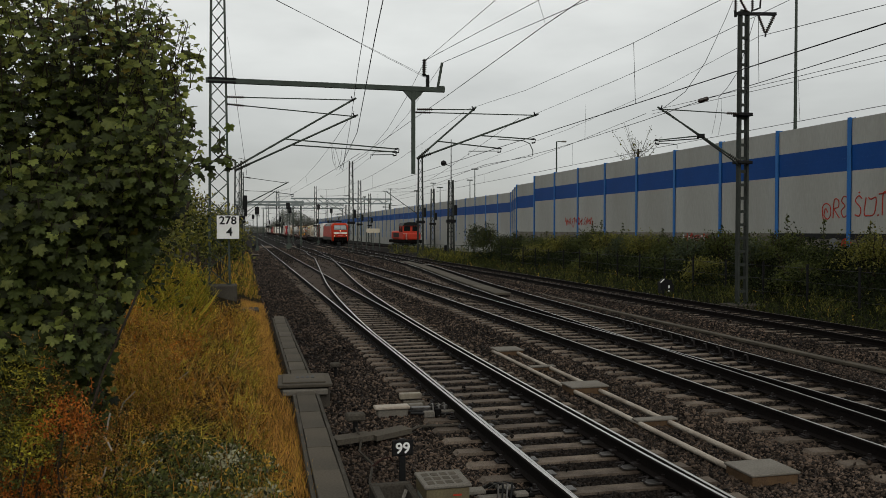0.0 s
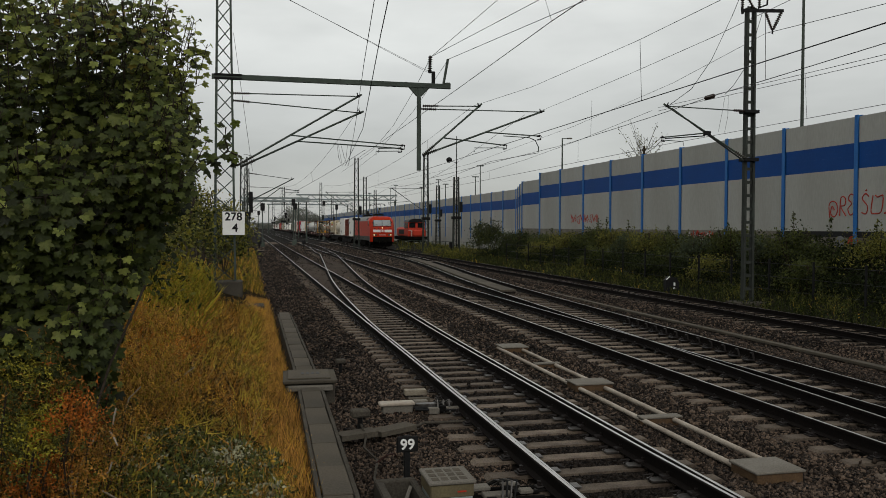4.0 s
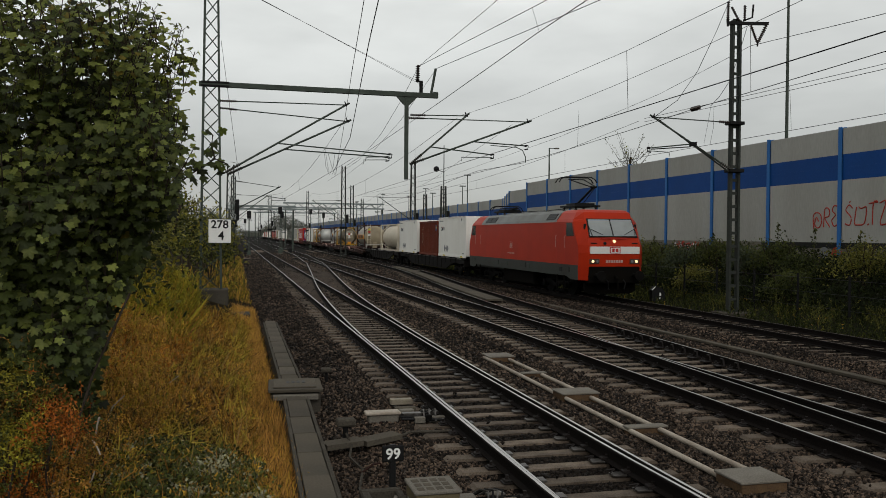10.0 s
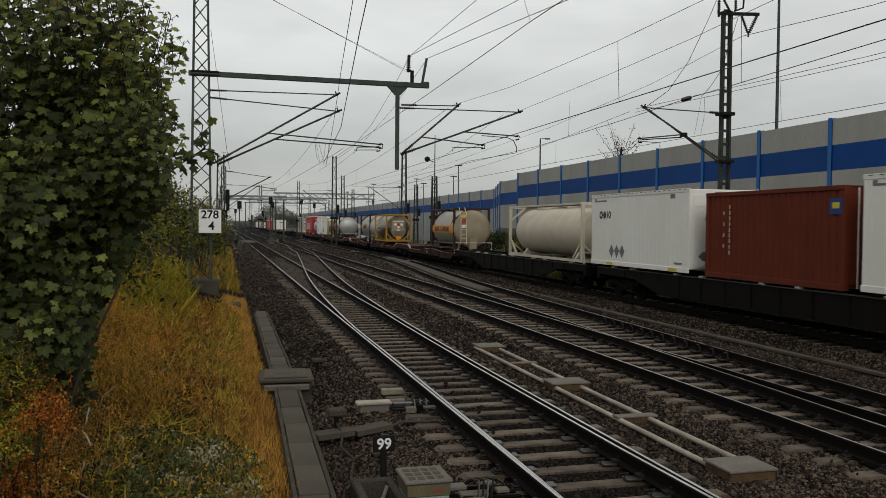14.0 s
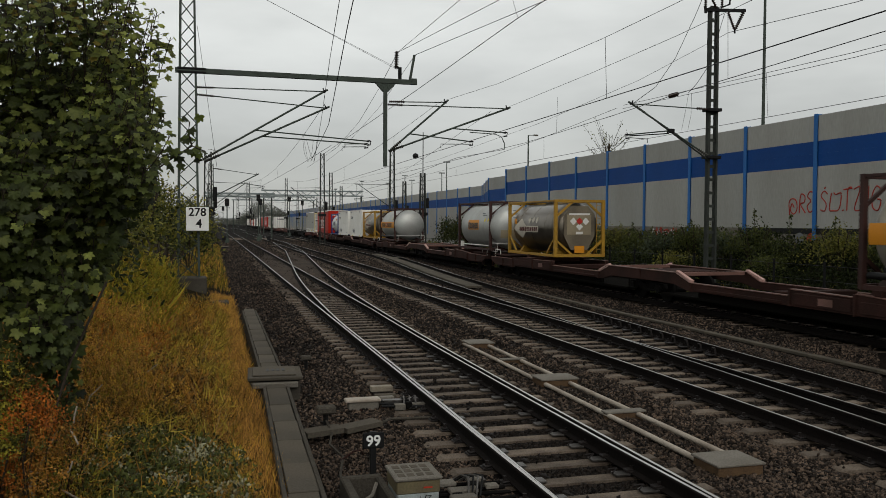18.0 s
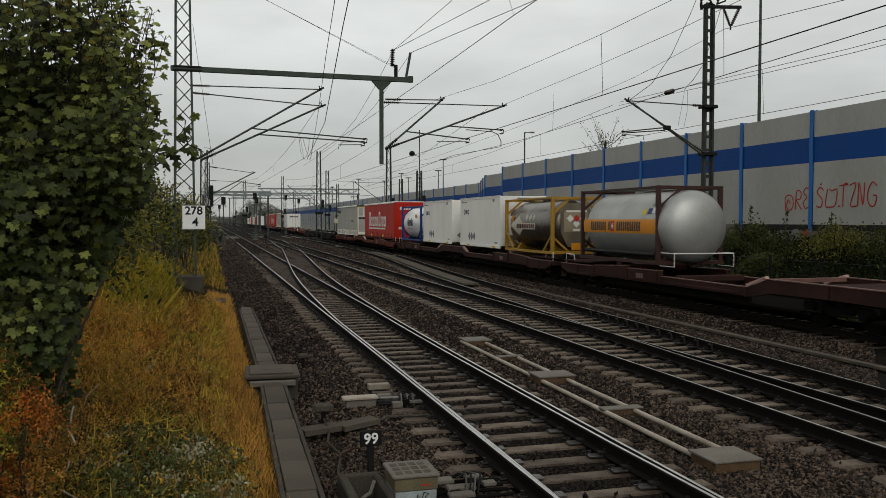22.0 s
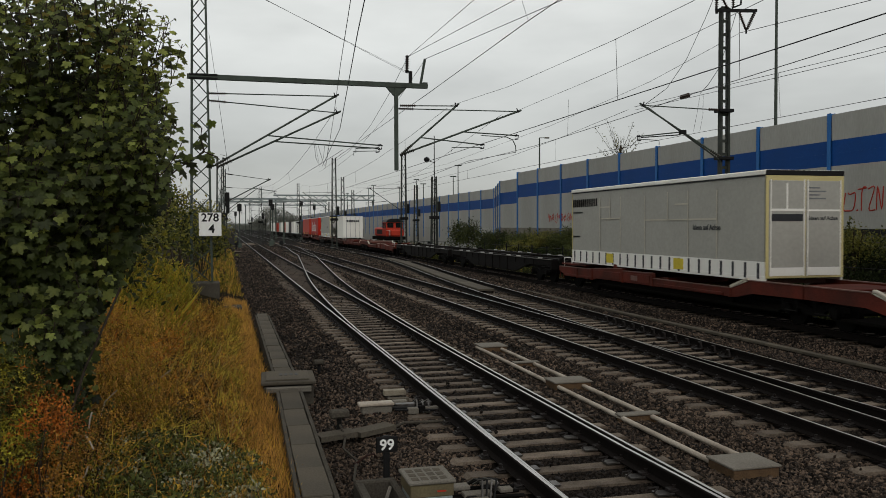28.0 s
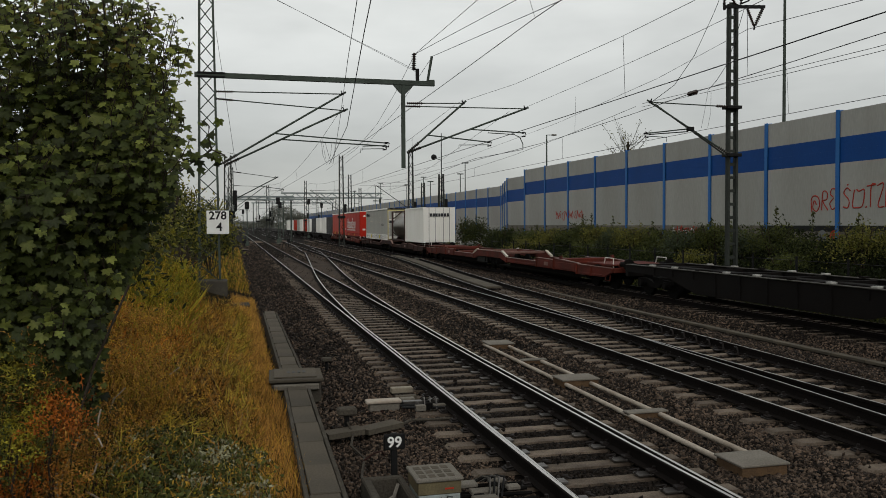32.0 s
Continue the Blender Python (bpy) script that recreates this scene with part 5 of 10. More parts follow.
def swap_body(length=7.45, high=2.82, label="white swap body with grey lozenge marks", deck=DECK):
    c = thing("swap_body", label, "container", "loads of the train")
    h, w, z0, z1 = length / 2, 1.275, deck + 0.06, deck + high
    s = Shape().box(-w, w, -h, h, z0 + 0.12, z1 - 0.02, 0.02)
    part("body", s, "swap_white", c)
    for e in (-1, 1):
        part("side_rail", Shape().box(e * w - 0.03, e * w + 0.03, -h, h, z0, z0 + 0.16, 0.01), "swap_white", c)
        part("roof_rail", Shape().box(e * w - 0.02, e * w + 0.022, -h, h, z1 - 0.12, z1 + 0.01, 0.008), "pale_band", c)
        for y in np.linspace(-h + 0.25, h - 0.25, 22):
            part("rivet_plate", Shape().box(min(e * w, e * (w + 0.024)), max(e * w, e * (w + 0.024)), y - 0.07, y + 0.07, z1 - 0.035, z1 - 0.012), "mark_dark", c)
        for y in (-h + 0.7, h - 2.0):
            part("yellow_tag", Shape().box(e * w - 0.034, e * w + 0.034, y, y + 0.55, z0 + 0.02, z0 + 0.12), "yellow_tag", c)
        for f in (-1, 1):
            part("corner_casting", Shape().box(e * 1.14 - 0.14, e * 1.14 + 0.145, f * (h - 0.55) - 0.09, f * (h - 0.55) + 0.09, z0 - 0.07, z0 + 0.02, 0.01), "wheel_steel", c)
        rib = Shape()
        for y in np.arange(-h + 0.3, h - 0.2, 0.30):
            rib.box(min(e * w, e * (w + 0.005)), max(e * w, e * (w + 0.005)), y - 0.05, y + 0.05, z0 + 0.18, z1 - 0.14)
        tagged(part("panel_ribs", rib, "swap_white", c), kind="stuff")
        lo = e * (w + 0.006)
        # four rounded shapes stand for the firm's mark
        zm = z1 - 0.80
        for k, (yy, wd, hh) in enumerate(((h - 0.90, 0.15, 0.16), (h - 1.22, 0.13, 0.15), (h - 1.46, 0.035, 0.15), (h - 1.66, 0.11, 0.15))):
            ring = [(yy + wd * math.cos(a * math.pi / 5), zm + hh * math.sin(a * math.pi / 5)) for a in range(10)]
            part("logo_shape", Shape().prism(ring, 0, min(lo, lo + e * 0.006), max(lo, lo + e * 0.006)), "mark_dark", c)
            if k in (0, 3):
                hole = [(yy + wd * 0.45 * math.cos(a * math.pi / 5), zm + hh * 0.45 * math.sin(a * math.pi / 5)) for a in range(10)]
                part("logo_gap", Shape().prism(hole, 0, min(lo, lo + e * 0.010), max(lo, lo + e * 0.010)), "swap_white", c)
        part("logo_dot", Shape().box(min(lo, lo + e * 0.010), max(lo, lo + e * 0.010), h - 1.27, h - 1.17, zm + 0.04, zm + 0.14), "mark_red", c)
        bars(c, "mark_grey", lo, [(h - 0.3, h - 1.4, z1 - 0.28, z1 - 0.22), (h - 0.3, h - 0.45, z1 - 0.22, z1 - 0.14), (-h + 1.2, -h + 0.9, z1 - 0.3, z1 - 0.15), (-h + 0.9, -h + 0.4, z0 + 0.25, z0 + 0.32)])
        for k in range(3):
            lozenge(c, lo, h - 1.86 - k * 0.44, z0 + 0.56, 0.21, 0.26)
    for f in (-1, 1):
        y = f * h
        part("end_door", Shape().box(-1.13, 1.13, min(y, y + f * 0.025), max(y, y + f * 0.025), z0 + 0.2, z1 - 0.2, 0.008), "swap_white", c)
        for z in np.arange(z0 + 0.5, z1 - 0.3, 0.42):
            part("door_slat", Shape().box(-1.1, 1.1, min(y, y + f * 0.032), max(y, y + f * 0.032), z, z + 0.015), "pale_band", c)
        part("door_hood", Shape().box(-0.35, 0.35, min(y, y + f * 0.05), max(y, y + f * 0.05), z1 - 0.16, z1 - 0.10), "mark_grey", c)
        for k in range(2):
            part("lozenge_mark", Shape().prism([(-0.95 + k * 0.62, z0 + 0.55), (-0.78 + k * 0.62, z0 + 0.40), (-0.52 + k * 0.62, z0 + 0.40), (-0.35 + k * 0.62, z0 + 0.55), (-0.52 + k * 0.62, z0 + 0.70), (-0.78 + k * 0.62, z0 + 0.70)], 1,
                                               min(y, y + f * 0.036), max(y, y + f * 0.036)), "mark_grey", c)
        for k in range(3):
            part("logo_shape", Shape().prism([(-0.72 + k * 0.5, z1 - 1.05), (-0.42 + k * 0.5, z1 - 1.05), (-0.36 + k * 0.5, z1 - 0.72), (-0.66 + k * 0.5, z1 - 0.72)], 1, min(y + f * 0.024, y + f * 0.034), max(y + f * 0.024, y + f * 0.034)), "mark_grey", c)
        part("logo_shape", Shape().box(-0.12, 0.0, min(y, y + f * 0.036), max(y, y + f * 0.036), z1 - 0.68, z1 - 0.60), "mark_red", c)
        part("yellow_tag", Shape().box(0.55, 0.95, min(y, y + f * 0.036), max(y, y + f * 0.036), z0 + 0.42, z0 + 0.72), "orange_band", c)
    return c


def box_container(length, high, mat, label, deck=DECK, end="", wide=1.22):
    """Steel container with corrugated sides, corner posts and door bars."""
    c = thing("shipping_container", label, "container", "loads of the train")
    h, w, z0, z1 = length / 2, wide, deck + 0.02, deck + high
    for e in (-1, 1):
        s, n = Shape(), int(length / 0.28)
        ys = np.linspace(-h + 0.12, h - 0.12, n * 4 + 1)
        prof = [(y, e * (w - (0.034 if (i // 2) % 2 else 0.0))) for i, y in enumerate(ys)]
        s.v = [(x, y, z) for z in (z0 + 0.14, z1 - 0.1) for y, x in prof]
        k = len(prof)
        s.f = [(i, i + 1, k + i + 1, k + i) for i in range(k - 1)]
        s.m = [0] * len(s.f)
        part("corrugated_side", s, mat, c)
        for z, d in ((z0, 0.16), (z1 - 0.12, 0.12)):
            part("side_rail", Shape().box(e * w - 0.03, e * w + 0.015, -h, h, z, z + d, 0.01), mat, c)
        for f in (-1, 1):
            part("corner_post", Shape().box(e * (w - 0.07) - 0.085, e * (w - 0.07) + 0.085, f * (h - 0.07) - 0.08, f * (h - 0.07) + 0.08, z0, z1, 0.01), mat, c)
    part("core", Shape().box(-w + 0.05, w - 0.05, -h + 0.05, h - 0.05, z0 + 0.05, z1 - 0.03), mat, c)
    part("roof", Shape().box(-w + 0.02, w - 0.02, -h + 0.02, h - 0.02, z1 - 0.03, z1 - 0.01), mat, c)
    for f in (-1, 1):
        for x in (-0.58, 0.58):
            part("door_leaf", Shape().box(x - 0.55, x + 0.55, min(f * (h - 0.06), f * (h - 0.01)), max(f * (h - 0.06), f * (h - 0.01)), z0 + 0.15, z1 - 0.12, 0.01), mat, c)
            for d in (-0.25, 0.25):
                part("lock_bar", Shape().rod((x + d, f * (h + 0.01), z0 + 0.05), (x + d, f * (h + 0.01), z1 - 0.06), 0.02, 6), "pale_band" if end == "pale" else "mark_grey" if end == "dark" else mat, c)
    if end == "dark":
        for k in range(7):
            part("lettering_bar", Shape().box(-0.78 + k * 0.23, -0.60 + k * 0.23, -h - 0.045, -h - 0.035, z1 - 0.75, z1 - 0.5), "mark_dark", c)
    return c


TANK_Z = DECK + 0.02 + (2.59 - 0.02) / 2 + 0.02


def tank_container(frame, tank, label, length=6.06, high=2.59, band=None, deck=DECK, radius=1.17, ladder=True, end_plate=False, overhang=0.85, words=9):
    """A tank between two end frames, with walkway, ladder and rails."""
    c = thing("tank_container", label, "tank container", "loads of the train")
    h, w, z0, z1 = length / 2, max(1.22, radius + 0.015), deck + 0.02, deck + high
    zc = (z0 + deck + 2.59) / 2 + 0.02
    for f in (-1, 1):
        y = f * (h - 0.07)
        s = Shape()
        for e in (-1, 1):
            s.box(e * (w - 0.07) - 0.075, e * (w - 0.07) + 0.075, y - 0.07, y + 0.07, z0, z1, 0.012)
            s.beam((e * (w - 0.1), y, z0 + 0.75), (e * 0.35, y, z0 + 0.1), 0.09, 0.08, up=(0, 1, 0))
            s.beam((e * (w - 0.1), y, z1 - 0.75), (e * 0.35, y, z1 - 0.1), 0.09, 0.08, up=(0, 1, 0))
        s.box(-w, w, y - 0.06, y + 0.06, z0, z0 + 0.14, 0.01).box(-w, w, y - 0.06, y + 0.06, z1 - 0.12, z1, 0.01)
        part("end_frame", s, frame, c)
        for e in ((-1, 1) if frame != "brown_frame" else ()):
            part("frame_brace", Shape().beam((e * (w - 0.07), y, z0 + 0.9), (e * (w - 0.07), y - f * 1.0, z0 + 0.12), 0.08, 0.08), frame, c)
    for e in (-1, 1):
        part("bottom_rail", Shape().box(e * (w - 0.07) - 0.05, e * (w - 0.07) + 0.05, -h + 0.1, h - 0.1, z0, z0 + 0.12, 0.01), frame, c)
        part("top_rail", Shape().box(e * (w - 0.07) - 0.035, e * (w - 0.07) + 0.035, -h + 0.1, h - 0.1, z1 - 0.09, z1 - 0.01, 0.01), frame, c)
    r, t = radius, h - 0.16 + overhang
    long = t + h - 0.16 + min(overhang, 0.10)
    dome = [(0.0, 0.02 * r), (0.006, 0.40 * r), (0.022, 0.70 * r), (0.045, 0.90 * r), (0.075, 0.985 * r), (0.10, r)]
    prof = dome + [(1 - a, b) for a, b in reversed(dome)]
    part("tank", Shape().turned(prof, (0, -t, zc), (0, long - t, zc), 40), tank, c, smooth=True)
    for y in (-t * 0.55, 0.0, t * 0.55):
        part("tank_hoop", Shape().turned([(0, r + 0.006), (1, r + 0.006)], (0, y - 0.03, zc), (0, y + 0.03, zc), 40), tank, c, smooth=True)
    if band == "small":
        part("painted_label", _band(r + 0.008, -1.0, 1.0, zc + 0.05, 0.33), "orange_band", c, smooth=True)
        for k in range(8):
            part("lettering_bar", _band(r + 0.014, -0.86 + k * 0.19, -0.72 + k * 0.19, zc + 0.05, 0.17), "mark_dark", c, smooth=True)
        part("painted_mark", _band(r + 0.014, 0.70, 0.92, zc + 0.05, 0.19), "mark_dark", c, smooth=True)
        for y, z, hh in ((-2.0, 0.36, 0.12), (-2.55, 0.36, 0.13)):
            part("hazard_mark", _lozenge(r + 0.008, y, zc + z, 0.16, hh), "yellow_tag", c, smooth=True)
        part("lettering_bar", _band(r + 0.008, -2.5, -1.8, zc + 0.62, 0.03), "mark_grey", c, smooth=True)
        part("lettering_bar", _band(r + 0.008, -2.3, -1.8, zc + 0.72, 0.03), "mark_grey", c, smooth=True)
        part("drain_pipe", Shape().rod((-1.2, -h + 0.35, z0 + 0.26), (-1.2, h - 0.9, z0 + 0.26), 0.03, 8), "pale_band", c)
        part("valve_box", Shape().box(-1.24, -1.1, h - 0.75, h - 0.45, z0 + 0.1, z0 + 0.42, 0.01), "pale_band", c)
        end_lines(c, dome, r, t, long, zc)
        end_patch(c, dome, t, long, zc, 0.82, -0.62, -0.18, "end_beige")
    elif band:
        part("painted_band", _band(r + 0.008, -h + 0.15, h - 0.30, zc, 0.25), band, c, "painted orange band", smooth=True)
        y = t * 0.60
        for k in range(24):
            y -= 0.165
            if k in (8, 11, 12):
                continue
            part("lettering_bar", _band(r + 0.014, y - 0.115, y, zc, 0.17), "mark_dark", c, smooth=True)
        part("painted_shield", _band(r + 0.016, y + 1.87, y + 2.10, zc, 0.19), "mark_red", c, smooth=True)
        part("painted_cross", _band(r + 0.020, y + 1.955, y + 2.015, zc, 0.12), "pale_band", c, smooth=True)
        part("painted_cross", _band(r + 0.020, y + 1.91, y + 2.06, zc, 0.03), "pale_band", c, smooth=True)
        for yy, z, mt in ((-2.1, 0.52, "yellow_tag"), (-2.45, 0.55, "blue_frame"), (-2.75, 0.58, "pale_band")):
            part("painted_label", _band2(r + 0.012, yy, yy + 0.26, zc, z, 0.11), mt, c, smooth=True)
        for k in range(3):
            part("lettering_bar", _band2(r + 0.012, -2.95 + 0.1 * k, -2.3, zc, 0.76 + k * 0.07, 0.02), "mark_grey", c, smooth=True)
        part("heating_pipe", Shape().rod((-1.12, -h + 0.35, z0 + 0.34), (-1.12, h - 0.2, z0 + 0.34), 0.085, 10), "black_paint", c, smooth=True)
    walk_way = Shape()
    for i in range(4):
        walk_way.box(-0.32 + i * 0.17, -0.20 + i * 0.17, -h + 0.1, h - 0.1, z1 - 0.05, z1 - 0.015)
    part("walkway", walk_way, "tank_dark", c)
    part("manhole", Shape().turned([(0, 0.26), (0.9, 0.26), (1, 0.22)], (0, 0.3, zc + r - 0.05), (0, 0.3, zc + r + 0.06), 16), tank, c)
    for e in (-1, 1):
        part("saddle", Shape().prism([(-0.9, z0 + 0.1), (0.9, z0 + 0.1), (0.65, zc - r * 0.75), (-0.65, zc - r * 0.75)], 1, e * (t * 0.72) - 0.12, e * (t * 0.72) + 0.12), frame, c)
    if ladder:
        s, y = Shape(), -t - 0.12
        for x in (-0.98, -0.60):
            s.line([(x, y, z0 + 0.30), (x, y, z1 - 0.5), (x, y + 0.5, z1 + 0.02)], 0.026, 6)
        for z in np.arange(z0 + 0.40, z1 - 0.1, 0.29):
            yy = y + max(0.0, z - z1 + 0.5) * 0.96
            s.rod((-0.98, yy, z), (-0.60, yy, z), 0.018, 5)
        part("ladder", s, "cream", c, "cream ladder before the end")
        for z, mt, hh in ((z1 - 0.55, "yellow_tag", 0.10), (z1 - 0.85, "mark_red", 0.09), (z1 - 1.2, "pale_band", 0.10)):
            part("warning_plate", Shape().box(-0.92, -0.66, y - 0.042, y - 0.026, z - hh, z + hh), mt, c)
        part("valve_cabinet", Shape().box(-0.35, 0.12, -t - 0.05, -t + 0.35, z0 + 0.02, zc - 0.62, 0.02), "end_beige", c, "beige valve cabinet under the end")
        part("end_sheet", Shape().turned([(a * 3.0, b * 1.004 + 0.004) for a, b in [(0.0, 0.0)] + dome[1:]], (0, -t - 0.01, zc), (0, -t + long / 3.0, zc), 40), "end_beige", c, "weathered beige end cladding", smooth=True)
    rail_s = Shape()
    y = -h - max(overhang, 0.1)
    rail_s.line([(-1.12, -h + 0.05, z0 + 0.42), (-1.12, y, z0 + 0.42), (1.12, y, z0 + 0.42), (1.12, -h + 0.05, z0 + 0.42)], 0.02)
    for x in (-1.12, 1.12):
        rail_s.rod((x, y, z0 + 0.42), (x, y, z0 - 0.02), 0.014, 5).rod((x, y, z0 - 0.02), (x, -h + 0.05, z0 - 0.02), 0.014, 5)
    if not end_plate:
        part("guard_rail", rail_s, frame if frame == "blue_frame" else "pale_band", c)
    if end_plate:
        y = -h + 0.10
        part("end_plate", Shape().prism([(-0.74, zc - 0.35), (-0.40, zc - 0.98), (0.40, zc - 0.98), (0.74, zc - 0.35), (0.74, zc + 0.62), (0.42, zc + 0.98), (-0.42, zc + 0.98), (-0.74, zc + 0.62)], 1, y - 0.03, y + 0.03), "plate_tan", c)
        part("hazard_board", Shape().box(-0.60, 0.56, y - 0.040, y - 0.030, zc - 0.30, zc + 0.60), "end_beige", c, "beige board with hazard marks")
        steps = Shape()
        for x in (0.84, 1.10):
            steps.rod((x, y - 0.02, z0 + 0.2), (x, y - 0.02, z1 - 0.05), 0.016, 6)
        for z in np.arange(z0 + 0.35, z1 - 0.1, 0.28):
            steps.rod((0.84, y - 0.02, z), (1.10, y - 0.02, z), 0.013, 5)
        part("ladder", steps, frame, c)
        for x, z, mt in ((-0.30, 0.30, "pale_band"), (0.30, 0.30, "pale_band"), (0, 0.30, "mark_red"), (0, 0.06, "pale_band")):
            part("hazard_mark", Shape().prism([(x - 0.17, zc + z), (x, zc + z - 0.17), (x + 0.17, zc + z), (x, zc + z + 0.17)], 1, y - 0.045, y - 0.03), mt, c)
        part("hazard_mark", Shape().box(-0.17, 0.17, y - 0.045, y - 0.03, zc - 0.28, zc - 0.17), "pale_band", c)
        part("lettering_bar", Shape().box(-0.5, 0.5, y - 0.045, y - 0.03, zc + 0.58, zc + 0.66), "pale_band", c)
        part("painted_mark", _lozenge(r + 0.008, 1.40, zc - 0.05, 0.95, 0.50), "pale_tan", c, "white lozenge painted on the tank", smooth=True)
        part("painted_mark", _band(r + 0.012, -0.85, 0.75, zc - 0.07, 0.15), "pale_tan", c, smooth=True)
        for k in range(10):
            part("lettering_bar", _band(r + 0.018, 1.36 - k * 0.235, 1.53 - k * 0.235, zc - 0.07, 0.10), "maroon", c, smooth=True)
        for k in range(3):
            part("hazard_mark", _lozenge(r + 0.010, 0.30 - k * 0.46, zc + 0.36, 0.19, 0.17), "pale_tan", c, smooth=True)
        part("hazard_plate", _band(r + 0.010, 1.95, 2.25, zc + 0.30, 0.13), "orange_band", c, smooth=True)
        part("hazard_plate", Shape().box(-0.24, 0.24, y - 0.05, y - 0.03, zc - 1.12, zc - 0.8), "orange_band", c)
    return c


def _lozenge(r, y, zc, wide, half, e=-1):
    """A lozenge laid round the flank of a tank."""
    s, n, p = Shape(), 6, []
    for i in range(2 * n + 1):
        f = i / n - 1
        a = f * half / r + (zc - TANK_Z) / r
        p += [(e * r * math.cos(a), y - wide * (1 - abs(f)) - 0.004, TANK_Z + r * math.sin(a)), (e * r * math.cos(a), y + wide * (1 - abs(f)) + 0.004, TANK_Z + r * math.sin(a))]
    s.add(p, [(2 * i, 2 * i + 1, 2 * i + 3, 2 * i + 2) for i in range(2 * n)])
    return s


def end_patch(c, dome, t, long, zc, half, low, high, material):
    """A repainted field on the domed end that follows its curve."""
    s, n = Shape(), 10
    for j in range(5):
        z = low + (high - low) * j / 4
        for i in range(n + 1):
            x = -half + 2 * half * i / n
            back = float(np.interp(math.hypot(x, z), [b for a, b in dome], [a for a, b in dome])) * long
            s.v.append((x, -t + back - 0.014, zc + z))
    s.f = [(j * (n + 1) + i, j * (n + 1) + i + 1, (j + 1) * (n + 1) + i + 1, (j + 1) * (n + 1) + i) for j in range(4) for i in range(n)]
    s.m = [0] * len(s.f)
    part("end_patch", s, material, c, "repainted beige field on the end", smooth=True)


def end_lines(c, dome, r, t, long, zc):
    """Small lines of writing on the domed end, as bars that follow its curve."""
    for z, x in ((0.86, 0.14), (0.72, 0.34), (0.64, 0.30), (0.50, 0.16)):
        q = []
        for d in (0.0, 0.045):
            back = float(np.interp(z + d, [b for a, b in dome], [a for a, b in dome])) * long
            q += [(-x, -t + back - 0.012, zc + z + d), (x, -t + back - 0.012, zc + z + d)]
        part("lettering_bar", Shape().add(q, [(0, 1, 3, 2)]), "mark_grey", c)


def _band(r, y0, y1, zc, half, seg=8):
    """A curved strip on the flank of a tank."""
    s = Shape()
    a = half / r
    for e in (-1,):
        p, f = [], []
        for y in (y0, y1):
            for i in range(seg + 1):
                w = -a + 2 * a * i / seg
                p.append((e * r * math.cos(w), y, zc + r * math.sin(w)))
        f = [(i, i + 1, seg + 2 + i, seg + 1 + i) for i in range(seg)]
        s.add(p, f)
    return s


def _band2(r, y0, y1, zc, up, half, seg=6):
    """A curved strip higher on the flank of a tank."""
    s, p = Shape(), []
    a0, a = up / r, half / r
    for y in (y0, y1):
        for i in range(seg + 1):
            w = a0 - a + 2 * a * i / seg
            p.append((-r * math.cos(w), y, zc + r * math.sin(w)))
    return s.add(p, [(i, i + 1, seg + 2 + i, seg + 1 + i) for i in range(seg)])


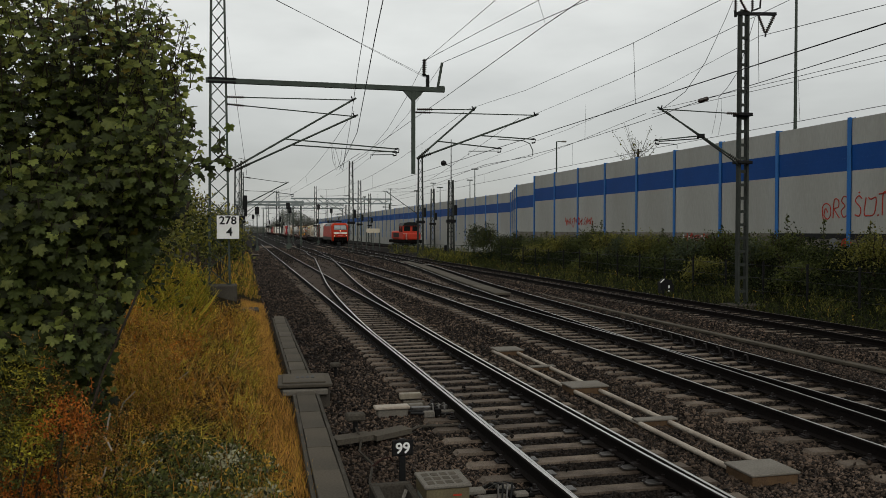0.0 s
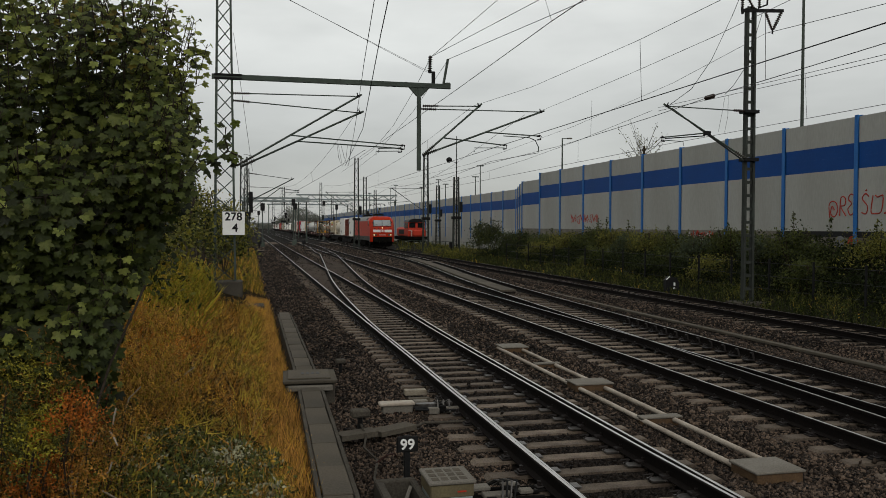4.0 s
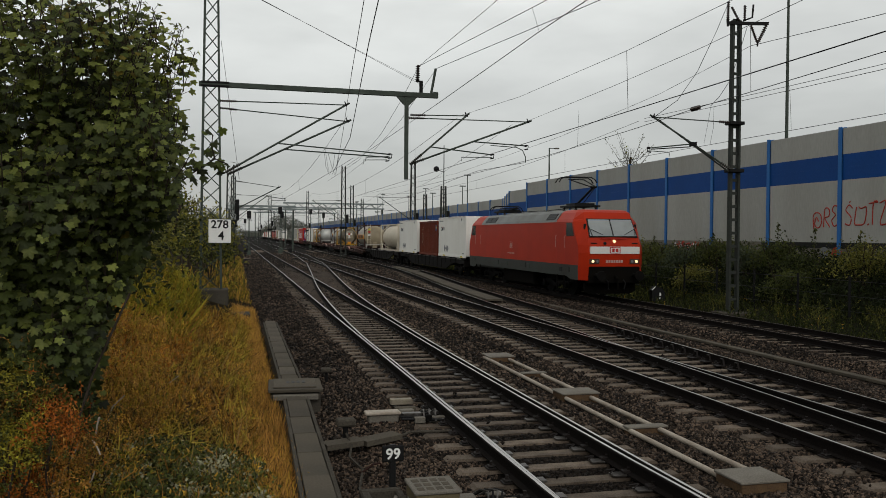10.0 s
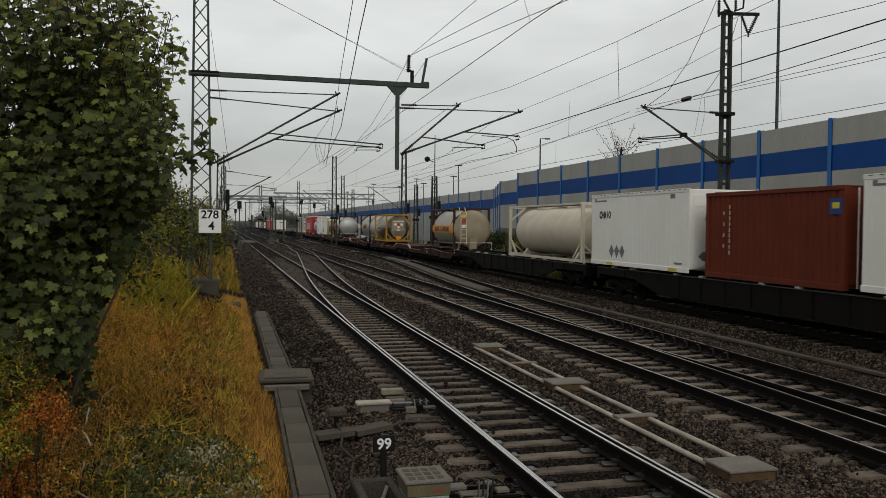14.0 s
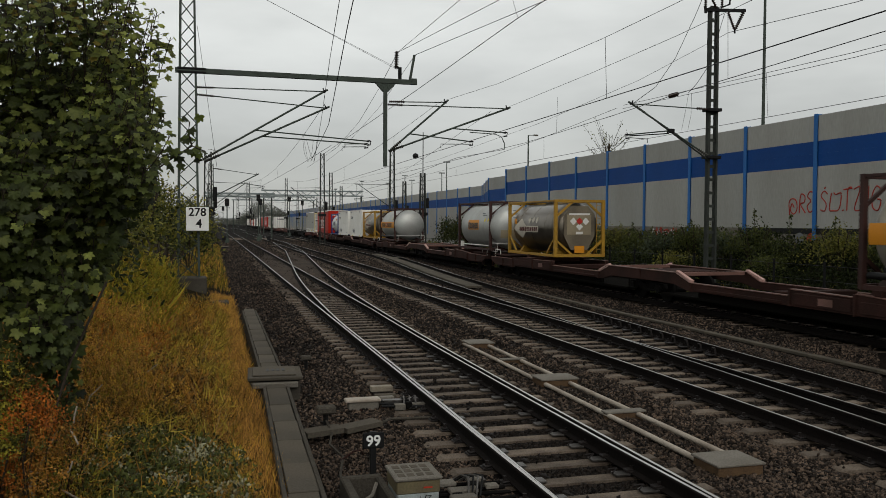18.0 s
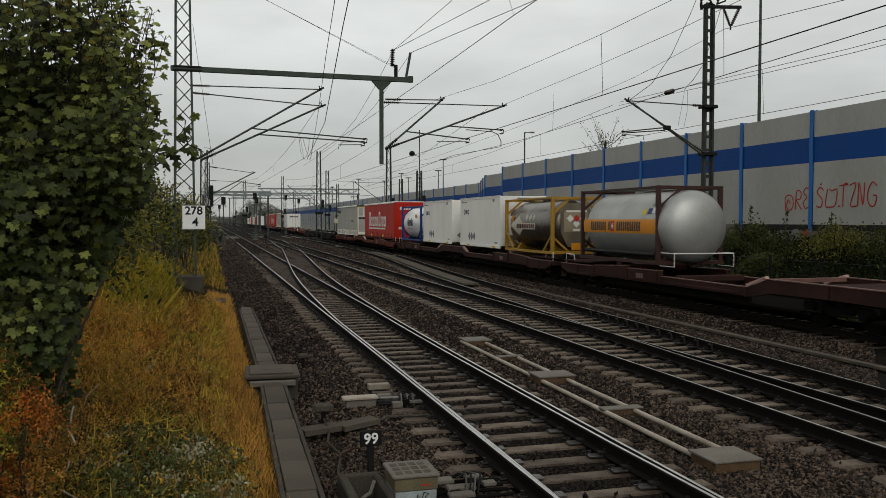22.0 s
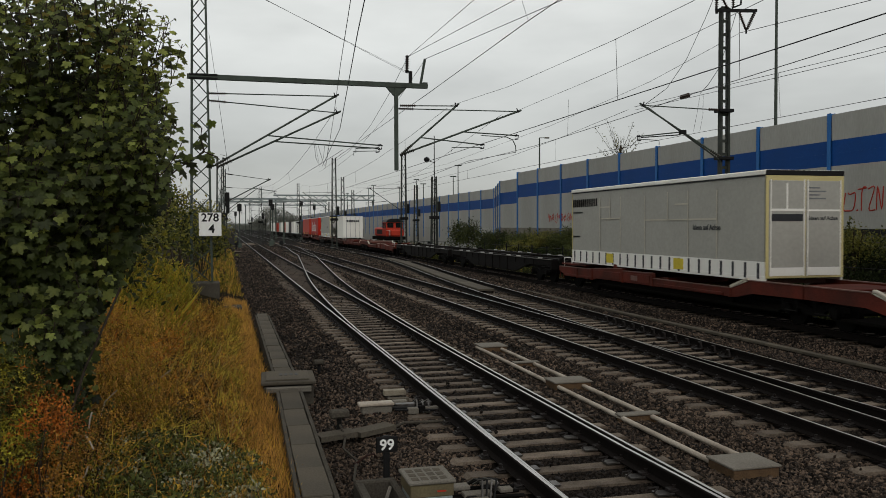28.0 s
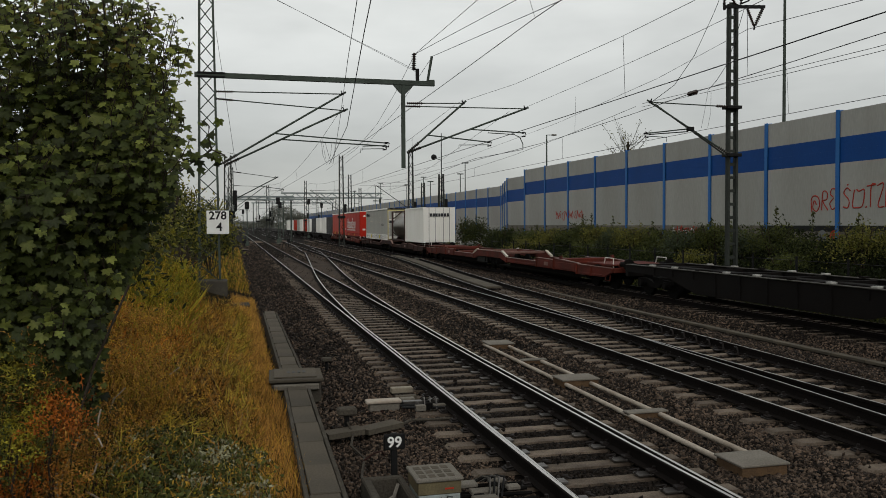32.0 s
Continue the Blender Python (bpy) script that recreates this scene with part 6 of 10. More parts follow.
def curtain_trailer(length, mat, label, high=3.02, deck=1.2, frame="swap_white", style="red"):
    """A curtain-sided semi-trailer body with a strapped lower edge."""
    c = thing("trailer_body", label, "trailer", "loads of the train")
    h, w, z0, z1 = length / 2, 1.275, deck, deck + high
    part("body", Shape().box(-w + 0.03, w - 0.03, -h + 0.04, h - 0.04, z0 + 0.05, z1 - 0.06, 0.02), mat, c)
    for e in (-1, 1):
        # the curtain billows a little between its posts
        n, s = 40, Shape()
        for z, k in ((z0 + 0.30, 0.0), (z0 + 1.0, 1.0), ((z0 + z1) / 2, 1.2), (z1 - 0.5, 0.8), (z1 - 0.12, 0.0)):
            for i in range(n + 1):
                y = -h + 0.05 + (length - 0.1) * i / n
                s.v.append((e * (w - 0.012 + 0.012 * k * math.sin(i * math.pi * 4 / n * 2.5)), y, z))
        for j in range(4):
            for i in range(n):
                a = j * (n + 1) + i
                s.f.append((a, a + 1, a + n + 2, a + n + 1))
        s.m = [0] * len(s.f)
        part("curtain", s, mat, c, smooth=True)
        part("roof_rail", Shape().box(e * w - 0.05, e * w + 0.02, -h, h, z1 - 0.12, z1, 0.012), frame, c)
        part("curtain_hem", Shape().box(min(e * (w - 0.03), e * (w + 0.004)), max(e * (w - 0.03), e * (w + 0.004)), -h + 0.02, h - 0.02, z0 + 0.06, z0 + 0.46), "swap_white" if style == "grey" else mat, c)
        part("side_rail", Shape().box(e * (w - 0.02) - 0.03, e * (w - 0.02) + 0.03, -h, h, z0 - 0.08, z0 + 0.06, 0.01), frame if style == "grey" else "red_wagon", c)
        m = 22
        for i in range(m):
            y = -h + 0.3 + (length - 0.6) * i / (m - 1)
            part("strap", Shape().box(min(e * w, e * (w + 0.016)), max(e * w, e * (w + 0.016)), y - 0.05, y + 0.05, z0 - 0.02, z0 + 0.42), "mark_dark" if style == "grey" else "red_wagon", c)
        tag = 0.21 if style == "red" else 0.30
        for y in (-2.1, 3.0):
            part("yellow_tag", Shape().box(min(e * w, e * (w + 0.02)), max(e * w, e * (w + 0.02)), y - tag, y + tag, z0 + 0.04, z0 + (0.27 if style == "red" else 0.40)), "yellow_tag", c)
        x = e * (w + 0.006)
        if style == "red":
            for k, (y, wd, hh) in enumerate(((4.4, 0.62, 1.2), (3.6, 0.46, 0.8), (2.95, 0.5, 0.8), (2.28, 0.46, 0.8), (1.62, 0.5, 0.8), (0.75, 0.55, 1.2), (0.02, 0.3, 0.8), (-0.5, 0.46, 0.8), (-1.15, 0.55, 0.8))):
                b0, y, wd, hh = z0 + 0.95, 4.4 + (y - 4.4) * 1.25, wd * 1.25, hh * 1.08
                part("logo_block", Shape().prism([(y, b0), (y - wd, b0), (y - wd - 0.14, b0 + hh), (y - 0.14, b0 + hh)], 0, min(x, x + e * .006), max(x, x + e * .006)), "pale_band", c)
                part("logo_gap", Shape().prism([(y - wd * 0.36, b0 + 0.2), (y - wd * 0.70, b0 + 0.2), (y - wd * 0.70 - 0.07, b0 + hh - 0.22), (y - wd * 0.36 - 0.07, b0 + hh - 0.22)], 0, min(x, x + e * .009), max(x, x + e * .009)), mat, c)
            part("logo_line", Shape().box(min(x, x + e * .006), max(x, x + e * .006), -3.1, 4.5, z0 + 0.70, z0 + 0.83), "pale_band", c)
        elif style == "grey":
            if e < 0:
                lettering("slogan", "Ideen auf Achse", 0.24, "mark_dark", c, pose(x - 0.004, -3.75, z1 - 1.60, 0, 0, -90))
            for y0, y1, a, b in ((3.95, 3.90, z0 + 0.46, z1 - 0.42), (3.90, 2.1, z1 - 1.28, z1 - 1.23), (2.15, 2.10, z0 + 0.46, z1 - 0.42), (3.05, 3.0, z1 - 1.25, z1 - 0.42), (3.90, 3.05, z1 - 0.82, z1 - 0.77),
                                  (0.25, 0.20, z0 + 0.46, z1 - 0.45), (0.20, -4.35, z1 - 1.36, z1 - 1.31), (-1.35, -1.40, z1 - 1.33, z1 - 0.40), (-2.65, -2.70, z0 + 0.46, z1 - 0.40), (-1.85, -2.65, z1 - 0.85, z1 - 0.80), (-4.30, -4.35, z0 + 0.46, z1 - 0.45)):
                part("line_mark", Shape().box(min(x, x + e * .004), max(x, x + e * .004), y1, y0, a, b), "pale_tan", c)
            bars(c, "mark_dark", e * w, [(6.60 - k * 0.205, 6.455 - k * 0.205, z1 - 0.74, z1 - 0.42) for k in range(12)])
            part("rail_fringe", Shape().box(min(e * w, e * (w + 0.012)), max(e * w, e * (w + 0.012)), -h + 0.02, h - 0.02, z1 - 0.16, z1 - 0.125), "mark_dark", c)
            bars(c, "mark_grey", e * w, [(6.6, 5.6, z1 - 1.0, z1 - 0.95), (6.6, 5.9, z0 + 1.0, z0 + 1.06)])
    part("roof_sheet", Shape().box(-w, w, -h, h, z1 - 0.06, z1 + 0.02, 0.02), "swap_white" if style != "red" else "pale_band", c)
    for f in (-1, 1):
        y = f * h
        if style == "grey":
            part("door_frame", Shape().box(-w, w, min(y, y + f * 0.03), max(y, y + f * 0.03), z0, z1 - 0.14, 0.01), "door_yellow", c, "pale yellow door frame")
            for x in (-0.6, 0.6):
                d = part("door_leaf", Shape().box(x - 0.585, x + 0.585, min(y, y + f * 0.05), max(y, y + f * 0.05), z0 + 0.07, z1 - 0.28, 0.01), "grey_curtain", c)
                for g in (-0.54, 0.54):
                    part("lock_bar", Shape().rod((x + g, y + f * 0.06, z0 + 0.06), (x + g, y + f * 0.06, z1 - 0.25), 0.018, 6), "swap_white", d)
                part("line_mark", Shape().box(x - 0.56, x + 0.56, min(y + f * .05, y + f * .056), max(y + f * .05, y + f * .056), z0 + 1.88, z0 + 1.93), "swap_white", d)
                part("line_mark", Shape().box(x - 0.56, x + 0.56, min(y + f * .05, y + f * .056), max(y + f * .05, y + f * .056), z0 + 0.07, z0 + 0.30), "swap_white", d)
            part("line_mark", Shape().box(-1.16, -0.02, min(y + f * .05, y + f * .057), max(y + f * .05, y + f * .057), z1 - 1.12, z1 - 1.07), "swap_white", c)
            part("line_mark", Shape().box(-0.64, -0.59, min(y + f * .05, y + f * .057), max(y + f * .05, y + f * .057), z1 - 1.07, z1 - 0.35), "swap_white", c)
            part("lettering_bar", Shape().box(-1.12, -0.1, min(y + f * .05, y + f * .058), max(y + f * .05, y + f * .058), z1 - 1.42, z1 - 1.22), "mark_dark", c)
            if f < 0:
                lettering("slogan", "Ideen auf Achse", 0.15, "mark_dark", c, pose(0.57, y - 0.055, z1 - 1.34))
            for k in range(4):
                part("lettering_bar", Shape().box(0.06, 0.45 + 0.2 * (k % 2), min(y + f * .05, y + f * .058), max(y + f * .05, y + f * .058), z1 - 0.5 - k * 0.1, z1 - 0.46 - k * 0.1), "mark_grey", c)
            part("roof_edge", Shape().box(-w, w, min(y, y + f * 0.04), max(y, y + f * 0.04), z1 - 0.13, z1 + 0.01, 0.01), "black_paint", c, "black upper edge over the doors")
        else:
            part("front_wall", Shape().box(-w + 0.02, w - 0.02, min(y - f * .03, y + f * 0.02), max(y - f * .03, y + f * 0.02), z0, z1 - 0.05, 0.02), mat, c)
            for k in range(5):
                part("logo_shape", Shape().prism([(-0.80 + k * 0.24, z1 - 0.66), (-0.62 + k * 0.24, z1 - 0.66), (-0.57 + k * 0.24, z1 - 0.44), (-0.75 + k * 0.24, z1 - 0.44)], 1, min(y + f * .02, y + f * .026), max(y + f * .02, y + f * .026)), "pale_band", c)
            part("lettering_bar", Shape().box(-0.9, -0.55, min(y + f * .02, y + f * .026), max(y + f * .02, y + f * .026), z0 + 0.75, z0 + 0.95), "pale_band", c)
    return c


def blue_tank(frame):
    c = tank_container(frame, "tank_pale", "white tank in a blue frame with dark blue lettering bars", overhang=0.45, ladder=False)
    zc, r = DECK + 1.335, 1.17
    for k in range(5):
        part("lettering_bar", _band(r + 0.012, 0.9 - k * 0.34, 1.16 - k * 0.34, zc + (0.05 if k in (0, 3) else 0.0), 0.29 if k in (0, 3) else 0.22), "navy", c, smooth=True)
    for k in range(8):
        part("lettering_bar", _band(r + 0.012, 0.95 - k * 0.2, 1.06 - k * 0.2, zc - 0.42, 0.04), "mark_grey", c, smooth=True)
    part("painted_label", _band(r + 0.012, -1.9, -1.3, zc + 0.5, 0.12), "orange_band", c, smooth=True)
    return c


def span(ob, u0, u1):
    return on_train(ob, (u0 + u1) / 2)


def build_train():
    span(flat_wagon(22.65), 41.29, 63.95)
    span(swap_body(), 41.49, 48.94)
    brown = span(box_container(6.06, 2.62, "brown_box", "red-brown steel shipping container", end="pale"), 49.57, 55.67)
    for e in (-1,):
        part("label_plate", Shape().box(-1.236, -1.222, -2.95, -2.5, DECK + 1.9, DECK + 2.3), "blue_frame", brown)
        part("label_mark", Shape().box(-1.238, -1.232, -2.85, -2.6, DECK + 2.05, DECK + 2.2), "yellow_tag", brown)
        for k in range(9):
            part("code_bar", Shape().box(-1.232, -1.222, 1.75, 1.79, DECK + 0.75 + k * 0.17, DECK + 0.87 + k * 0.17), "cream", brown)
        for k in range(4):
            part("code_bar", Shape().box(-1.232, -1.222, 2.05, 2.09, DECK + 0.95 + k * 0.33, DECK + 1.05 + k * 0.33), "cream", brown)
    span(swap_body(), 56.56, 64.01)
    span(flat_wagon(20.83, label="dark rusty container wagon, rear half empty"), 64.05, 84.88)
    span(tank_container("cream", "cream", "cream tank container in a cream frame", 9.4, 2.59, radius=1.12, overhang=0, ladder=False), 65.11, 74.51)
    span(pocket_wagon(33.78), 84.98, 118.56)
    span(tank_container("brown_frame", "tank_white", "dirty white tank container with an orange band", band="orange_band", radius=1.25, high=2.72), 85.52, 91.57)
    span(tank_container("yellow_frame", "tank_dark", "dull metal tank in a yellow frame with hazard plates", end_plate=True, ladder=False, radius=1.14, overhang=0.06), 109.72, 115.77)
    span(pocket_wagon(33.37), 118.56, 151.93)
    span(tank_container("brown_frame", "tank_silver", "silver tank container with a small orange label", band="small", radius=1.25, high=2.72, ladder=False), 118.59, 124.65)
    span(tank_container("brown_frame", "tank_silver", "silver tank container with an orange band", band="orange_band", radius=1.25, high=2.72, ladder=False), 143.57, 149.47)
    span(pocket_wagon(32.56), 151.93, 184.29)
    span(tank_container("yellow_frame", "tank_dark", "dull metal tank in a yellow frame with hazard plates", end_plate=True, ladder=False, radius=1.14, overhang=0.06), 152.67, 158.67)
    span(swap_body(7.15), 159.30, 166.45)
    span(swap_body(7.15), 168.30, 175.45)
    span(blue_tank("blue_frame"), 176.59, 182.64)
    span(pocket_wagon(33.98, "red_wagon", "red articulated pocket wagon with two trailers"), 184.29, 218.27)
    span(curtain_trailer(13.3, "red_curtain", "red curtain-sided trailer with white lettering shapes"), 185.18, 198.48)
    span(curtain_trailer(13.4, "grey_curtain", "grey curtain-sided trailer with pale line pattern", style="grey", frame="swap_white"), 202.98, 216.38)
    span(flat_wagon(18.61, label="empty black container flat wagon"), 218.27, 236.88)
    span(flat_wagon(18.61, label="empty black container flat wagon"), 236.88, 255.49)
    span(pocket_wagon(33.78, "red_wagon"), 255.49, 289.27)
    span(pocket_wagon(33.78, "rust"), 289.27, 323.04)
    span(box_container(7.2, 2.85, "swap_white", "white freight container with dark lettering bars", end="dark", wide=1.275), 289.91, 297.11)
    span(tank_container("brown_frame", "tank_dark", "dark tank container in a brown frame", radius=1.25, high=2.72, ladder=False), 297.59, 303.59)
    span(curtain_trailer(13.4, "grey_curtain", "plain grey curtain-sided trailer body", style="grey"), 305.72, 319.12)
    span(pocket_wagon(33.78, "red_wagon"), 323.04, 356.82)
    span(curtain_trailer(13.5, "red_curtain", "red curtain-sided trailer with white lettering shapes"), 324.33, 337.83)
    span(curtain_trailer(13.5, "orange_red", "plain orange-red curtain-sided trailer", style="plain"), 341.52, 355.02)
    u = 356.82
    for k, (a, b) in enumerate((("dark", "white"), ("white", "dark"), ("white", "red"), ("white", "grey"), ("red", "white"), ("white", "white"))):
        span(flat_wagon(20.22), u, u + 20.22)
        for j, what in enumerate((a, b)):
            mat = {"white": "swap_white", "dark": "tarp_dark", "red": "loco_red", "grey": "grey_curtain"}[what]
            span(box_container(7.4, 2.7, mat, {"white": "white", "dark": "dark", "red": "red", "grey": "grey"}[what] + " freight container far down the train", wide=1.25), u + 1.2 + j * 9.2, u + 8.6 + j * 9.2)
        u += 20.22


build_train()


# ---- wires of the overhead line ----
def build_wires():
    def run(name, label, pts, r):
        tagged(part(name, Shape().line(pts, r, 4), "wire"), label, "overhead wire")
    spans = ((31, 93), (93, 150), (150, 212), (212, 280))
    for x, low, high, zag in ((ONE, 5.45, 7.0, 0.35), (TWO, 5.33, 7.12, 0.0), (FOUR, 5.80, 7.3, 0.0)):
        pts, top = [], []
        for a, b in spans:
            for k in range(0, 8):
                f = k / 8
                y = a + (b - a) * f
                side = zag * math.cos(math.pi * (y - 31) / 62)
                pts.append((x + side, y, low))
                top.append((x + 0.4 * side, y, high - 1.0 * (1 - (2 * f - 1) ** 2)))
        run("contact_wire", "dark copper contact wire above the track", pts, 0.010)
        run("catenary_wire", "dark sagging carrier wire of the overhead line", top, 0.009)
        drops = Shape()
        for (p, q) in list(zip(pts, top))[1::2][:16]:
            if q[2] - p[2] > 0.2:
                drops.rod(p, q, 0.006, 3)
        tagged(part("dropper_wires", drops, "wire"), "thin dropper wires between carrier and contact wire", "overhead wire", kind="stuff")
    # the spans over the camera
    run("catenary_wire", "dark sagging carrier wire of the overhead line", [(TWO, 30.8, 7.16), (TWO, 23.8, 6.78), (TWO, 16.9, 6.66), (TWO, 10, 6.7), (TWO, 0, 6.9)], 0.006)
    run("contact_wire", "dark copper contact wire above the track", [(TWO, 31, 5.33), (TWO, 0, 5.33)], 0.010)
    run("catenary_wire", "dark carrier wire above the joining track", [(11.1, 31.0, 7.12), (10.6, 22.4, 6.97), (10.15, 17.0, 6.87), (9.9, 13.7, 6.88), (9.2, 2, 7.0)], 0.0065)
    run("contact_wire", "dark copper contact wire above the joining track", [(11.05, 31.1, 5.50)] + [(three(y), y, 5.6) for y in range(37, 94, 4)], 0.010)
    run("catenary_wire", "dark carrier wire of the goods track", [(13.2, 62, 6.2), (13.76, 48.0, 6.309), (14.48, 38.0, 6.468), (14.465, 34.0, 6.536), (14.364, 28.5, 6.625), (14.242, 24.0, 6.735), (14.195, 21.0, 6.759), (14.022, 16.0, 6.783), (13.7, 6, 6.83)], 0.011)
    run("catenary_wire", "dark wire above the joining track", [(three(y), y, 6.95 - 0.9 * (1 - ((y - 62) / 31) ** 2)) for y in range(31, 94, 4)], 0.009)
    for e, r in ((0.0, 0.0078), (0.13, 0.0078)):
        run("catenary_wire", "thin carrier wire of the goods track", [(FOUR, 30.5, 7.34 - e), (FOUR, 21.6, 7.10 - e), (FOUR, 18, 7.02 - e), (FOUR, 5, 6.95 - e)], r)
    run("contact_wire", "thin contact wire of the goods track", [(FOUR, 31, 5.84), (FOUR, 17.9, 5.76), (FOUR, 3, 5.74)], 0.008)
    for x, y, top, low in ((TWO, 16.75, 6.66, 5.33), (FOUR, 21.5, 7.1, 5.8)):
        run("dropper_wire", "thin dropper wire between carrier and contact wire", [(x, y, top), (x, y - 0.1, low)], 0.006)
    # feeders over the cross arm, and those that pass under it
    run("feeder_wire", "dark feeder wire on the cross arm", [(6.68, 30.8, 8.96), (6.90, 22.6, 9.03), (7.1, 10, 9.2)], 0.011)
    run("feeder_wire", "dark feeder wire on the cross arm", [(6.68, 30.8, 8.96), (7.85, 21.8, 8.86), (9.4, 10, 8.8)], 0.011)
    run("feeder_wire", "dark feeder wire on the cross arm", [(7.36, 30.8, 8.91), (8.98, 21.1, 8.75), (10.8, 10, 8.6)], 0.011)
    run("feeder_wire", "dark feeder wire hung below the cross arm", [(7.4, 60, 7.3), (7.4, 40.1, 7.49), (7.4, 30.8, 7.58), (7.4, 20.0, 7.75), (7.4, 8, 7.75)], 0.013)
    run("feeder_wire", "dark feeder wire running on from the cross arm", [(6.68, 30.8, 8.96), (6.85, 35.2, 8.33), (6.9, 40.5, 7.52), (6.9, 48, 6.9), (6.7, 62, 6.6)], 0.010)
    run("feeder_wire", "dark feeder wire running on from the cross arm", [(7.36, 30.8, 8.91), (7.4, 38, 7.9), (7.5, 50, 7.0), (7.6, 62, 6.7)], 0.009)
    # wires that rise to the left over the camera
    run("carrier_wire", "dark wire rising over the camera", [(4.271, 38.0, 5.348), (4.137, 31.0, 6.214), (3.11, 20.0, 7.245), (2.89, 17.5, 7.442), (1.9, 6.5, 8.3)], 0.012)
    run("carrier_wire", "thin wire rising over the camera", [(4.425, 38.0, 5.35), (3.886, 31.0, 6.52), (2.97, 22.0, 6.901), (2.369, 16.0, 7.01), (1.2, 4.5, 7.2)], 0.008)
    for x, z in ((0.0, 0.0), (0.09, -0.10)):
        run("guy_wire", "thin pale wire running to the cross arm", [(6.69 + x, 30.8, 8.373 + z), (0.70 + x, 20.0, 8.000 + 0.3 * z), (-6.0 + x, 8.0, 7.6 + 0.3 * z)], 0.006)
    for a, b in (((7.86, 21.7, 8.86), (7.4, 19.9, 7.75)), ((14.511, 34.0, 8.103), (14.465, 34.0, 6.536)), ((9.98, 14.8, 6.875), (14.195, 21.0, 6.759))):
        run("dropper_wire", "thin dropper wire between two overhead wires", [a, b], 0.006)
    run("feeder_wire", "dark feeder wire on the rung mast", [(18.85, 27.9, 9.86), (19.0, 21.5, 9.42), (19.2, 10, 9.2)], 0.011)
    run("feeder_wire", "dark feeder wire on the rung mast", [(18.85, 27.9, 9.86), (18.9, 34.9, 9.2), (18.9, 47, 8.6), (18.6, 70, 8.0), (18.4, 128, 8.6)], 0.009)
    run("jumper_wire", "curved jumper wire on the rung mast", [(17.95, 27.8, 11.7), (17.35, 27.8, 10.35), (16.55, 27.8, 8.75), (15.75, 27.8, 7.65), (14.80, 27.8, 6.98)], 0.011)
    run("jumper_wire", "curved jumper wire on the rung mast", [(18.6, 27.8, 10.52), (18.26, 27.8, 9.46), (17.92, 27.8, 8.5), (17.46, 27.8, 7.85), (17.11, 27.8, 7.50)], 0.011)
    for e in (0.0, 0.26):
        run("jumper_wire", "hanging loop of jumper wire", [(17.12 + e * 0.5, 27.8, 7.46), (16.98 + e, 27.8, 6.7), (16.85 + e, 27.8, 6.1)], 0.006)
    # loops between the wires by the first cantilever
    for x, d in ((3.15, 0.0), (3.28, 0.08)):
        run("jumper_wire", "hanging loop of jumper wire by the cantilever", [(x, 30.6, 5.59), (x + 0.05 + d, 30.6, 5.12), (x + 0.18 + d, 30.6, 4.78), (x + 0.33, 30.6, 5.12), (x + 0.38, 30.6, 5.60)], 0.006)
    cut = thing("section_insulator", "dark ribbed section insulator in the contact wire", "insulator", at=pose(14.242, 24.0, 6.735))
    insulator(cut, (0, 0.25, 0), (0, -0.25, 0.0), 0.075)


build_wires()


# ---- cable trough, boxes and point machine beside track one ----
M["pale_bar"] = surface("pale_bar", (0.30, 0.265, 0.20), 0.6, second=(0.13, 0.11, 0.085), scale=5, spread=0.9, fine=50, grain=0.2, bump=0.15)
M["olive_paint"] = surface("olive_paint", (0.150, 0.125, 0.070), 0.6, second=(0.08, 0.065, 0.04), scale=4, spread=0.8, fine=50, grain=0.15, bump=0.1)
M["pipe_grey"] = surface("pipe_grey", (0.42, 0.375, 0.31), 0.6, second=(0.15, 0.11, 0.08), scale=1.5, spread=0.8, fine=40, grain=0.15, bump=0.1)


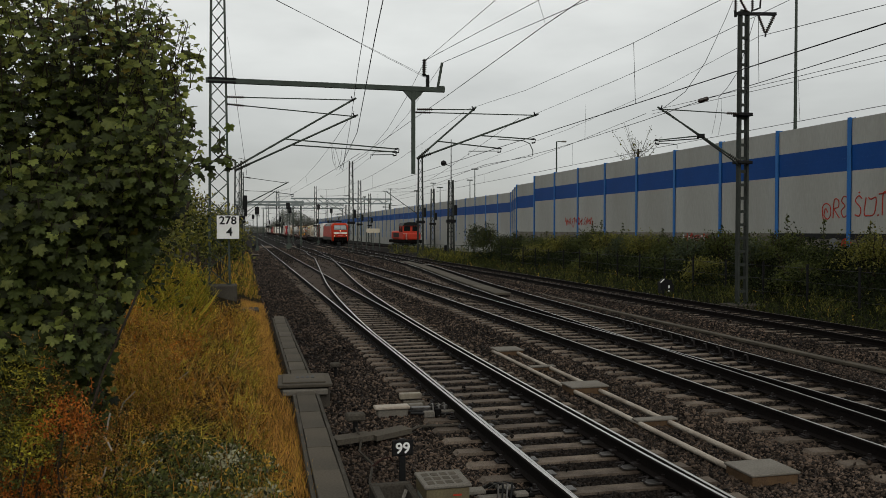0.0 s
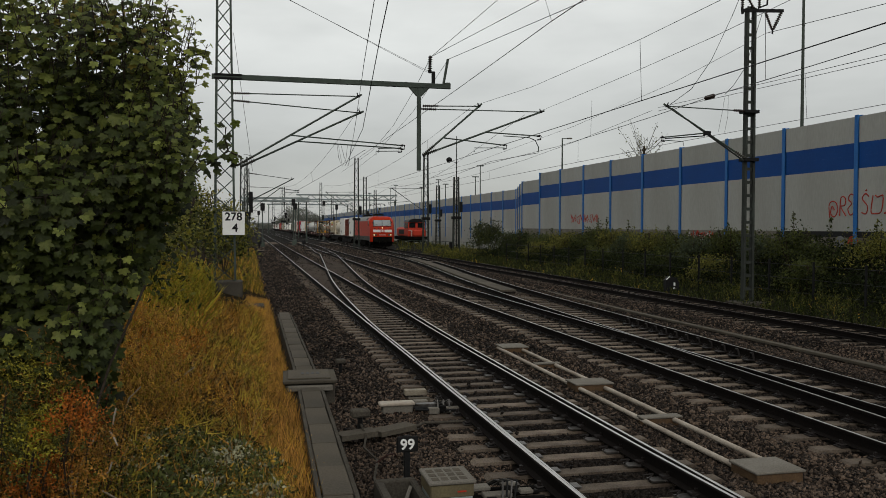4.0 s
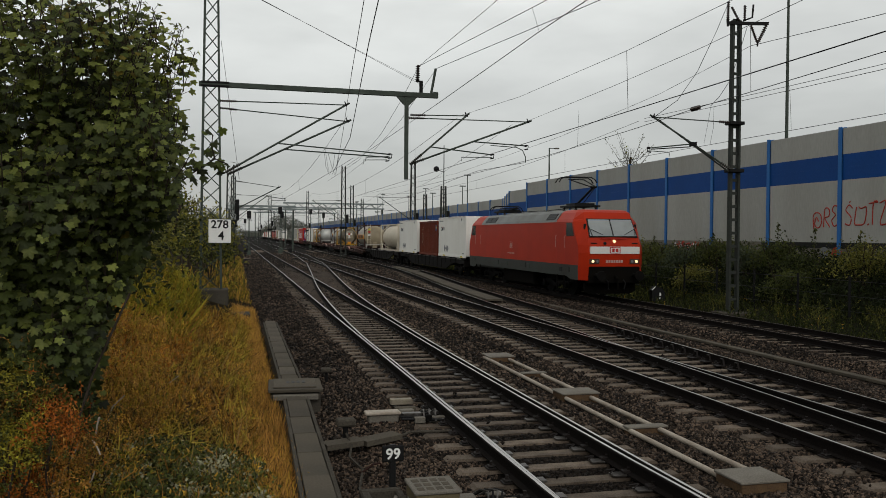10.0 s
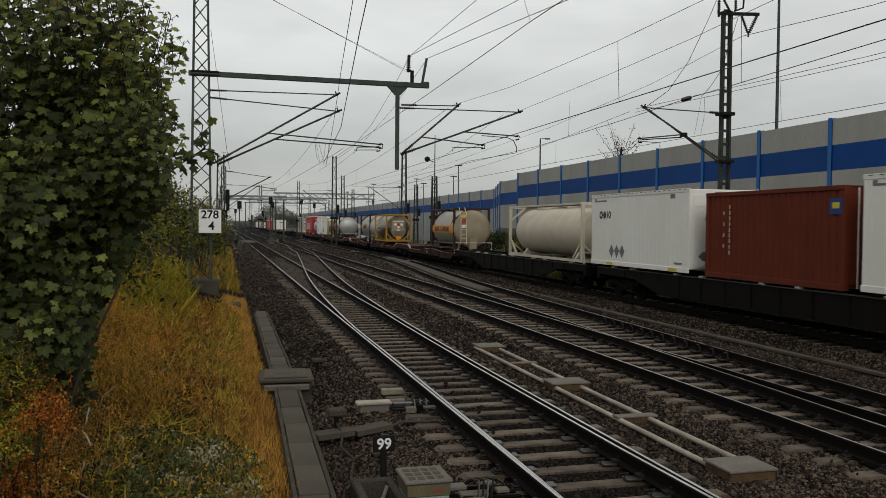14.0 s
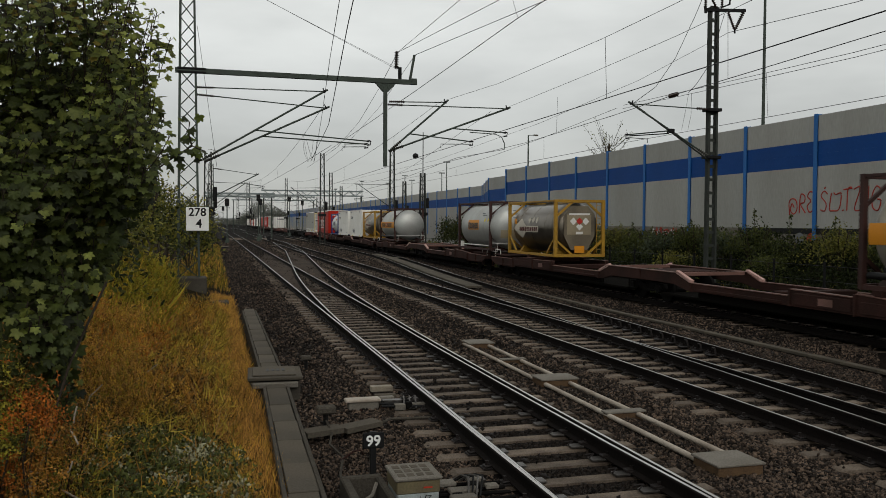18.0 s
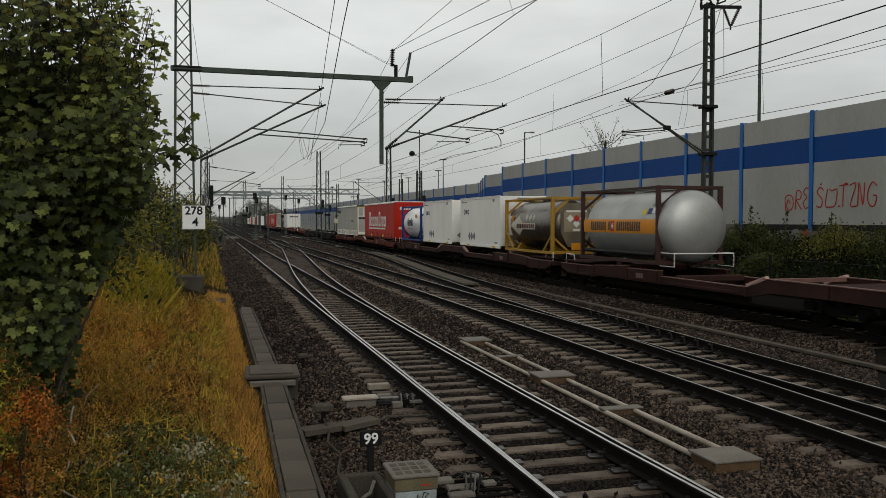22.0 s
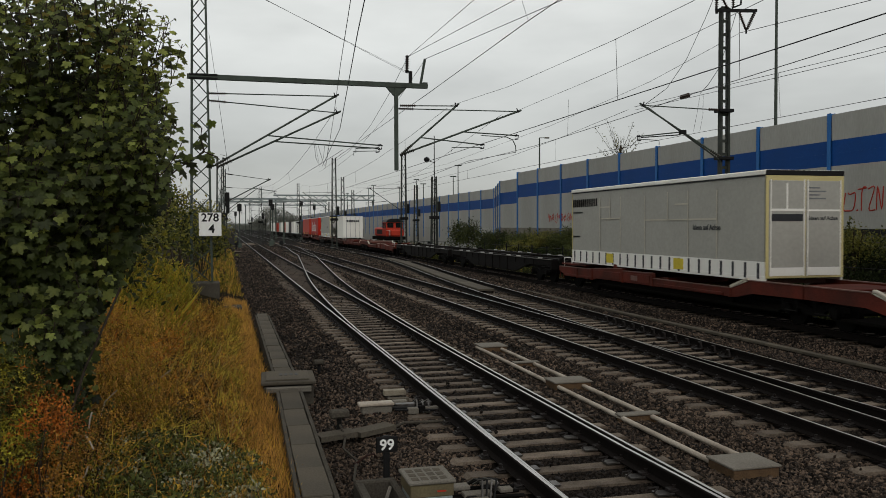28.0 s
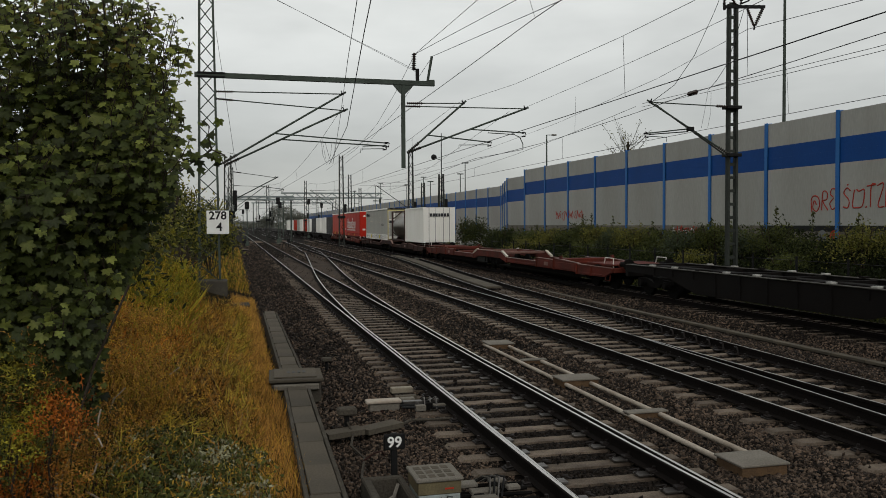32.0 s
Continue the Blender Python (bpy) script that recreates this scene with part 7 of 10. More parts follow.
def build_trackside():
    rnd = random.Random(5)
    t = thing("cable_trough", "concrete cable trough with grey lids along the ballast", "cable trough", kind="structure")
    def run_x(y):
        return 0.838 + (y - 8.1) * 0.0225 if y < 14 else 0.985 + (y - 15.4) * 0.004
    for y0, y1 in ((2.0, 13.35), (14.75, 25.2)):
        lean = -math.degrees(math.atan((run_x(y1) - run_x(y0)) / (y1 - y0)))
        for e in (-0.182, 0.182):
            part("trough_wall", Shape().box(-0.024, 0.024, (y0 - y1) / 2, (y1 - y0) / 2, -0.35, 0.004, 0.006), "old_concrete", t, at=pose((run_x(y0) + run_x(y1)) / 2 + e, (y0 + y1) / 2, 0, 0, 0, lean))
    lid = Shape().box(-0.150, 0.150, -0.494, 0.494, -0.05, 0.0, 0.008).mesh("trough_lid", "slab")
    for k in range(22):
        y = 2.6 + k * 1.0 if k < 11 else 15.25 + (k - 11) * 1.0
        if k == 10:
            continue
        part("trough_lid", lid, None, t, at=pose(run_x(y) + rnd.uniform(-0.006, 0.006), y, 0.0 + rnd.uniform(-0.012, 0.002), rnd.uniform(-0.3, 0.3), rnd.uniform(-0.8, 0.8), -1.2 + rnd.uniform(-0.5, 0.5)))
    short = Shape().box(-0.150, 0.150, -0.605, 0.605, -0.05, 0.0, 0.008).mesh("trough_lid", "slab")
    part("trough_lid", short, None, t, at=pose(run_x(12.72), 12.72, -0.004, 0, 0, -1.3))
    part("trough_lid", Shape().box(-0.150, 0.150, -0.12, 0.12, -0.05, 0.0, 0.008), "slab", t, at=pose(run_x(13.46), 13.46, -0.006, 0, 0, -1.3))
    pit = thing("cable_pit", "concrete cable pit with a pale lid and lifting slots", "cable pit", at=pose(0.985, 14.08, 0, 0, 0, -2.5))
    part("pit_body", Shape().box(-0.40, 0.40, -0.42, 0.40, -0.30, 0.02, 0.015), "old_concrete", pit)
    part("pit_rim", Shape().box(-0.44, 0.44, -0.42, 0.62, 0.045, 0.10, 0.012), "slab", pit)
    part("pit_ledge", Shape().box(-0.36, 0.36, -0.52, -0.41, -0.06, 0.028, 0.012), "concrete", pit)
    cover = part("pit_lid", Shape().box(-0.36, 0.34, -0.30, 0.52, 0.10, 0.125, 0.006), "slab", pit)
    for k in range(4):
        part("lifting_slot", Shape().box(-0.14 + k * 0.085, -0.09 + k * 0.085, 0.05, 0.25, 0.122, 0.129), "black_paint", cover)
    for x, y, z, w, top in ((1.75, 16.4, -0.1, 0.10, 0.03), (1.46, 11.2, 0.02, 0.13, 0.05)):
        b = thing("cable_terminal", "small grey cable terminal box on a short post", "terminal box", at=pose(x, y, z - 0.2))
        part("stub_post", Shape().rod((0, 0, -0.15), (0, 0, 0.24), 0.035, 8), "black_iron", b)
        part("terminal_cap", Shape().box(-w, w, -0.09, 0.09, 0.22, 0.22 + 0.05 + top, 0.02), "old_concrete", b)
    s = Shape().line([(1.46, 11.2, -0.05), (1.5, 10.9, -0.15), (1.42, 10.5, -0.2), (1.5, 9.9, -0.2), (1.36, 9.2, -0.2), (1.3, 8.7, -0.1)], 0.016, 5)
    tagged(part("loose_cable", s, "old_concrete"), "grey cable lying loose on the stones", "cable")
    s = Shape().line([(1.45, 9.75, -0.2), (1.6, 9.8, -0.12), (1.7, 9.85, -0.12), (1.75, 9.95, -0.2)], 0.012, 5)
    tagged(part("loose_cable", s, "rust"), "rusty loop of cable on the stones", "cable")
    for x0, y0, x1, y1 in ((1.15, 10.95, 1.66, 11.05), (1.66, 11.05, 2.2, 11.28)):
        tagged(part("trough_slab", Shape().beam((x0, y0, -0.16), (x1 - 0.02, y1, -0.14), 0.26, 0.07), "slab"), "dark concrete slab over a cable crossing", "concrete slab")
    tagged(part("cable_duct", Shape().line([(2.2, 11.25, -0.16), (2.4, 11.45, -0.15), (2.8, 11.5, -0.17), (3.6, 11.55, -0.18)], 0.02, 6), "old_concrete"), "thin grey duct leading to the rail", "cable duct")

    m = thing("point_machine", "weathered grey point machine with rods to the rails", "point machine", at=pose(2.18, 12.45, -0.1))
    part("machine_case", Shape().box(-0.22, 0.24, -0.06, 0.10, -0.16, 0.0, 0.012), "concrete", m, "stained grey case")
    part("machine_lid", Shape().box(-0.27, 0.27, -0.09, 0.13, 0.0, 0.045, 0.012), "pipe_grey", m, "pale flat lid")
    part("machine_foot", Shape().line([(-0.05, -0.10, -0.10), (0.0, -0.22, -0.16), (0.22, -0.22, -0.16), (0.30, -0.08, -0.10)], 0.022, 6), "rust", m)
    for x0, x1, y0, y1, z, mt in ((0.30, 0.66, 0.92, 1.06, 0.03, "pale_bar"), (0.28, 0.62, 0.46, 0.58, -0.01, "slab"), (0.30, 0.52, 0.16, 0.26, 0.02, "concrete"),
                                  (0.30, 0.62, -0.06, 0.05, 0.01, "slide_steel"), (0.44, 0.60, -0.30, -0.20, -0.01, "concrete"), (0.72, 0.92, -0.24, -0.14, -0.02, "concrete"), (0.70, 0.90, 0.10, 0.20, -0.01, "slide_steel")):
        part("bearer", Shape().box(x0, x1, y0, y1, z - 0.09, z, 0.008), mt, m)
    for y in (-0.26, -0.10, 0.12):
        part("throw_rod", Shape().rod((0.24, y, -0.03), (0.98, y, -0.07), 0.020, 6), "black_iron", m)
        part("rod_joint", Shape().box(0.60, 0.70, y - 0.04, y + 0.04, -0.08, 0.02, 0.012), "wheel_steel", m)
    for k in range(3):
        part("lock_bracket", Shape().line([(0.58 + k * 0.09, -0.30, -0.08), (0.62 + k * 0.09, -0.06, 0.06), (0.58 + k * 0.09, 0.2, -0.06)], 0.014, 5), "slide_steel", m)

    # the pit with the number post and the pale motor box
    p = thing("point_motor_pit", "concrete frame round a dark pit for a point motor", "pit", at=pose(1.62, 8.05, -0.12))
    for a in ((-0.36, -0.27, -0.75, 0.42), (0.0, 0.07, -0.75, 0.42), (-0.36, 0.07, 0.42, 0.52), (-0.36, 0.07, -0.85, -0.75)):
        part("frame_side", Shape().box(*a, -0.25, 0.10, 0.015), "old_concrete", p)
    part("pit_floor", Shape().box(-0.27, 0.0, -0.75, 0.42, -0.24, -0.14), "black_iron", p)
    part("hose", Shape().line([(-0.24, 0.05, -0.1), (-0.16, 0.12, -0.04), (-0.08, 0.18, -0.02), (-0.02, 0.26, 0.08)], 0.02, 6), "concrete", p)
    b = thing("motor_box", "cream metal motor box with a ribbed pale lid", "motor box", at=pose(1.93, 8.14, -0.20))
    part("box_body", Shape().box(-0.21, 0.23, -0.24, 0.24, 0.15, 0.28, 0.01), "olive_paint", b, "olive painted upper body")
    part("box_base", Shape().box(-0.20, 0.22, -0.23, 0.23, 0.0, 0.15, 0.008), "pale_blue_paint", b, "stained pale blue lower body")
    cap = part("box_lid", Shape().box(-0.23, 0.25, -0.26, 0.26, 0.28, 0.315, 0.01), "concrete", b, "pale lid with raised ribs")
    for k in range(3):
        for j in range(4):
            part("lid_rib", Shape().box(-0.18 + j * 0.095, -0.11 + j * 0.095, -0.20 + k * 0.14, -0.11 + k * 0.14, 0.313, 0.319), "slab", cap)
    part("warning_mark", Shape().box(0.06, 0.15, -0.246, -0.238, 0.20, 0.215), "orange_red", b)
    part("sprayed_scrawl", Shape().line([(0.0, -0.238, 0.03), (0.03, -0.238, 0.12), (0.06, -0.238, 0.05), (0.09, -0.238, 0.13), (0.14, -0.238, 0.12), (0.10, -0.238, 0.08)], 0.006, 4), "black_paint", b)
    for k in range(4):
        part("throw_rod", Shape().rod((0.22, -0.3 + k * 0.16, 0.05 + 0.03 * (k % 2)), (1.0, -0.3 + k * 0.16, 0.06), 0.02, 6), "wheel_steel", b)
        part("rod_clamp", Shape().box(0.35 + k * 0.12, 0.47 + k * 0.12, -0.36 + k * 0.16, -0.22 + k * 0.16, 0.02, 0.13, 0.015), "slide_steel" if k % 2 else "wheel_steel", b)
    for x, y, w, d in ((0.26, 0.10, 0.22, 0.07), (0.62, 0.16, 0.16, 0.06), (0.34, -0.16, 0.30, 0.06), (0.74, -0.10, 0.14, 0.05), (0.30, -0.38, 0.26, 0.06)):
        part("rod_cover", Shape().box(x, x + w, y - d, y + d, 0.10, 0.145, 0.010), "concrete", b)
    for k in range(4):
        part("cable_loop", Shape().line([(0.50 + 0.04 * k, -0.32, 0.10), (0.56 + 0.05 * k, -0.12, 0.24), (0.54 + 0.05 * k, 0.08, 0.20), (0.46 + 0.05 * k, 0.22, 0.10)], 0.011, 5), "black_iron" if k % 2 else "slide_steel", b)
    n = thing("number_post", "black post with a black plate that reads 99", "number sign", at=pose(1.70, 9.05, -0.2))
    part("post", Shape().box(-0.035, 0.035, -0.02, 0.02, 0, 0.50, 0.006), "black_paint", n)
    plate = part("plate", Shape().box(-0.122, 0.122, -0.035, -0.015, 0.318, 0.496, 0.012), "black_paint", n)
    lettering("number", "99", 0.165, "white_sign", plate, pose(0, -0.038, 0.400))

    # two pipes with their boxes to the right of track one
    c = thing("signal_pipes", "pair of pale rusted pipes between low steel boxes", "pipe run", kind="structure")
    for x in (5.52, 5.98):
        part("pipe", Shape().rod((x - 0.02, 8.5, -0.165), (x + 0.03, 18.3, -0.165), 0.036, 10), "pipe_grey", c, smooth=True)
    for x, y, w, d, h in ((5.74, 8.38, 0.29, 0.26, 0.03), (5.80, 13.6, 0.33, 0.24, 0.04), (5.84, 18.15, 0.29, 0.28, 0.03), (5.78, 11.0, 0.30, 0.07, 0.01), (5.84, 15.85, 0.25, 0.06, 0.0)):
        b = thing("pipe_box", "low grey-brown steel box over the pipes" if h > 0.02 else "flat steel bar across the pipes", "pipe box", "boxes on the pipes", at=pose(x, y, -0.15))
        part("box_body", Shape().box(-w, w, -d, d, -0.12, h, 0.01), "box_rust", b, "rusty brown side")
        part("box_lid", Shape().box(-w - 0.02, w + 0.02, -d - 0.02, d + 0.02, h, h + 0.03, 0.008), "concrete", b)

    # kilometre board on the mast
    k = thing("kilometre_board", "white enamel board that reads 278 over 4", "kilometre sign", at=pose(-0.515, 30.55, 2.287))
    plate = part("plate", Shape().box(-0.383, 0.383, -0.015, 0.015, 0.0, 0.825, 0.006), "white_sign", k)
    lettering("number", "278", 0.40, "black_paint", plate, pose(0, -0.018, 0.64))
    lettering("number", "4", 0.42, "black_paint", plate, pose(0.05, -0.018, 0.24))
    for x in (-0.3, 0.3):
        part("clip", Shape().box(x - 0.03, x + 0.03, 0.015, 0.12, 0.3, 0.5), "mast", k)
    tagged(part("concrete_footing", Shape().box(-0.1, 0.5, 27.6, 28.6, -0.3, 0.03, 0.03), "old_concrete"), "low weathered concrete footing by the mast", "footing")
    # stay of the mast
    tagged(part("stay_wire", Shape().rod((-0.5, 31, 9.5), (0.15, 31.4, 4.6), 0.008, 4), "wire"), "thin stay wire down the tall mast", "wire")

    # trough and panels between the right-hand tracks
    q = thing("cable_trough", "pale concrete cable trough between two tracks", "cable trough", kind="structure")
    for k in range(28):
        y = 11 + k * 1.0
        x = 12.66 + 0.22 * ease(24, 38, y)
        part("trough_lid", Shape().box(-0.10, 0.10, -0.497, 0.497, -0.10, -0.035, 0.008).mesh("trough_lid", "slab") if k == 0 else q.children[0].data, None, q,
             at=pose(x + rnd.uniform(-0.012, 0.012), y, -0.20, 0, rnd.uniform(-1, 1), rnd.uniform(-0.7, 0.5)))
    g = thing("crossing_panels", "worn concrete crossing panels laid between the rails", "crossing panel", kind="structure")
    panel = Shape().box(-0.34, 0.34, -1.185, 1.185, -0.12, -0.03, 0.01).mesh("crossing_panel", "slab")
    for k in range(15):
        y = 34.7 + k * 2.4
        part("crossing_panel", panel, None, g, at=pose(three(y), y, 0.0, 0, 0, -math.degrees(math.atan(three(y + 0.5) - three(y - 0.5)))))
    # braces on the outer rail of the joining track
    for k in range(12):
        y = 15.6 + k * 0.6
        x = three(y) + GAUGE - 0.09
        part("rail_brace", Shape().line([(0, -0.10, -0.18), (0.0, -0.04, -0.03), (0.0, 0.04, -0.03), (0, 0.10, -0.18)], 0.022, 5).box(-0.16, 0.04, -0.10, 0.10, -0.19, -0.165, 0.005).mesh("rail_brace", "fastening") if k == 0 else bpy.data.meshes["rail_brace"],
             None, bpy.data.objects["railway_track_3"], at=pose(x, y, 0))
    # dwarf signal by the goods track
    d = thing("dwarf_signal", "small black dwarf signal with a white light", "railway signal", at=pose(18.3, 33.9, -0.35))
    part("signal_foot", Shape().box(-0.12, 0.12, -0.15, 0.15, 0, 0.14, 0.02), "old_concrete", d)
    part("signal_case", Shape().prism([(-0.30, 0.12), (0.34, 0.12), (0.34, 0.50), (0.20, 0.72), (-0.12, 0.78), (-0.30, 0.62)], 1, -0.12, 0.12), "black_paint", d)
    part("signal_lens", Shape().box(0.06, 0.15, -0.135, -0.115, 0.36, 0.50, 0.01), "white_sign", d)
    part("signal_lens", Shape().box(0.06, 0.14, -0.135, -0.115, 0.18, 0.28, 0.01), "white_sign", d)
    part("signal_edge", Shape().beam((-0.30, -0.125, 0.62), (-0.13, -0.125, 0.77), 0.03, 0.03), "white_sign", d)


build_trackside()


# ---- plants ----
def fast_mesh(name, verts, faces, mats, slots=None):
    """A mesh straight from arrays of triangles."""
    me = bpy.data.meshes.new(name)
    nv, nf = len(verts), len(faces)
    me.vertices.add(nv)
    me.vertices.foreach_set("co", np.asarray(verts, np.float32).ravel())
    me.loops.add(nf * 3)
    me.loops.foreach_set("vertex_index", np.asarray(faces, np.int32).ravel())
    me.polygons.add(nf)
    me.polygons.foreach_set("loop_start", np.arange(0, nf * 3, 3, dtype=np.int32))
    for m in mats:
        me.materials.append(M[m])
    if slots is not None:
        me.polygons.foreach_set("material_index", np.asarray(slots, np.int32))
    me.update(calc_edges=True)
    return me


def scatter(template, faces, places, forward, up, sizes):
    """Copies of a small template (verts n x 3) at places, turned to forward and up, as one array."""
    f = forward / np.linalg.norm(forward, axis=1, keepdims=True)
    s = np.cross(f, up)
    s /= np.maximum(np.linalg.norm(s, axis=1, keepdims=True), 1e-6)
    u = np.cross(s, f)
    t = np.asarray(template)
    v = places[:, None, :] + sizes[:, None, None] * (t[None, :, 0, None] * s[:, None, :] + t[None, :, 1, None] * f[:, None, :] + t[None, :, 2, None] * u[:, None, :])
    n = len(t)
    q = (np.asarray(faces)[None] + (np.arange(len(places)) * n)[:, None, None]).reshape(-1, 3)
    return v.reshape(-1, 3), q


# a five-lobed toothed leaf round the end of its stalk; x across, y along, z up
def lobed_leaf():
    half = [(9, 0.82), (13, 0.84), (18, 0.72), (27, 0.56), (34, 0.72), (39, 0.74), (47, 0.92), (55, 0.76), (61, 0.76), (73, 0.52), (84, 0.60), (99, 0.66), (114, 0.50), (138, 0.34), (162, 0.16)]
    turn = [(0, 1.0)] + half + [(180, 0.05)] + [(-a, r) for a, r in reversed(half)]
    rim = [(r * math.sin(radians(a)), r * math.cos(radians(a)), -0.16 * r * r + 0.05 * math.cos(radians(a * 7))) for a, r in turn]
    return np.array(rim + [(0, 0.06, 0.05)]), [(len(rim), k, (k + 1) % len(rim)) for k in range(len(rim))]


LEAF, LEAF_F = lobed_leaf()
MAPLE = np.array([(0, 0, 0), (0.22, -0.08, -.03), (0.50, 0.10, -.08), (0.34, 0.26, -.02), (0.56, 0.55, -.10), (0.26, 0.55, -.01), (0.22, 0.80, -.03), (0, 1.05, -.10),
                  (-0.22, 0.80, -.03), (-0.26, 0.55, -.01), (-0.56, 0.55, -.10), (-0.34, 0.26, -.02), (-0.50, 0.10, -.08), (-0.22, -0.08, -.03), (0, 0.40, 0.05)])
MAPLE_F = [(14, i, i + 1) for i in range(1, 13)] + [(14, 0, 1), (14, 13, 0)]
OVAL = np.array([(0, 0, 0), (0.28, 0.35, -.06), (0.2, 0.75, -.05), (0, 1, -.08), (-0.2, 0.75, -.05), (-0.28, 0.35, -.06), (0, 0.5, 0.04)])
OVAL_F = [(6, 0, 1), (6, 1, 2), (6, 2, 3), (6, 3, 4), (6, 4, 5), (6, 5, 0)]
BLADE = np.array([(-0.02, 0, 0), (0.02, 0, 0), (-0.014, 0.55, 0.05), (0.014, 0.55, 0.05), (0, 1.0, 0.22)])
BLADE_F = [(0, 1, 3), (0, 3, 2), (2, 3, 4)]
SPRIG = np.array([(0, 0, 0), (0.012, 0.4, 0.02), (0.16, 0.45, 0.02), (0.02, 0.6, 0.03), (-0.15, 0.68, 0.0), (0.0, 0.8, 0.04), (0.1, 0.95, 0.03), (-0.02, 1.0, 0.06), (-0.02, 0.35, 0.0), (-0.14, 0.3, 0.0)])
SPRIG_F = [(0, 1, 8), (1, 2, 3), (8, 1, 3), (8, 9, 1), (3, 4, 5), (5, 6, 7), (3, 5, 8)]

# dark and pale maple greens double as shaded and lit leaves of the crown
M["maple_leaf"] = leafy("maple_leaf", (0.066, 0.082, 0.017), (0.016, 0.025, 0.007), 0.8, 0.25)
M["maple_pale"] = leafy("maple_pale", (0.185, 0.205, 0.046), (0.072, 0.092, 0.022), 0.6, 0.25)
M["maple_yellow"] = leafy("maple_yellow", (0.15, 0.12, 0.022), (0.09, 0.075, 0.018), 0.4)
M["dry_grass"] = leafy("dry_grass", (0.56, 0.310, 0.092), (0.32, 0.165, 0.046), 0.6, through_leaf=0.7)
M["gold_weed"] = leafy("gold_weed", (0.58, 0.360, 0.056), (0.20, 0.120, 0.022), 0.9, through_leaf=0.6)
M["brown_weed"] = leafy("brown_weed", (0.47, 0.235, 0.048), (0.13, 0.066, 0.016), 0.9, through_leaf=0.45)
M["olive_grass"] = leafy("olive_grass", (0.46, 0.350, 0.058), (0.18, 0.140, 0.026), 0.85, through_leaf=0.5)
M["straw"] = leafy("straw", (0.36, 0.25, 0.11), (0.20, 0.13, 0.05), 0.5, through_leaf=0.7)
M["orange_weed"] = leafy("orange_weed", (0.54, 0.190, 0.026), (0.30, 0.105, 0.017), 0.7, through_leaf=0.7)
M["green_grass"] = leafy("green_grass", (0.34, 0.300, 0.036), (0.18, 0.165, 0.022), 0.6, through_leaf=0.7)
M["ground_leaf"] = leafy("ground_leaf", (0.130, 0.142, 0.038), (0.042, 0.050, 0.015), 0.8, through_leaf=0.4)
M["pale_leaf"] = leafy("pale_leaf", (0.42, 0.41, 0.29), (0.20, 0.20, 0.125), 0.6, through_leaf=0.5)
M["rust_leaf"] = leafy("rust_leaf", (0.42, 0.130, 0.022), (0.20, 0.062, 0.012), 0.7, through_leaf=0.7)
M["bush_leaf"] = leafy("bush_leaf", (0.030, 0.038, 0.010), (0.012, 0.018, 0.006), 0.6, through_leaf=0.7)
M["bush_pale"] = leafy("bush_pale", (0.088, 0.091, 0.022), (0.045, 0.051, 0.013), 0.6, through_leaf=0.9)
M["hedge_yellow"] = leafy("hedge_yellow", (0.17, 0.155, 0.026), (0.085, 0.085, 0.018), 0.6, through_leaf=0.8)
# near-black leaf colour for the shaded base of the bushes
M["shade_leaf"] = leafy("shade_leaf", (0.016, 0.022, 0.007), (0.006, 0.009, 0.003), 0.7, sheen=0.08, through_leaf=0.5)
M["elder"] = leafy("elder", (0.078, 0.088, 0.024), (0.034, 0.042, 0.012), 0.4, through_leaf=0.7)
M["willow"] = leafy("willow", (0.150, 0.142, 0.032), (0.075, 0.075, 0.019), 0.4, through_leaf=0.8)
M["buddleia"] = leafy("buddleia", (0.070, 0.086, 0.052), (0.028, 0.038, 0.022), 0.45, through_leaf=0.6)
# distant foliage greyed and lightened, with the haze mixed into its green
M["hazed_leaf"] = leafy("hazed_leaf", (0.135, 0.140, 0.125), (0.100, 0.105, 0.092), 0.3, through_leaf=0.5)
M["dead_stem"] = surface("dead_stem", (0.36, 0.30, 0.23), 0.8, scale=6, grain=0.2)
RNG = np.random.default_rng(11)


def unit(n):
    v = RNG.normal(size=(n, 3))
    return v / np.linalg.norm(v, axis=1, keepdims=True)


def crown_right(z):
    return np.interp(z, [0.7, 1.25, 1.5, 1.72, 1.95, 2.3, 2.6, 2.82, 3.12, 3.5, 3.9, 4.05, 4.2, 4.36, 4.48, 4.56, 4.8, 5.1, 5.4],
                     [-1.25, -1.18, -1.15, -1.05, -0.97, -0.88, -0.70, -0.52, -0.42, -0.48, -0.40, -0.54, -0.58, -0.58, -0.66, -1.0, -1.4, -1.9, -2.3])


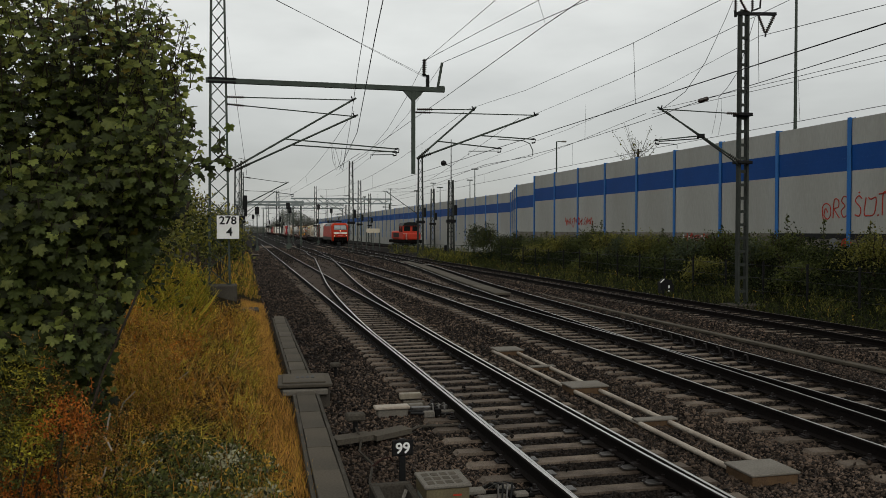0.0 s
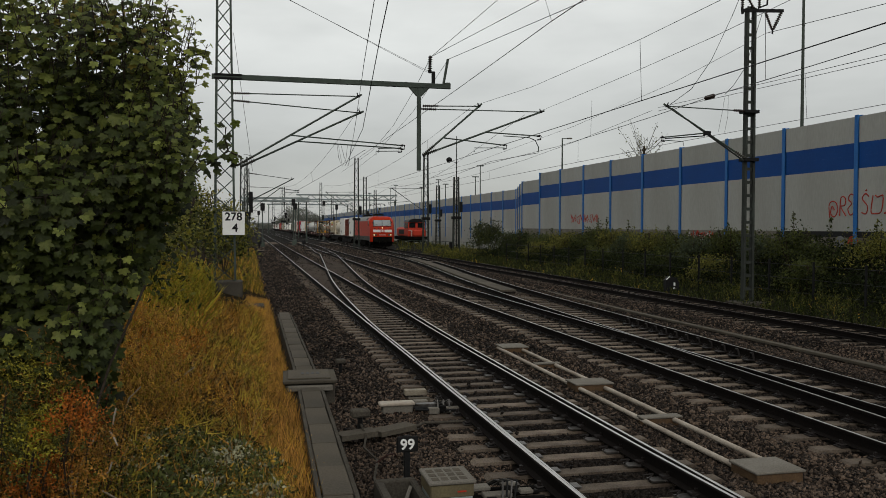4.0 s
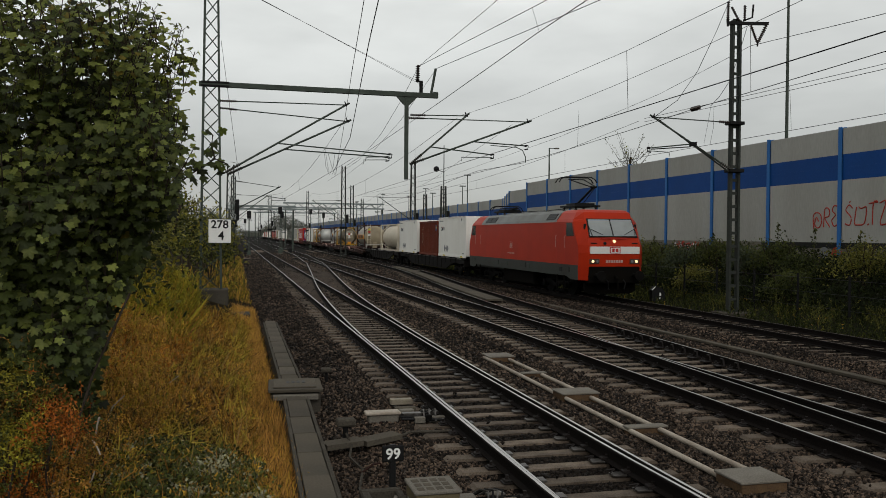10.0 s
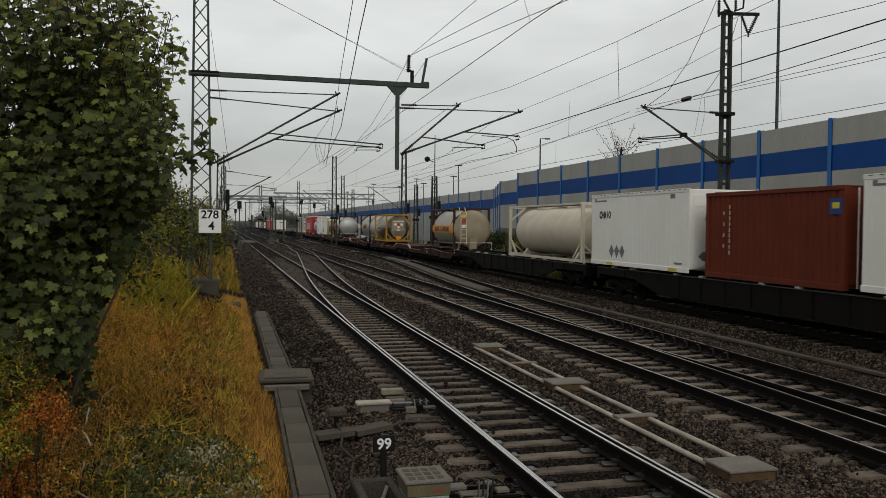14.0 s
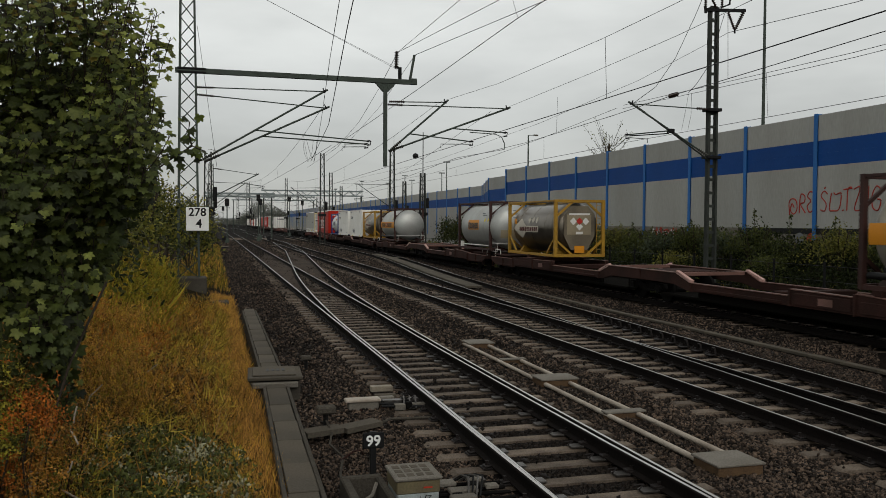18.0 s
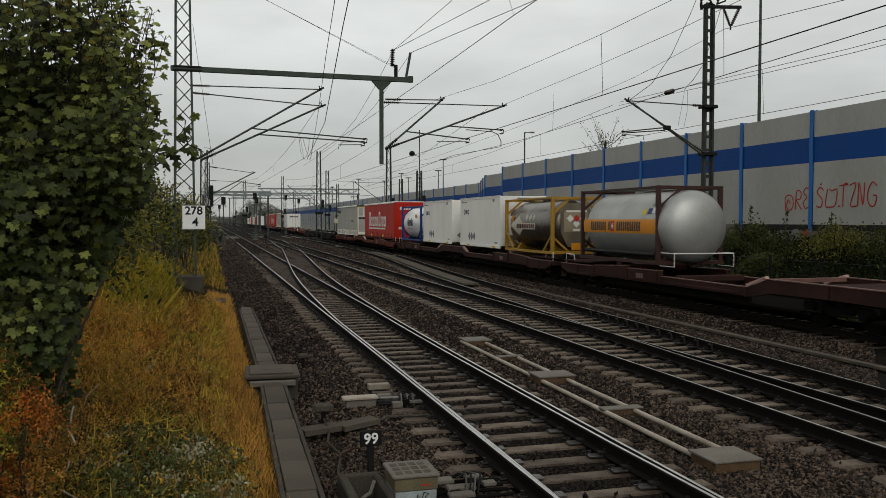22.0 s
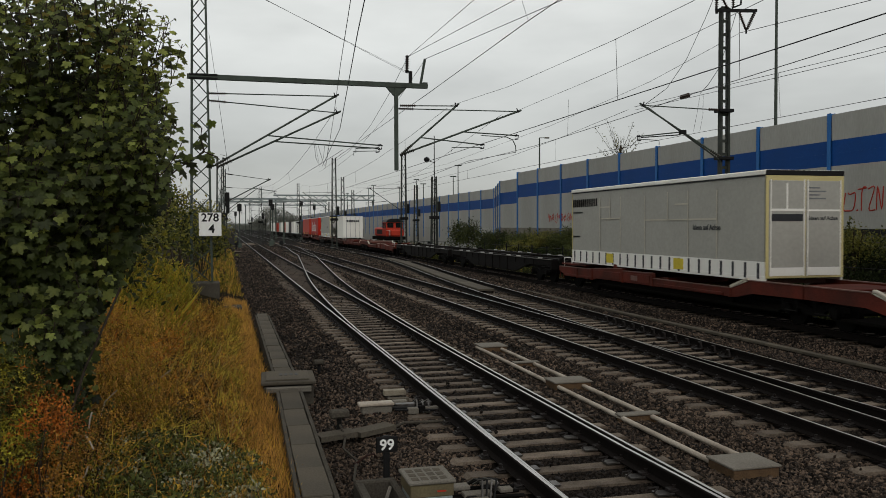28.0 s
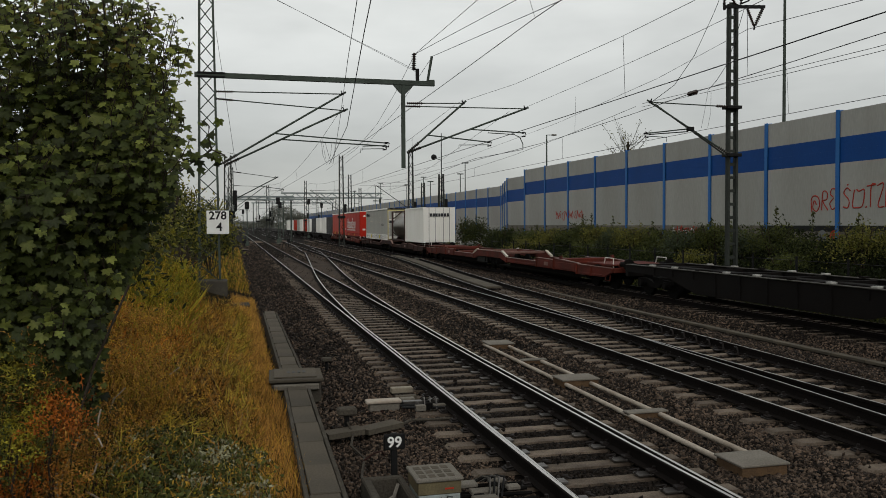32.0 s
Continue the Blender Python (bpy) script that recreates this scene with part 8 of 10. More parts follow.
def maple_leaves(core, per, loose, sizes):
    """Leaves in drooping handfuls round the points of core; every handful shares its lean."""
    m = len(core) * per
    P = np.repeat(core, per, 0) + RNG.normal(size=(m, 3)) * np.array(loose)
    P[:, 0] = np.minimum(P[:, 0], crown_right(P[:, 2]) + RNG.uniform(-0.22, 0.0, m) + np.interp(P[:, 2], [2.3, 2.9], [-0.05, 1.0]) * (0.05 + 0.07 * np.sin(P[:, 2] * 9) + 0.05 * np.sin(P[:, 2] * 23)))
    P[:, 2] = np.minimum(P[:, 2], 4.53 + 0.55 * np.clip(-1.25 - P[:, 0], 0, 1) + 0.06 * np.sin(P[:, 0] * 17))
    lean = np.repeat(unit(len(core)) * 0.45, per, 0)
    out = unit(m) * 0.55 + lean + np.array([0.15, -0.5, -0.45])
    up = unit(m) * 0.38 + lean * 0.6 + np.array([0.08, -0.5, 0.75])
    size = RNG.uniform(*sizes, m)
    return (P, *scatter(MAPLE, MAPLE_F, P, out, up, size))


def build_maple():
    tree = thing("maple_tree", "leafy green maple with dark gaps on the bank", "tree", at=pose(0, 0, 0))
    trunk = Shape()
    stems = []
    rnd = random.Random(3)
    for k in range(9):
        x, y = -1.35 - 0.26 * k + rnd.uniform(-.1, .1), 7.9 + rnd.uniform(-0.4, 0.8)
        pts = [(x, y, ground_z(x, y) - 0.05)]
        for j in range(1, 8):
            x = min(x + rnd.uniform(-0.03, 0.12), float(crown_right(pts[0][2] + j * 0.52)) - 0.25)
            y += rnd.uniform(-0.1, 0.1)
            pts.append((x, y, pts[0][2] + j * (0.47 + 0.04 * (k % 3))))
        stems.append(pts)
        part("trunk" if k == 0 else "limb", Shape().line(pts, 0.030 if k % 2 else 0.022, 6), "bark", tree)
    for pts in stems:
        for j in range(2, 8):
            p = Vector(pts[j])
            for _ in range(4):
                d = Vector((rnd.uniform(-0.9, 0.7), rnd.uniform(-0.8, 0.3), rnd.uniform(0.0, 0.5)))
                q = p + d * 0.8
                q.x = min(q.x, float(crown_right(q.z)) - 0.03)
                q.z = min(q.z, 4.5)
                trunk.line([p, (p + q) / 2 + Vector((0, 0, 0.04)), q], 0.006, 4)
    tagged(part("brushwood", trunk, "bark", tree), kind="stuff")
    # the inside of the crown, its shade put into the dark leaf colour; thinner towards the top
    n = 2600
    z = RNG.uniform(0.85, 4.9, n)
    right = crown_right(z)
    deep = RNG.beta(1, 1.6, n)
    x = right - 0.12 - 0.42 * deep - RNG.beta(0.9, 1.3, n) * 2.7
    y = 7.75 + 0.5 * np.clip((x - right + 0.5) * 1.2, 0, 1) + deep * 1.7
    keep = RNG.uniform(size=n) < np.interp(z, [0.8, 3.0, 3.6, 4.1, 4.9], [1, 1, 0.8, 0.38, 0.2])
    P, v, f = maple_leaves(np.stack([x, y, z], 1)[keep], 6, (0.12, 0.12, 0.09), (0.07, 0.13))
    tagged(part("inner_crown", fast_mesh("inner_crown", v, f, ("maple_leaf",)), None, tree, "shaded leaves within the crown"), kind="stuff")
    # the outer leaves: shoots that rise out of the crown, with stalked leaves in crossed pairs
    stalks, places, ahead, above, sizes, tones = Shape(), [], [], [], [], []
    for k in range(1080):
        z0 = rnd.uniform(0.75, 4.75)
        r = float(crown_right(z0))
        x0 = r - 0.04 - rnd.betavariate(0.85, 1.25) * 2.2
        y0 = 7.45 + 0.55 * min(1, max(0, (x0 - r + 0.5) * 1.2)) + 0.24 * math.sin(x0 * 4.1 + z0 * 2.3) + 0.2 * math.sin(z0 * 5.3 - x0 * 2.1) + rnd.uniform(-0.12, 0.3)
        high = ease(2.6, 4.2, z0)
        if rnd.random() < 0.34 * ease(3.5, 4.4, z0) * ease(-0.9, -1.6, x0) + 0.10 * ease(3.4, 4.3, z0):
            continue
        way = Vector((rnd.uniform(-0.35, 0.45), rnd.uniform(-0.75, -0.1) * (1 - 0.55 * high), rnd.uniform(0.15, 0.8) + 0.5 * high)).normalized()
        side = way.cross(Vector((0, 0, 1))).normalized()
        length = rnd.uniform(0.22, 0.5)
        nodes = 4 if length < 0.36 else 5
        # tone rises with height: light on the crown's top put into leaf colour
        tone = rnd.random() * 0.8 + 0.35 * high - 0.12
        big = rnd.uniform(0.062, 0.098) * (1 - 0.28 * high) * (1 - 0.22 * ease(-1.3, -0.6, x0))
        tip = Vector((x0, y0, z0)) + way * length
        if tip.x > r + 0.10 or tip.z > 4.62 + 0.5 * min(1, max(0, -1.25 - tip.x)):
            continue
        stalks.line([(x0, y0, z0), tuple(Vector((x0, y0, z0)) + way * length * 0.5 + Vector((0, 0, -0.012))), tuple(tip)], 0.0045, 4)
        for q in range(nodes):
            p = Vector((x0, y0, z0)) + way * length * (q + 0.6) / nodes
            across = Matrix.Rotation(math.radians(90 * (q % 2) + rnd.uniform(-25, 25)), 3, way) @ side
            for e in (-1, 1):
                out = (across * e + way * 0.35 + Vector((0, -0.12, rnd.uniform(-0.05, 0.3)))).normalized()
                foot = p + out * rnd.uniform(0.05, 0.11)
                stalks.line([tuple(p), tuple(foot)], 0.0022, 3)
                places.append(foot)
                ahead.append(out * 0.6 + Vector((rnd.uniform(-.25, .25), -0.12 + rnd.uniform(-.2, .2), -0.75 + rnd.uniform(-.4, .35))))
                above.append(Vector((rnd.uniform(-.35, .35), -0.75 + rnd.uniform(-.3, .3), 0.62)) + out * 0.35)
                sizes.append(big * (1.08 - 0.42 * q / nodes) * rnd.uniform(0.8, 1.15))
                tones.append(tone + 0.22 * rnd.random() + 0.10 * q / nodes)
    P, tones = np.array([tuple(p) for p in places]), np.array(tones)
    v, f = scatter(LEAF, LEAF_F, P, np.array([tuple(p) for p in ahead]), np.array([tuple(p) for p in above]), np.array(sizes))
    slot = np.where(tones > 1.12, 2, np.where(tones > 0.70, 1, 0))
    tagged(part("twig_work", stalks, "bark", tree, "thin shoots with leaf stalks"), kind="stuff")
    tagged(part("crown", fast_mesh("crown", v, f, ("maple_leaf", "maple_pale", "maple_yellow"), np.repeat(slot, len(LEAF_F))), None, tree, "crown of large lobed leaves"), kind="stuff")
    # the nearest leaves, singly; the pale, lit-looking colour only on higher ones
    kinds = []
    for j, mt in enumerate(("maple_leaf", "maple_pale", "maple_leaf", "maple_yellow")):
        t = LEAF.copy()
        t[:, 2] += 0.06 * np.sin(t[:, 1] * 4 + j)
        kinds.append(fast_mesh("leaf", t, LEAF_F, (mt,)))
    for k in range(240):
        zz = rnd.uniform(0.95, 3.6)
        r = float(crown_right(zz)) - 0.1
        xx = r - rnd.random() ** 1.2 * 1.6
        yy = 7.1 + 0.5 * min(1, max(0, (xx - r + 0.5) * 1.2)) + 0.24 * math.sin(xx * 4.1 + zz * 2.3) + rnd.uniform(-0.1, 0.15)
        s = rnd.uniform(0.06, 0.105)
        q = Euler((rnd.uniform(-1.5, -0.5), rnd.uniform(-0.5, 0.5), math.pi + rnd.uniform(-1.2, 1.2)))
        part("leaf", kinds[1 if k % 4 == 0 and zz > 2.0 else 3 if k % 29 == 0 else 0], None, tree, at=Matrix.LocRotScale((xx, yy, zz), q, (s, s, s)))
    # a spray that reaches out in front of the mast
    for pts in ([(-0.75, 8.0, 2.85), (-0.40, 8.0, 3.15), (-0.18, 8.0, 3.30), (-0.06, 8.0, 3.25)], [(-0.18, 8.0, 3.30), (-0.21, 8.0, 3.42), (-0.2, 8.0, 3.52)], [(-0.8, 8.0, 3.9), (-0.55, 8.0, 4.15), (-0.35, 8.0, 4.2)]):
        part("limb", Shape().line(pts, 0.007, 4), "bark", tree)
    p = np.array([(-0.30, 8.0, 3.25), (-0.22, 8.0, 3.36), (-0.16, 8.0, 3.28), (-0.09, 8.0, 3.24), (-0.20, 8.0, 3.48), (-0.36, 8.0, 3.30), (-0.46, 8.0, 4.20), (-0.38, 8.0, 4.18)])
    p = np.repeat(p, 4, 0) + RNG.normal(size=(32, 3)) * 0.045
    v, f = scatter(LEAF, LEAF_F, p, unit(32) * 0.6 + np.array([0.2, -0.4, -0.5]), unit(32) * 0.4 + np.array([0, -0.5, 0.7]), RNG.uniform(0.05, 0.08, 32))
    tagged(part("leaf_spray", fast_mesh("leaf_spray", v, f, ("maple_leaf", "maple_pale"), np.repeat((np.arange(32) >= 22).astype(int), len(LEAF_F))), None, tree), kind="stuff")


def lay(n, x0, x1, y0, y1, near=1.0):
    """Random ground places, denser towards the camera."""
    x = RNG.uniform(x0, x1, n)
    y = y0 + (y1 - y0) * RNG.uniform(size=n) ** near
    z = np.array([ground_z(a, b) for a, b in zip(x, y)])
    return np.stack([x, y, z], 1)


def plants(name, label, category, template, faces, P, lean, size, mats, weights=None, upness=(0, -0.3, 1)):
    n = len(P)
    fwd = unit(n) * lean + np.array([0, 0, 1.0])
    v, f = scatter(template, faces, P, fwd, unit(n) + np.array(upness) * 0.5, size)
    slot = RNG.choice(len(mats), n, p=weights)
    return tagged(part(name, fast_mesh(name, v, f, mats, np.repeat(slot, len(faces)))), label, category, kind="stuff")


def build_bank():
    # dry orange grass along the trough
    P = lay(30000, -0.25, 0.69, 5.0, 31.0, 1.5)
    edge = np.array([0.02 + 0.22 * noise.noise((0.0, b * 0.9, 1.0)) + 0.10 * noise.noise((0.0, b * 3.1, 2.0)) for b in P[:, 1]])
    P = P[P[:, 0] > edge + RNG.normal(size=len(P)) * 0.05]
    plants("dry_grass", "dry orange-brown grass along the trough", "grass", BLADE, BLADE_F, P, 0.6, RNG.uniform(0.07, 0.23, len(P)), ("dry_grass", "gold_weed"), (0.75, 0.25))
    # fine golden weeds over the slope, lumpy in height and hue
    P = lay(44000, -3.2, 0.35, 5.0, 26.0, 1.5)
    P = P[np.array([noise.noise((a * 5.0, b * 3.2, 7.0)) for a, b in P[:, :2]]) + RNG.normal(size=len(P)) * 0.10 > -0.08]
    P = P[~((np.abs(P[:, 0] + 0.30) < 0.55) & (P[:, 1] < 9.6) & (RNG.uniform(size=len(P)) < 0.45))]
    lump = np.array([noise.noise((a * 2.2, b * 1.3, 3.0)) for a, b in P[:, :2]])
    P[:, 2] += RNG.uniform(0, 1, len(P)) ** 1.5 * np.clip(0.08 + 0.62 * (lump + 0.18), 0.02, 0.60) * np.interp(P[:, 0], [-3, -0.5, 0.3], [1.3, 1.0, 0.35])
    n = len(P)
    v, f = scatter(SPRIG, SPRIG_F, P, unit(n) + np.array([0, 0, 0.5]), unit(n) * 0.7 + np.array([0, -0.4, 0.8]), RNG.uniform(0.06, 0.16, n) * np.interp(P[:, 1], [6, 24], [0.85, 1.7]))
    hue = lump + 0.5 * np.array([noise.noise((a * 0.7, b * 0.5, 9.0)) for a, b in P[:, :2]]) + RNG.normal(size=n) * 0.10
    rust = np.exp(-((P[:, 0] + 1.6) / 0.8) ** 2 - ((P[:, 1] - 16.0) / 4.0) ** 2)
    slot = np.where(rust + 0.3 * lump + RNG.normal(size=n) * 0.1 > 0.38, 4, np.where(hue > 0.46, 2, np.where(hue > 0.02, 0, np.where(RNG.uniform(size=n) < 0.88, 1, 3))))
    tagged(part("golden_weeds", fast_mesh("golden_weeds", v, f, ("gold_weed", "brown_weed", "green_grass", "ground_leaf", "orange_weed"), np.repeat(slot, len(SPRIG_F)))), "withered golden-brown weeds on the bank", "weeds", kind="stuff")
    # taller clumps under the maple's edge
    c = lay(90, -2.5, -0.95, 9.0, 17.0, 1.0)
    P = np.repeat(c, 130, 0) + RNG.normal(size=(90 * 130, 3)) * np.array([0.16, 0.16, 0.0])
    P[:, 2] += RNG.uniform(0, 1, len(P)) * np.repeat(RNG.uniform(0.25, 0.75, 90), 130)
    n = len(P)
    v, f = scatter(SPRIG, SPRIG_F, P, unit(n) + np.array([0, 0, 0.7]), unit(n) * 0.7 + np.array([0, -0.4, 0.8]), RNG.uniform(0.07, 0.15, n))
    slot = RNG.choice(3, n, p=(0.5, 0.38, 0.12))
    tagged(part("weed_clumps", fast_mesh("weed_clumps", v, f, ("gold_weed", "dry_grass", "green_grass"), np.repeat(slot, len(SPRIG_F)))), "tall rust and gold weed clumps on the bank", "weeds", kind="stuff")
    c = lay(55, -2.3, -1.25, 17.0, 25.0, 1.0)
    P = np.repeat(c, 70, 0) + RNG.normal(size=(55 * 70, 3)) * np.array([0.2, 0.2, 0.0])
    plants("tall_grass", "tall yellow-green grass in front of the mast", "grass", BLADE, BLADE_F, P[::3], 0.7, RNG.uniform(0.4, 1.0, len(P[::3])), ("green_grass", "gold_weed"), (0.8, 0.2))
    P = np.repeat(P, 2, 0) + np.array([0, 0, 0.2])
    P += RNG.normal(size=P.shape) * np.array([0.08, 0.08, 0])
    P[:, 2] += RNG.uniform(-0.2, 0.75, len(P))
    plants("goldenrod", "yellow-green feathery stalks in front of the mast", "weeds", SPRIG, SPRIG_F, P, 0.8, RNG.uniform(0.12, 0.24, len(P)), ("green_grass", "gold_weed"), (0.75, 0.25))
    # low leafy cover, some of it pale, close to the camera
    c = lay(460, -1.15, 0.28, 6.9, 9.7, 1.0)
    P = np.repeat(c, 38, 0) + RNG.normal(size=(460 * 38, 3)) * np.array([0.08, 0.08, 0.03])
    P[:, 2] += RNG.uniform(0.02, 0.10, len(P))
    pale = np.array([noise.noise((a * 2.3, b * 2.3, 5.0)) for a, b in P[:, :2]]) + RNG.normal(size=len(P)) * 0.25
    n = len(P)
    v, f = scatter(OVAL, OVAL_F, P, unit(n) + np.array([0, 0, 0.3]), unit(n) * 0.6 + np.array([0, -0.4, 0.8]), RNG.uniform(0.028, 0.062, n))
    slot = np.where(pale > 0.36, 1, RNG.choice([0, 2, 3], n, p=[0.93, 0.03, 0.04]))
    tagged(part("ground_cover", fast_mesh("ground_cover", v, f, ("ground_leaf", "pale_leaf", "green_grass", "gold_weed"), np.repeat(slot, len(OVAL_F)))), "low leafy ground cover with pale leaf undersides", "ground cover", kind="stuff")
    # rust-red and green shrub at the foot of the maple
    k = 640
    c = np.stack([RNG.uniform(-2.3, -0.95, k), RNG.uniform(5.6, 7.1, k), RNG.uniform(0.35, 1.0, k)], 1)
    top = 1.18 + 0.75 * np.clip(-1.0 - c[:, 0], 0, 0.8) + 0.16 * np.sin(c[:, 0] * 9 + c[:, 1] * 4)
    c[:, 2] = 0.35 + (top - 0.35) * RNG.uniform(size=k) ** 0.6
    P = np.repeat(c, 14, 0) + RNG.normal(size=(k * 14, 3)) * 0.06
    n = len(P)
    red = np.exp(-(((P - np.array([-1.10, 6.1, 1.35])) / np.array([0.22, 0.6, 0.16])) ** 2).sum(1)) + np.exp(-(((P - np.array([-1.38, 6.0, 0.88])) / np.array([0.2, 0.5, 0.16])) ** 2).sum(1))
    hue = np.array([noise.noise((a * 2.4, b * 2.0, d * 2.8)) for a, b, d in P]) + RNG.normal(size=n) * 0.08 - 0.35 * np.clip(P[:, 0] + 1.35, -0.6, 0.5)
    v, f = scatter(SPRIG, SPRIG_F, P, unit(n) + np.array([0.0, -0.3, 0.3]), unit(n) * 0.6 + np.array([0, -0.5, 0.8]), RNG.uniform(0.06, 0.13, n))
    slot = np.where(red + RNG.normal(size=n) * 0.15 > 0.36, 0, np.where(hue > 0.20, 3, np.where(hue > -0.10, 1, 2)))
    shrub = thing("shrub", "rust-red and green shrub at the foot of the maple", "shrub")
    tagged(part("foliage", fast_mesh("foliage", v, f, ("rust_leaf", "ground_leaf", "brown_weed", "green_grass"), np.repeat(slot, len(SPRIG_F))), None, shrub), kind="stuff")
    tw = Shape()
    for p in c[::9]:
        tw.line([(p[0] * 0.9 - 0.15, p[1] + 0.2, ground_z(p[0], p[1])), (p[0] - 0.05, p[1] + 0.05, p[2] * 0.8), tuple(p)], 0.006, 4)
    tagged(part("brushwood", tw, "bark", shrub), kind="stuff")
    P = lay(2400, -2.4, 0.1, 5.2, 18.0, 1.3)
    P[:, 2] += RNG.uniform(0.02, 0.16, len(P))
    n = len(P)
    v, f = scatter(BLADE, BLADE_F, P, unit(n) + np.array([0.2, -0.1, 0.1]), unit(n) + np.array([0, 0, 1.2]), RNG.uniform(0.06, 0.20, n))
    tagged(part("loose_straw", fast_mesh("loose_straw", v, f, ("straw",))), "pale dry straw lying over the bank", "straw", kind="stuff")
    # matted grass over the slope
    P = lay(20000, -3.0, 0.25, 5.0, 24.0, 1.5)
    P = P[~((np.abs(P[:, 0] + 0.30) < 0.55) & (P[:, 1] < 9.6) & (RNG.uniform(size=len(P)) < 0.8))]
    n = len(P)
    P[:, 2] += RNG.uniform(0.0, 0.14, n)
    hue = np.array([noise.noise((a * 1.1, b * 0.6, 12.0)) for a, b in P[:, :2]]) + 0.22 * (P[:, 0] + 0.9) + RNG.normal(size=n) * 0.12
    v, f = scatter(BLADE * np.array([1.6, 1, 1]), BLADE_F, P, unit(n) + np.array([0.3, -0.2, 0.45]), unit(n) + np.array([0, -0.4, 1.0]), RNG.uniform(0.09, 0.28, n) * np.interp(P[:, 1], [6, 22], [0.85, 1.5]))
    tagged(part("matted_grass", fast_mesh("matted_grass", v, f, ("olive_grass", "brown_weed", "straw"), np.repeat(np.where(hue > 0.12, 0, np.where(RNG.uniform(size=n) < 0.8, 1, 2)), len(BLADE_F)))), "matted olive and brown grass on the bank", "grass", kind="stuff")
    # leaning dead stems
    rnd = random.Random(8)
    for p in (((-0.90, 6.0, 1.26), (-0.89, 5.98, 1.32), (-0.875, 5.97, 1.375)), ((-0.92, 6.0, 1.215), (-0.89, 5.98, 1.17), (-0.87, 5.98, 1.12)), ((-0.95, 6.0, 0.92), (-0.92, 5.98, 0.96), (-0.905, 5.97, 1.01))):
        tagged(part("dead_stem", Shape().line(p, 0.006, 5), "dead_stem"), "short pale dead stick caught in the shrub", "stem")
    for a, b in (((-1.30, 7.0, 0.75), (-0.86, 7.5, 2.1)), ((-1.25, 6.4, 0.5), (-1.12, 6.7, 1.05)), ((-1.05, 6.3, 0.55), (-1.2, 6.1, 0.85)), ((-1.4, 6.6, 0.6), (-1.2, 6.2, 0.9)), ((-0.9, 6.6, 0.5), (-1.0, 6.2, 0.75)),
                 ((-1.0, 12, 0.45), (-0.75, 12.2, 0.62)), ((-1.3, 9.4, 0.6), (-1.15, 9.6, 0.85))):
        mid = (Vector(a) + Vector(b)) / 2 + Vector((rnd.uniform(-.06, .06), 0, rnd.uniform(-.04, .04)))
        tagged(part("dead_stem", Shape().line([a, mid, b], 0.010 if b[2] > 2 else 0.007, 5), "bark" if b[2] > 2 else "dead_stem"), "bare dead stem leaning on the bank", "stem")


def bush(name, label, centre, radius, n, leaf, mats, weights, category="bush", stems=5):
    """A bush: stems from the ground, leaves in an uneven shell with gaps."""
    t = thing(name, label, category)
    c, r = np.array(centre), np.array(radius)
    sprays = max(20, n // 14)
    d = unit(sprays)
    d[:, 2] = np.abs(d[:, 2]) * 1.15 - 0.25
    rad = RNG.uniform(0.15, 1.0, sprays) ** 0.5 * (1 + 0.22 * np.sin(d[:, 0] * 7 + centre[1]) + 0.2 * np.sin(d[:, 2] * 9 + centre[0]))
    core = c + d * r * rad[:, None]
    P = np.repeat(core, 14, 0) + RNG.normal(size=(sprays * 14, 3)) * (0.09 * np.mean(r) + 0.05)
    v, f = scatter(OVAL, OVAL_F, P, unit(len(P)) + np.array([0, 0, 0.2]), unit(len(P)) * 0.6 + np.array([0, -0.3, 0.8]), RNG.uniform(0.6, 1.3, len(P)) * leaf)
    slot = np.repeat(RNG.choice(len(mats), sprays, p=weights), 14)
    tagged(part("foliage", fast_mesh("foliage", v, f, mats, np.repeat(slot, len(OVAL_F))), None, t), kind="stuff")
    rnd = random.Random(int(abs(centre[0] * 100 + centre[1] * 10)))
    base = ground_z(centre[0], centre[1]) - 0.05
    for k in range(stems):
        a = rnd.uniform(0, 6.28)
        part("stem", Shape().line([(c[0] + 0.1 * math.cos(a), c[1] + 0.1 * math.sin(a), base), (c[0] + r[0] * 0.35 * math.cos(a), c[1] + r[1] * 0.35 * math.sin(a), c[2]),
                                   (c[0] + r[0] * 0.6 * math.cos(a), c[1] + r[1] * 0.6 * math.sin(a), c[2] + r[2] * 0.7)], 0.02, 4), "bark", t)
    return t


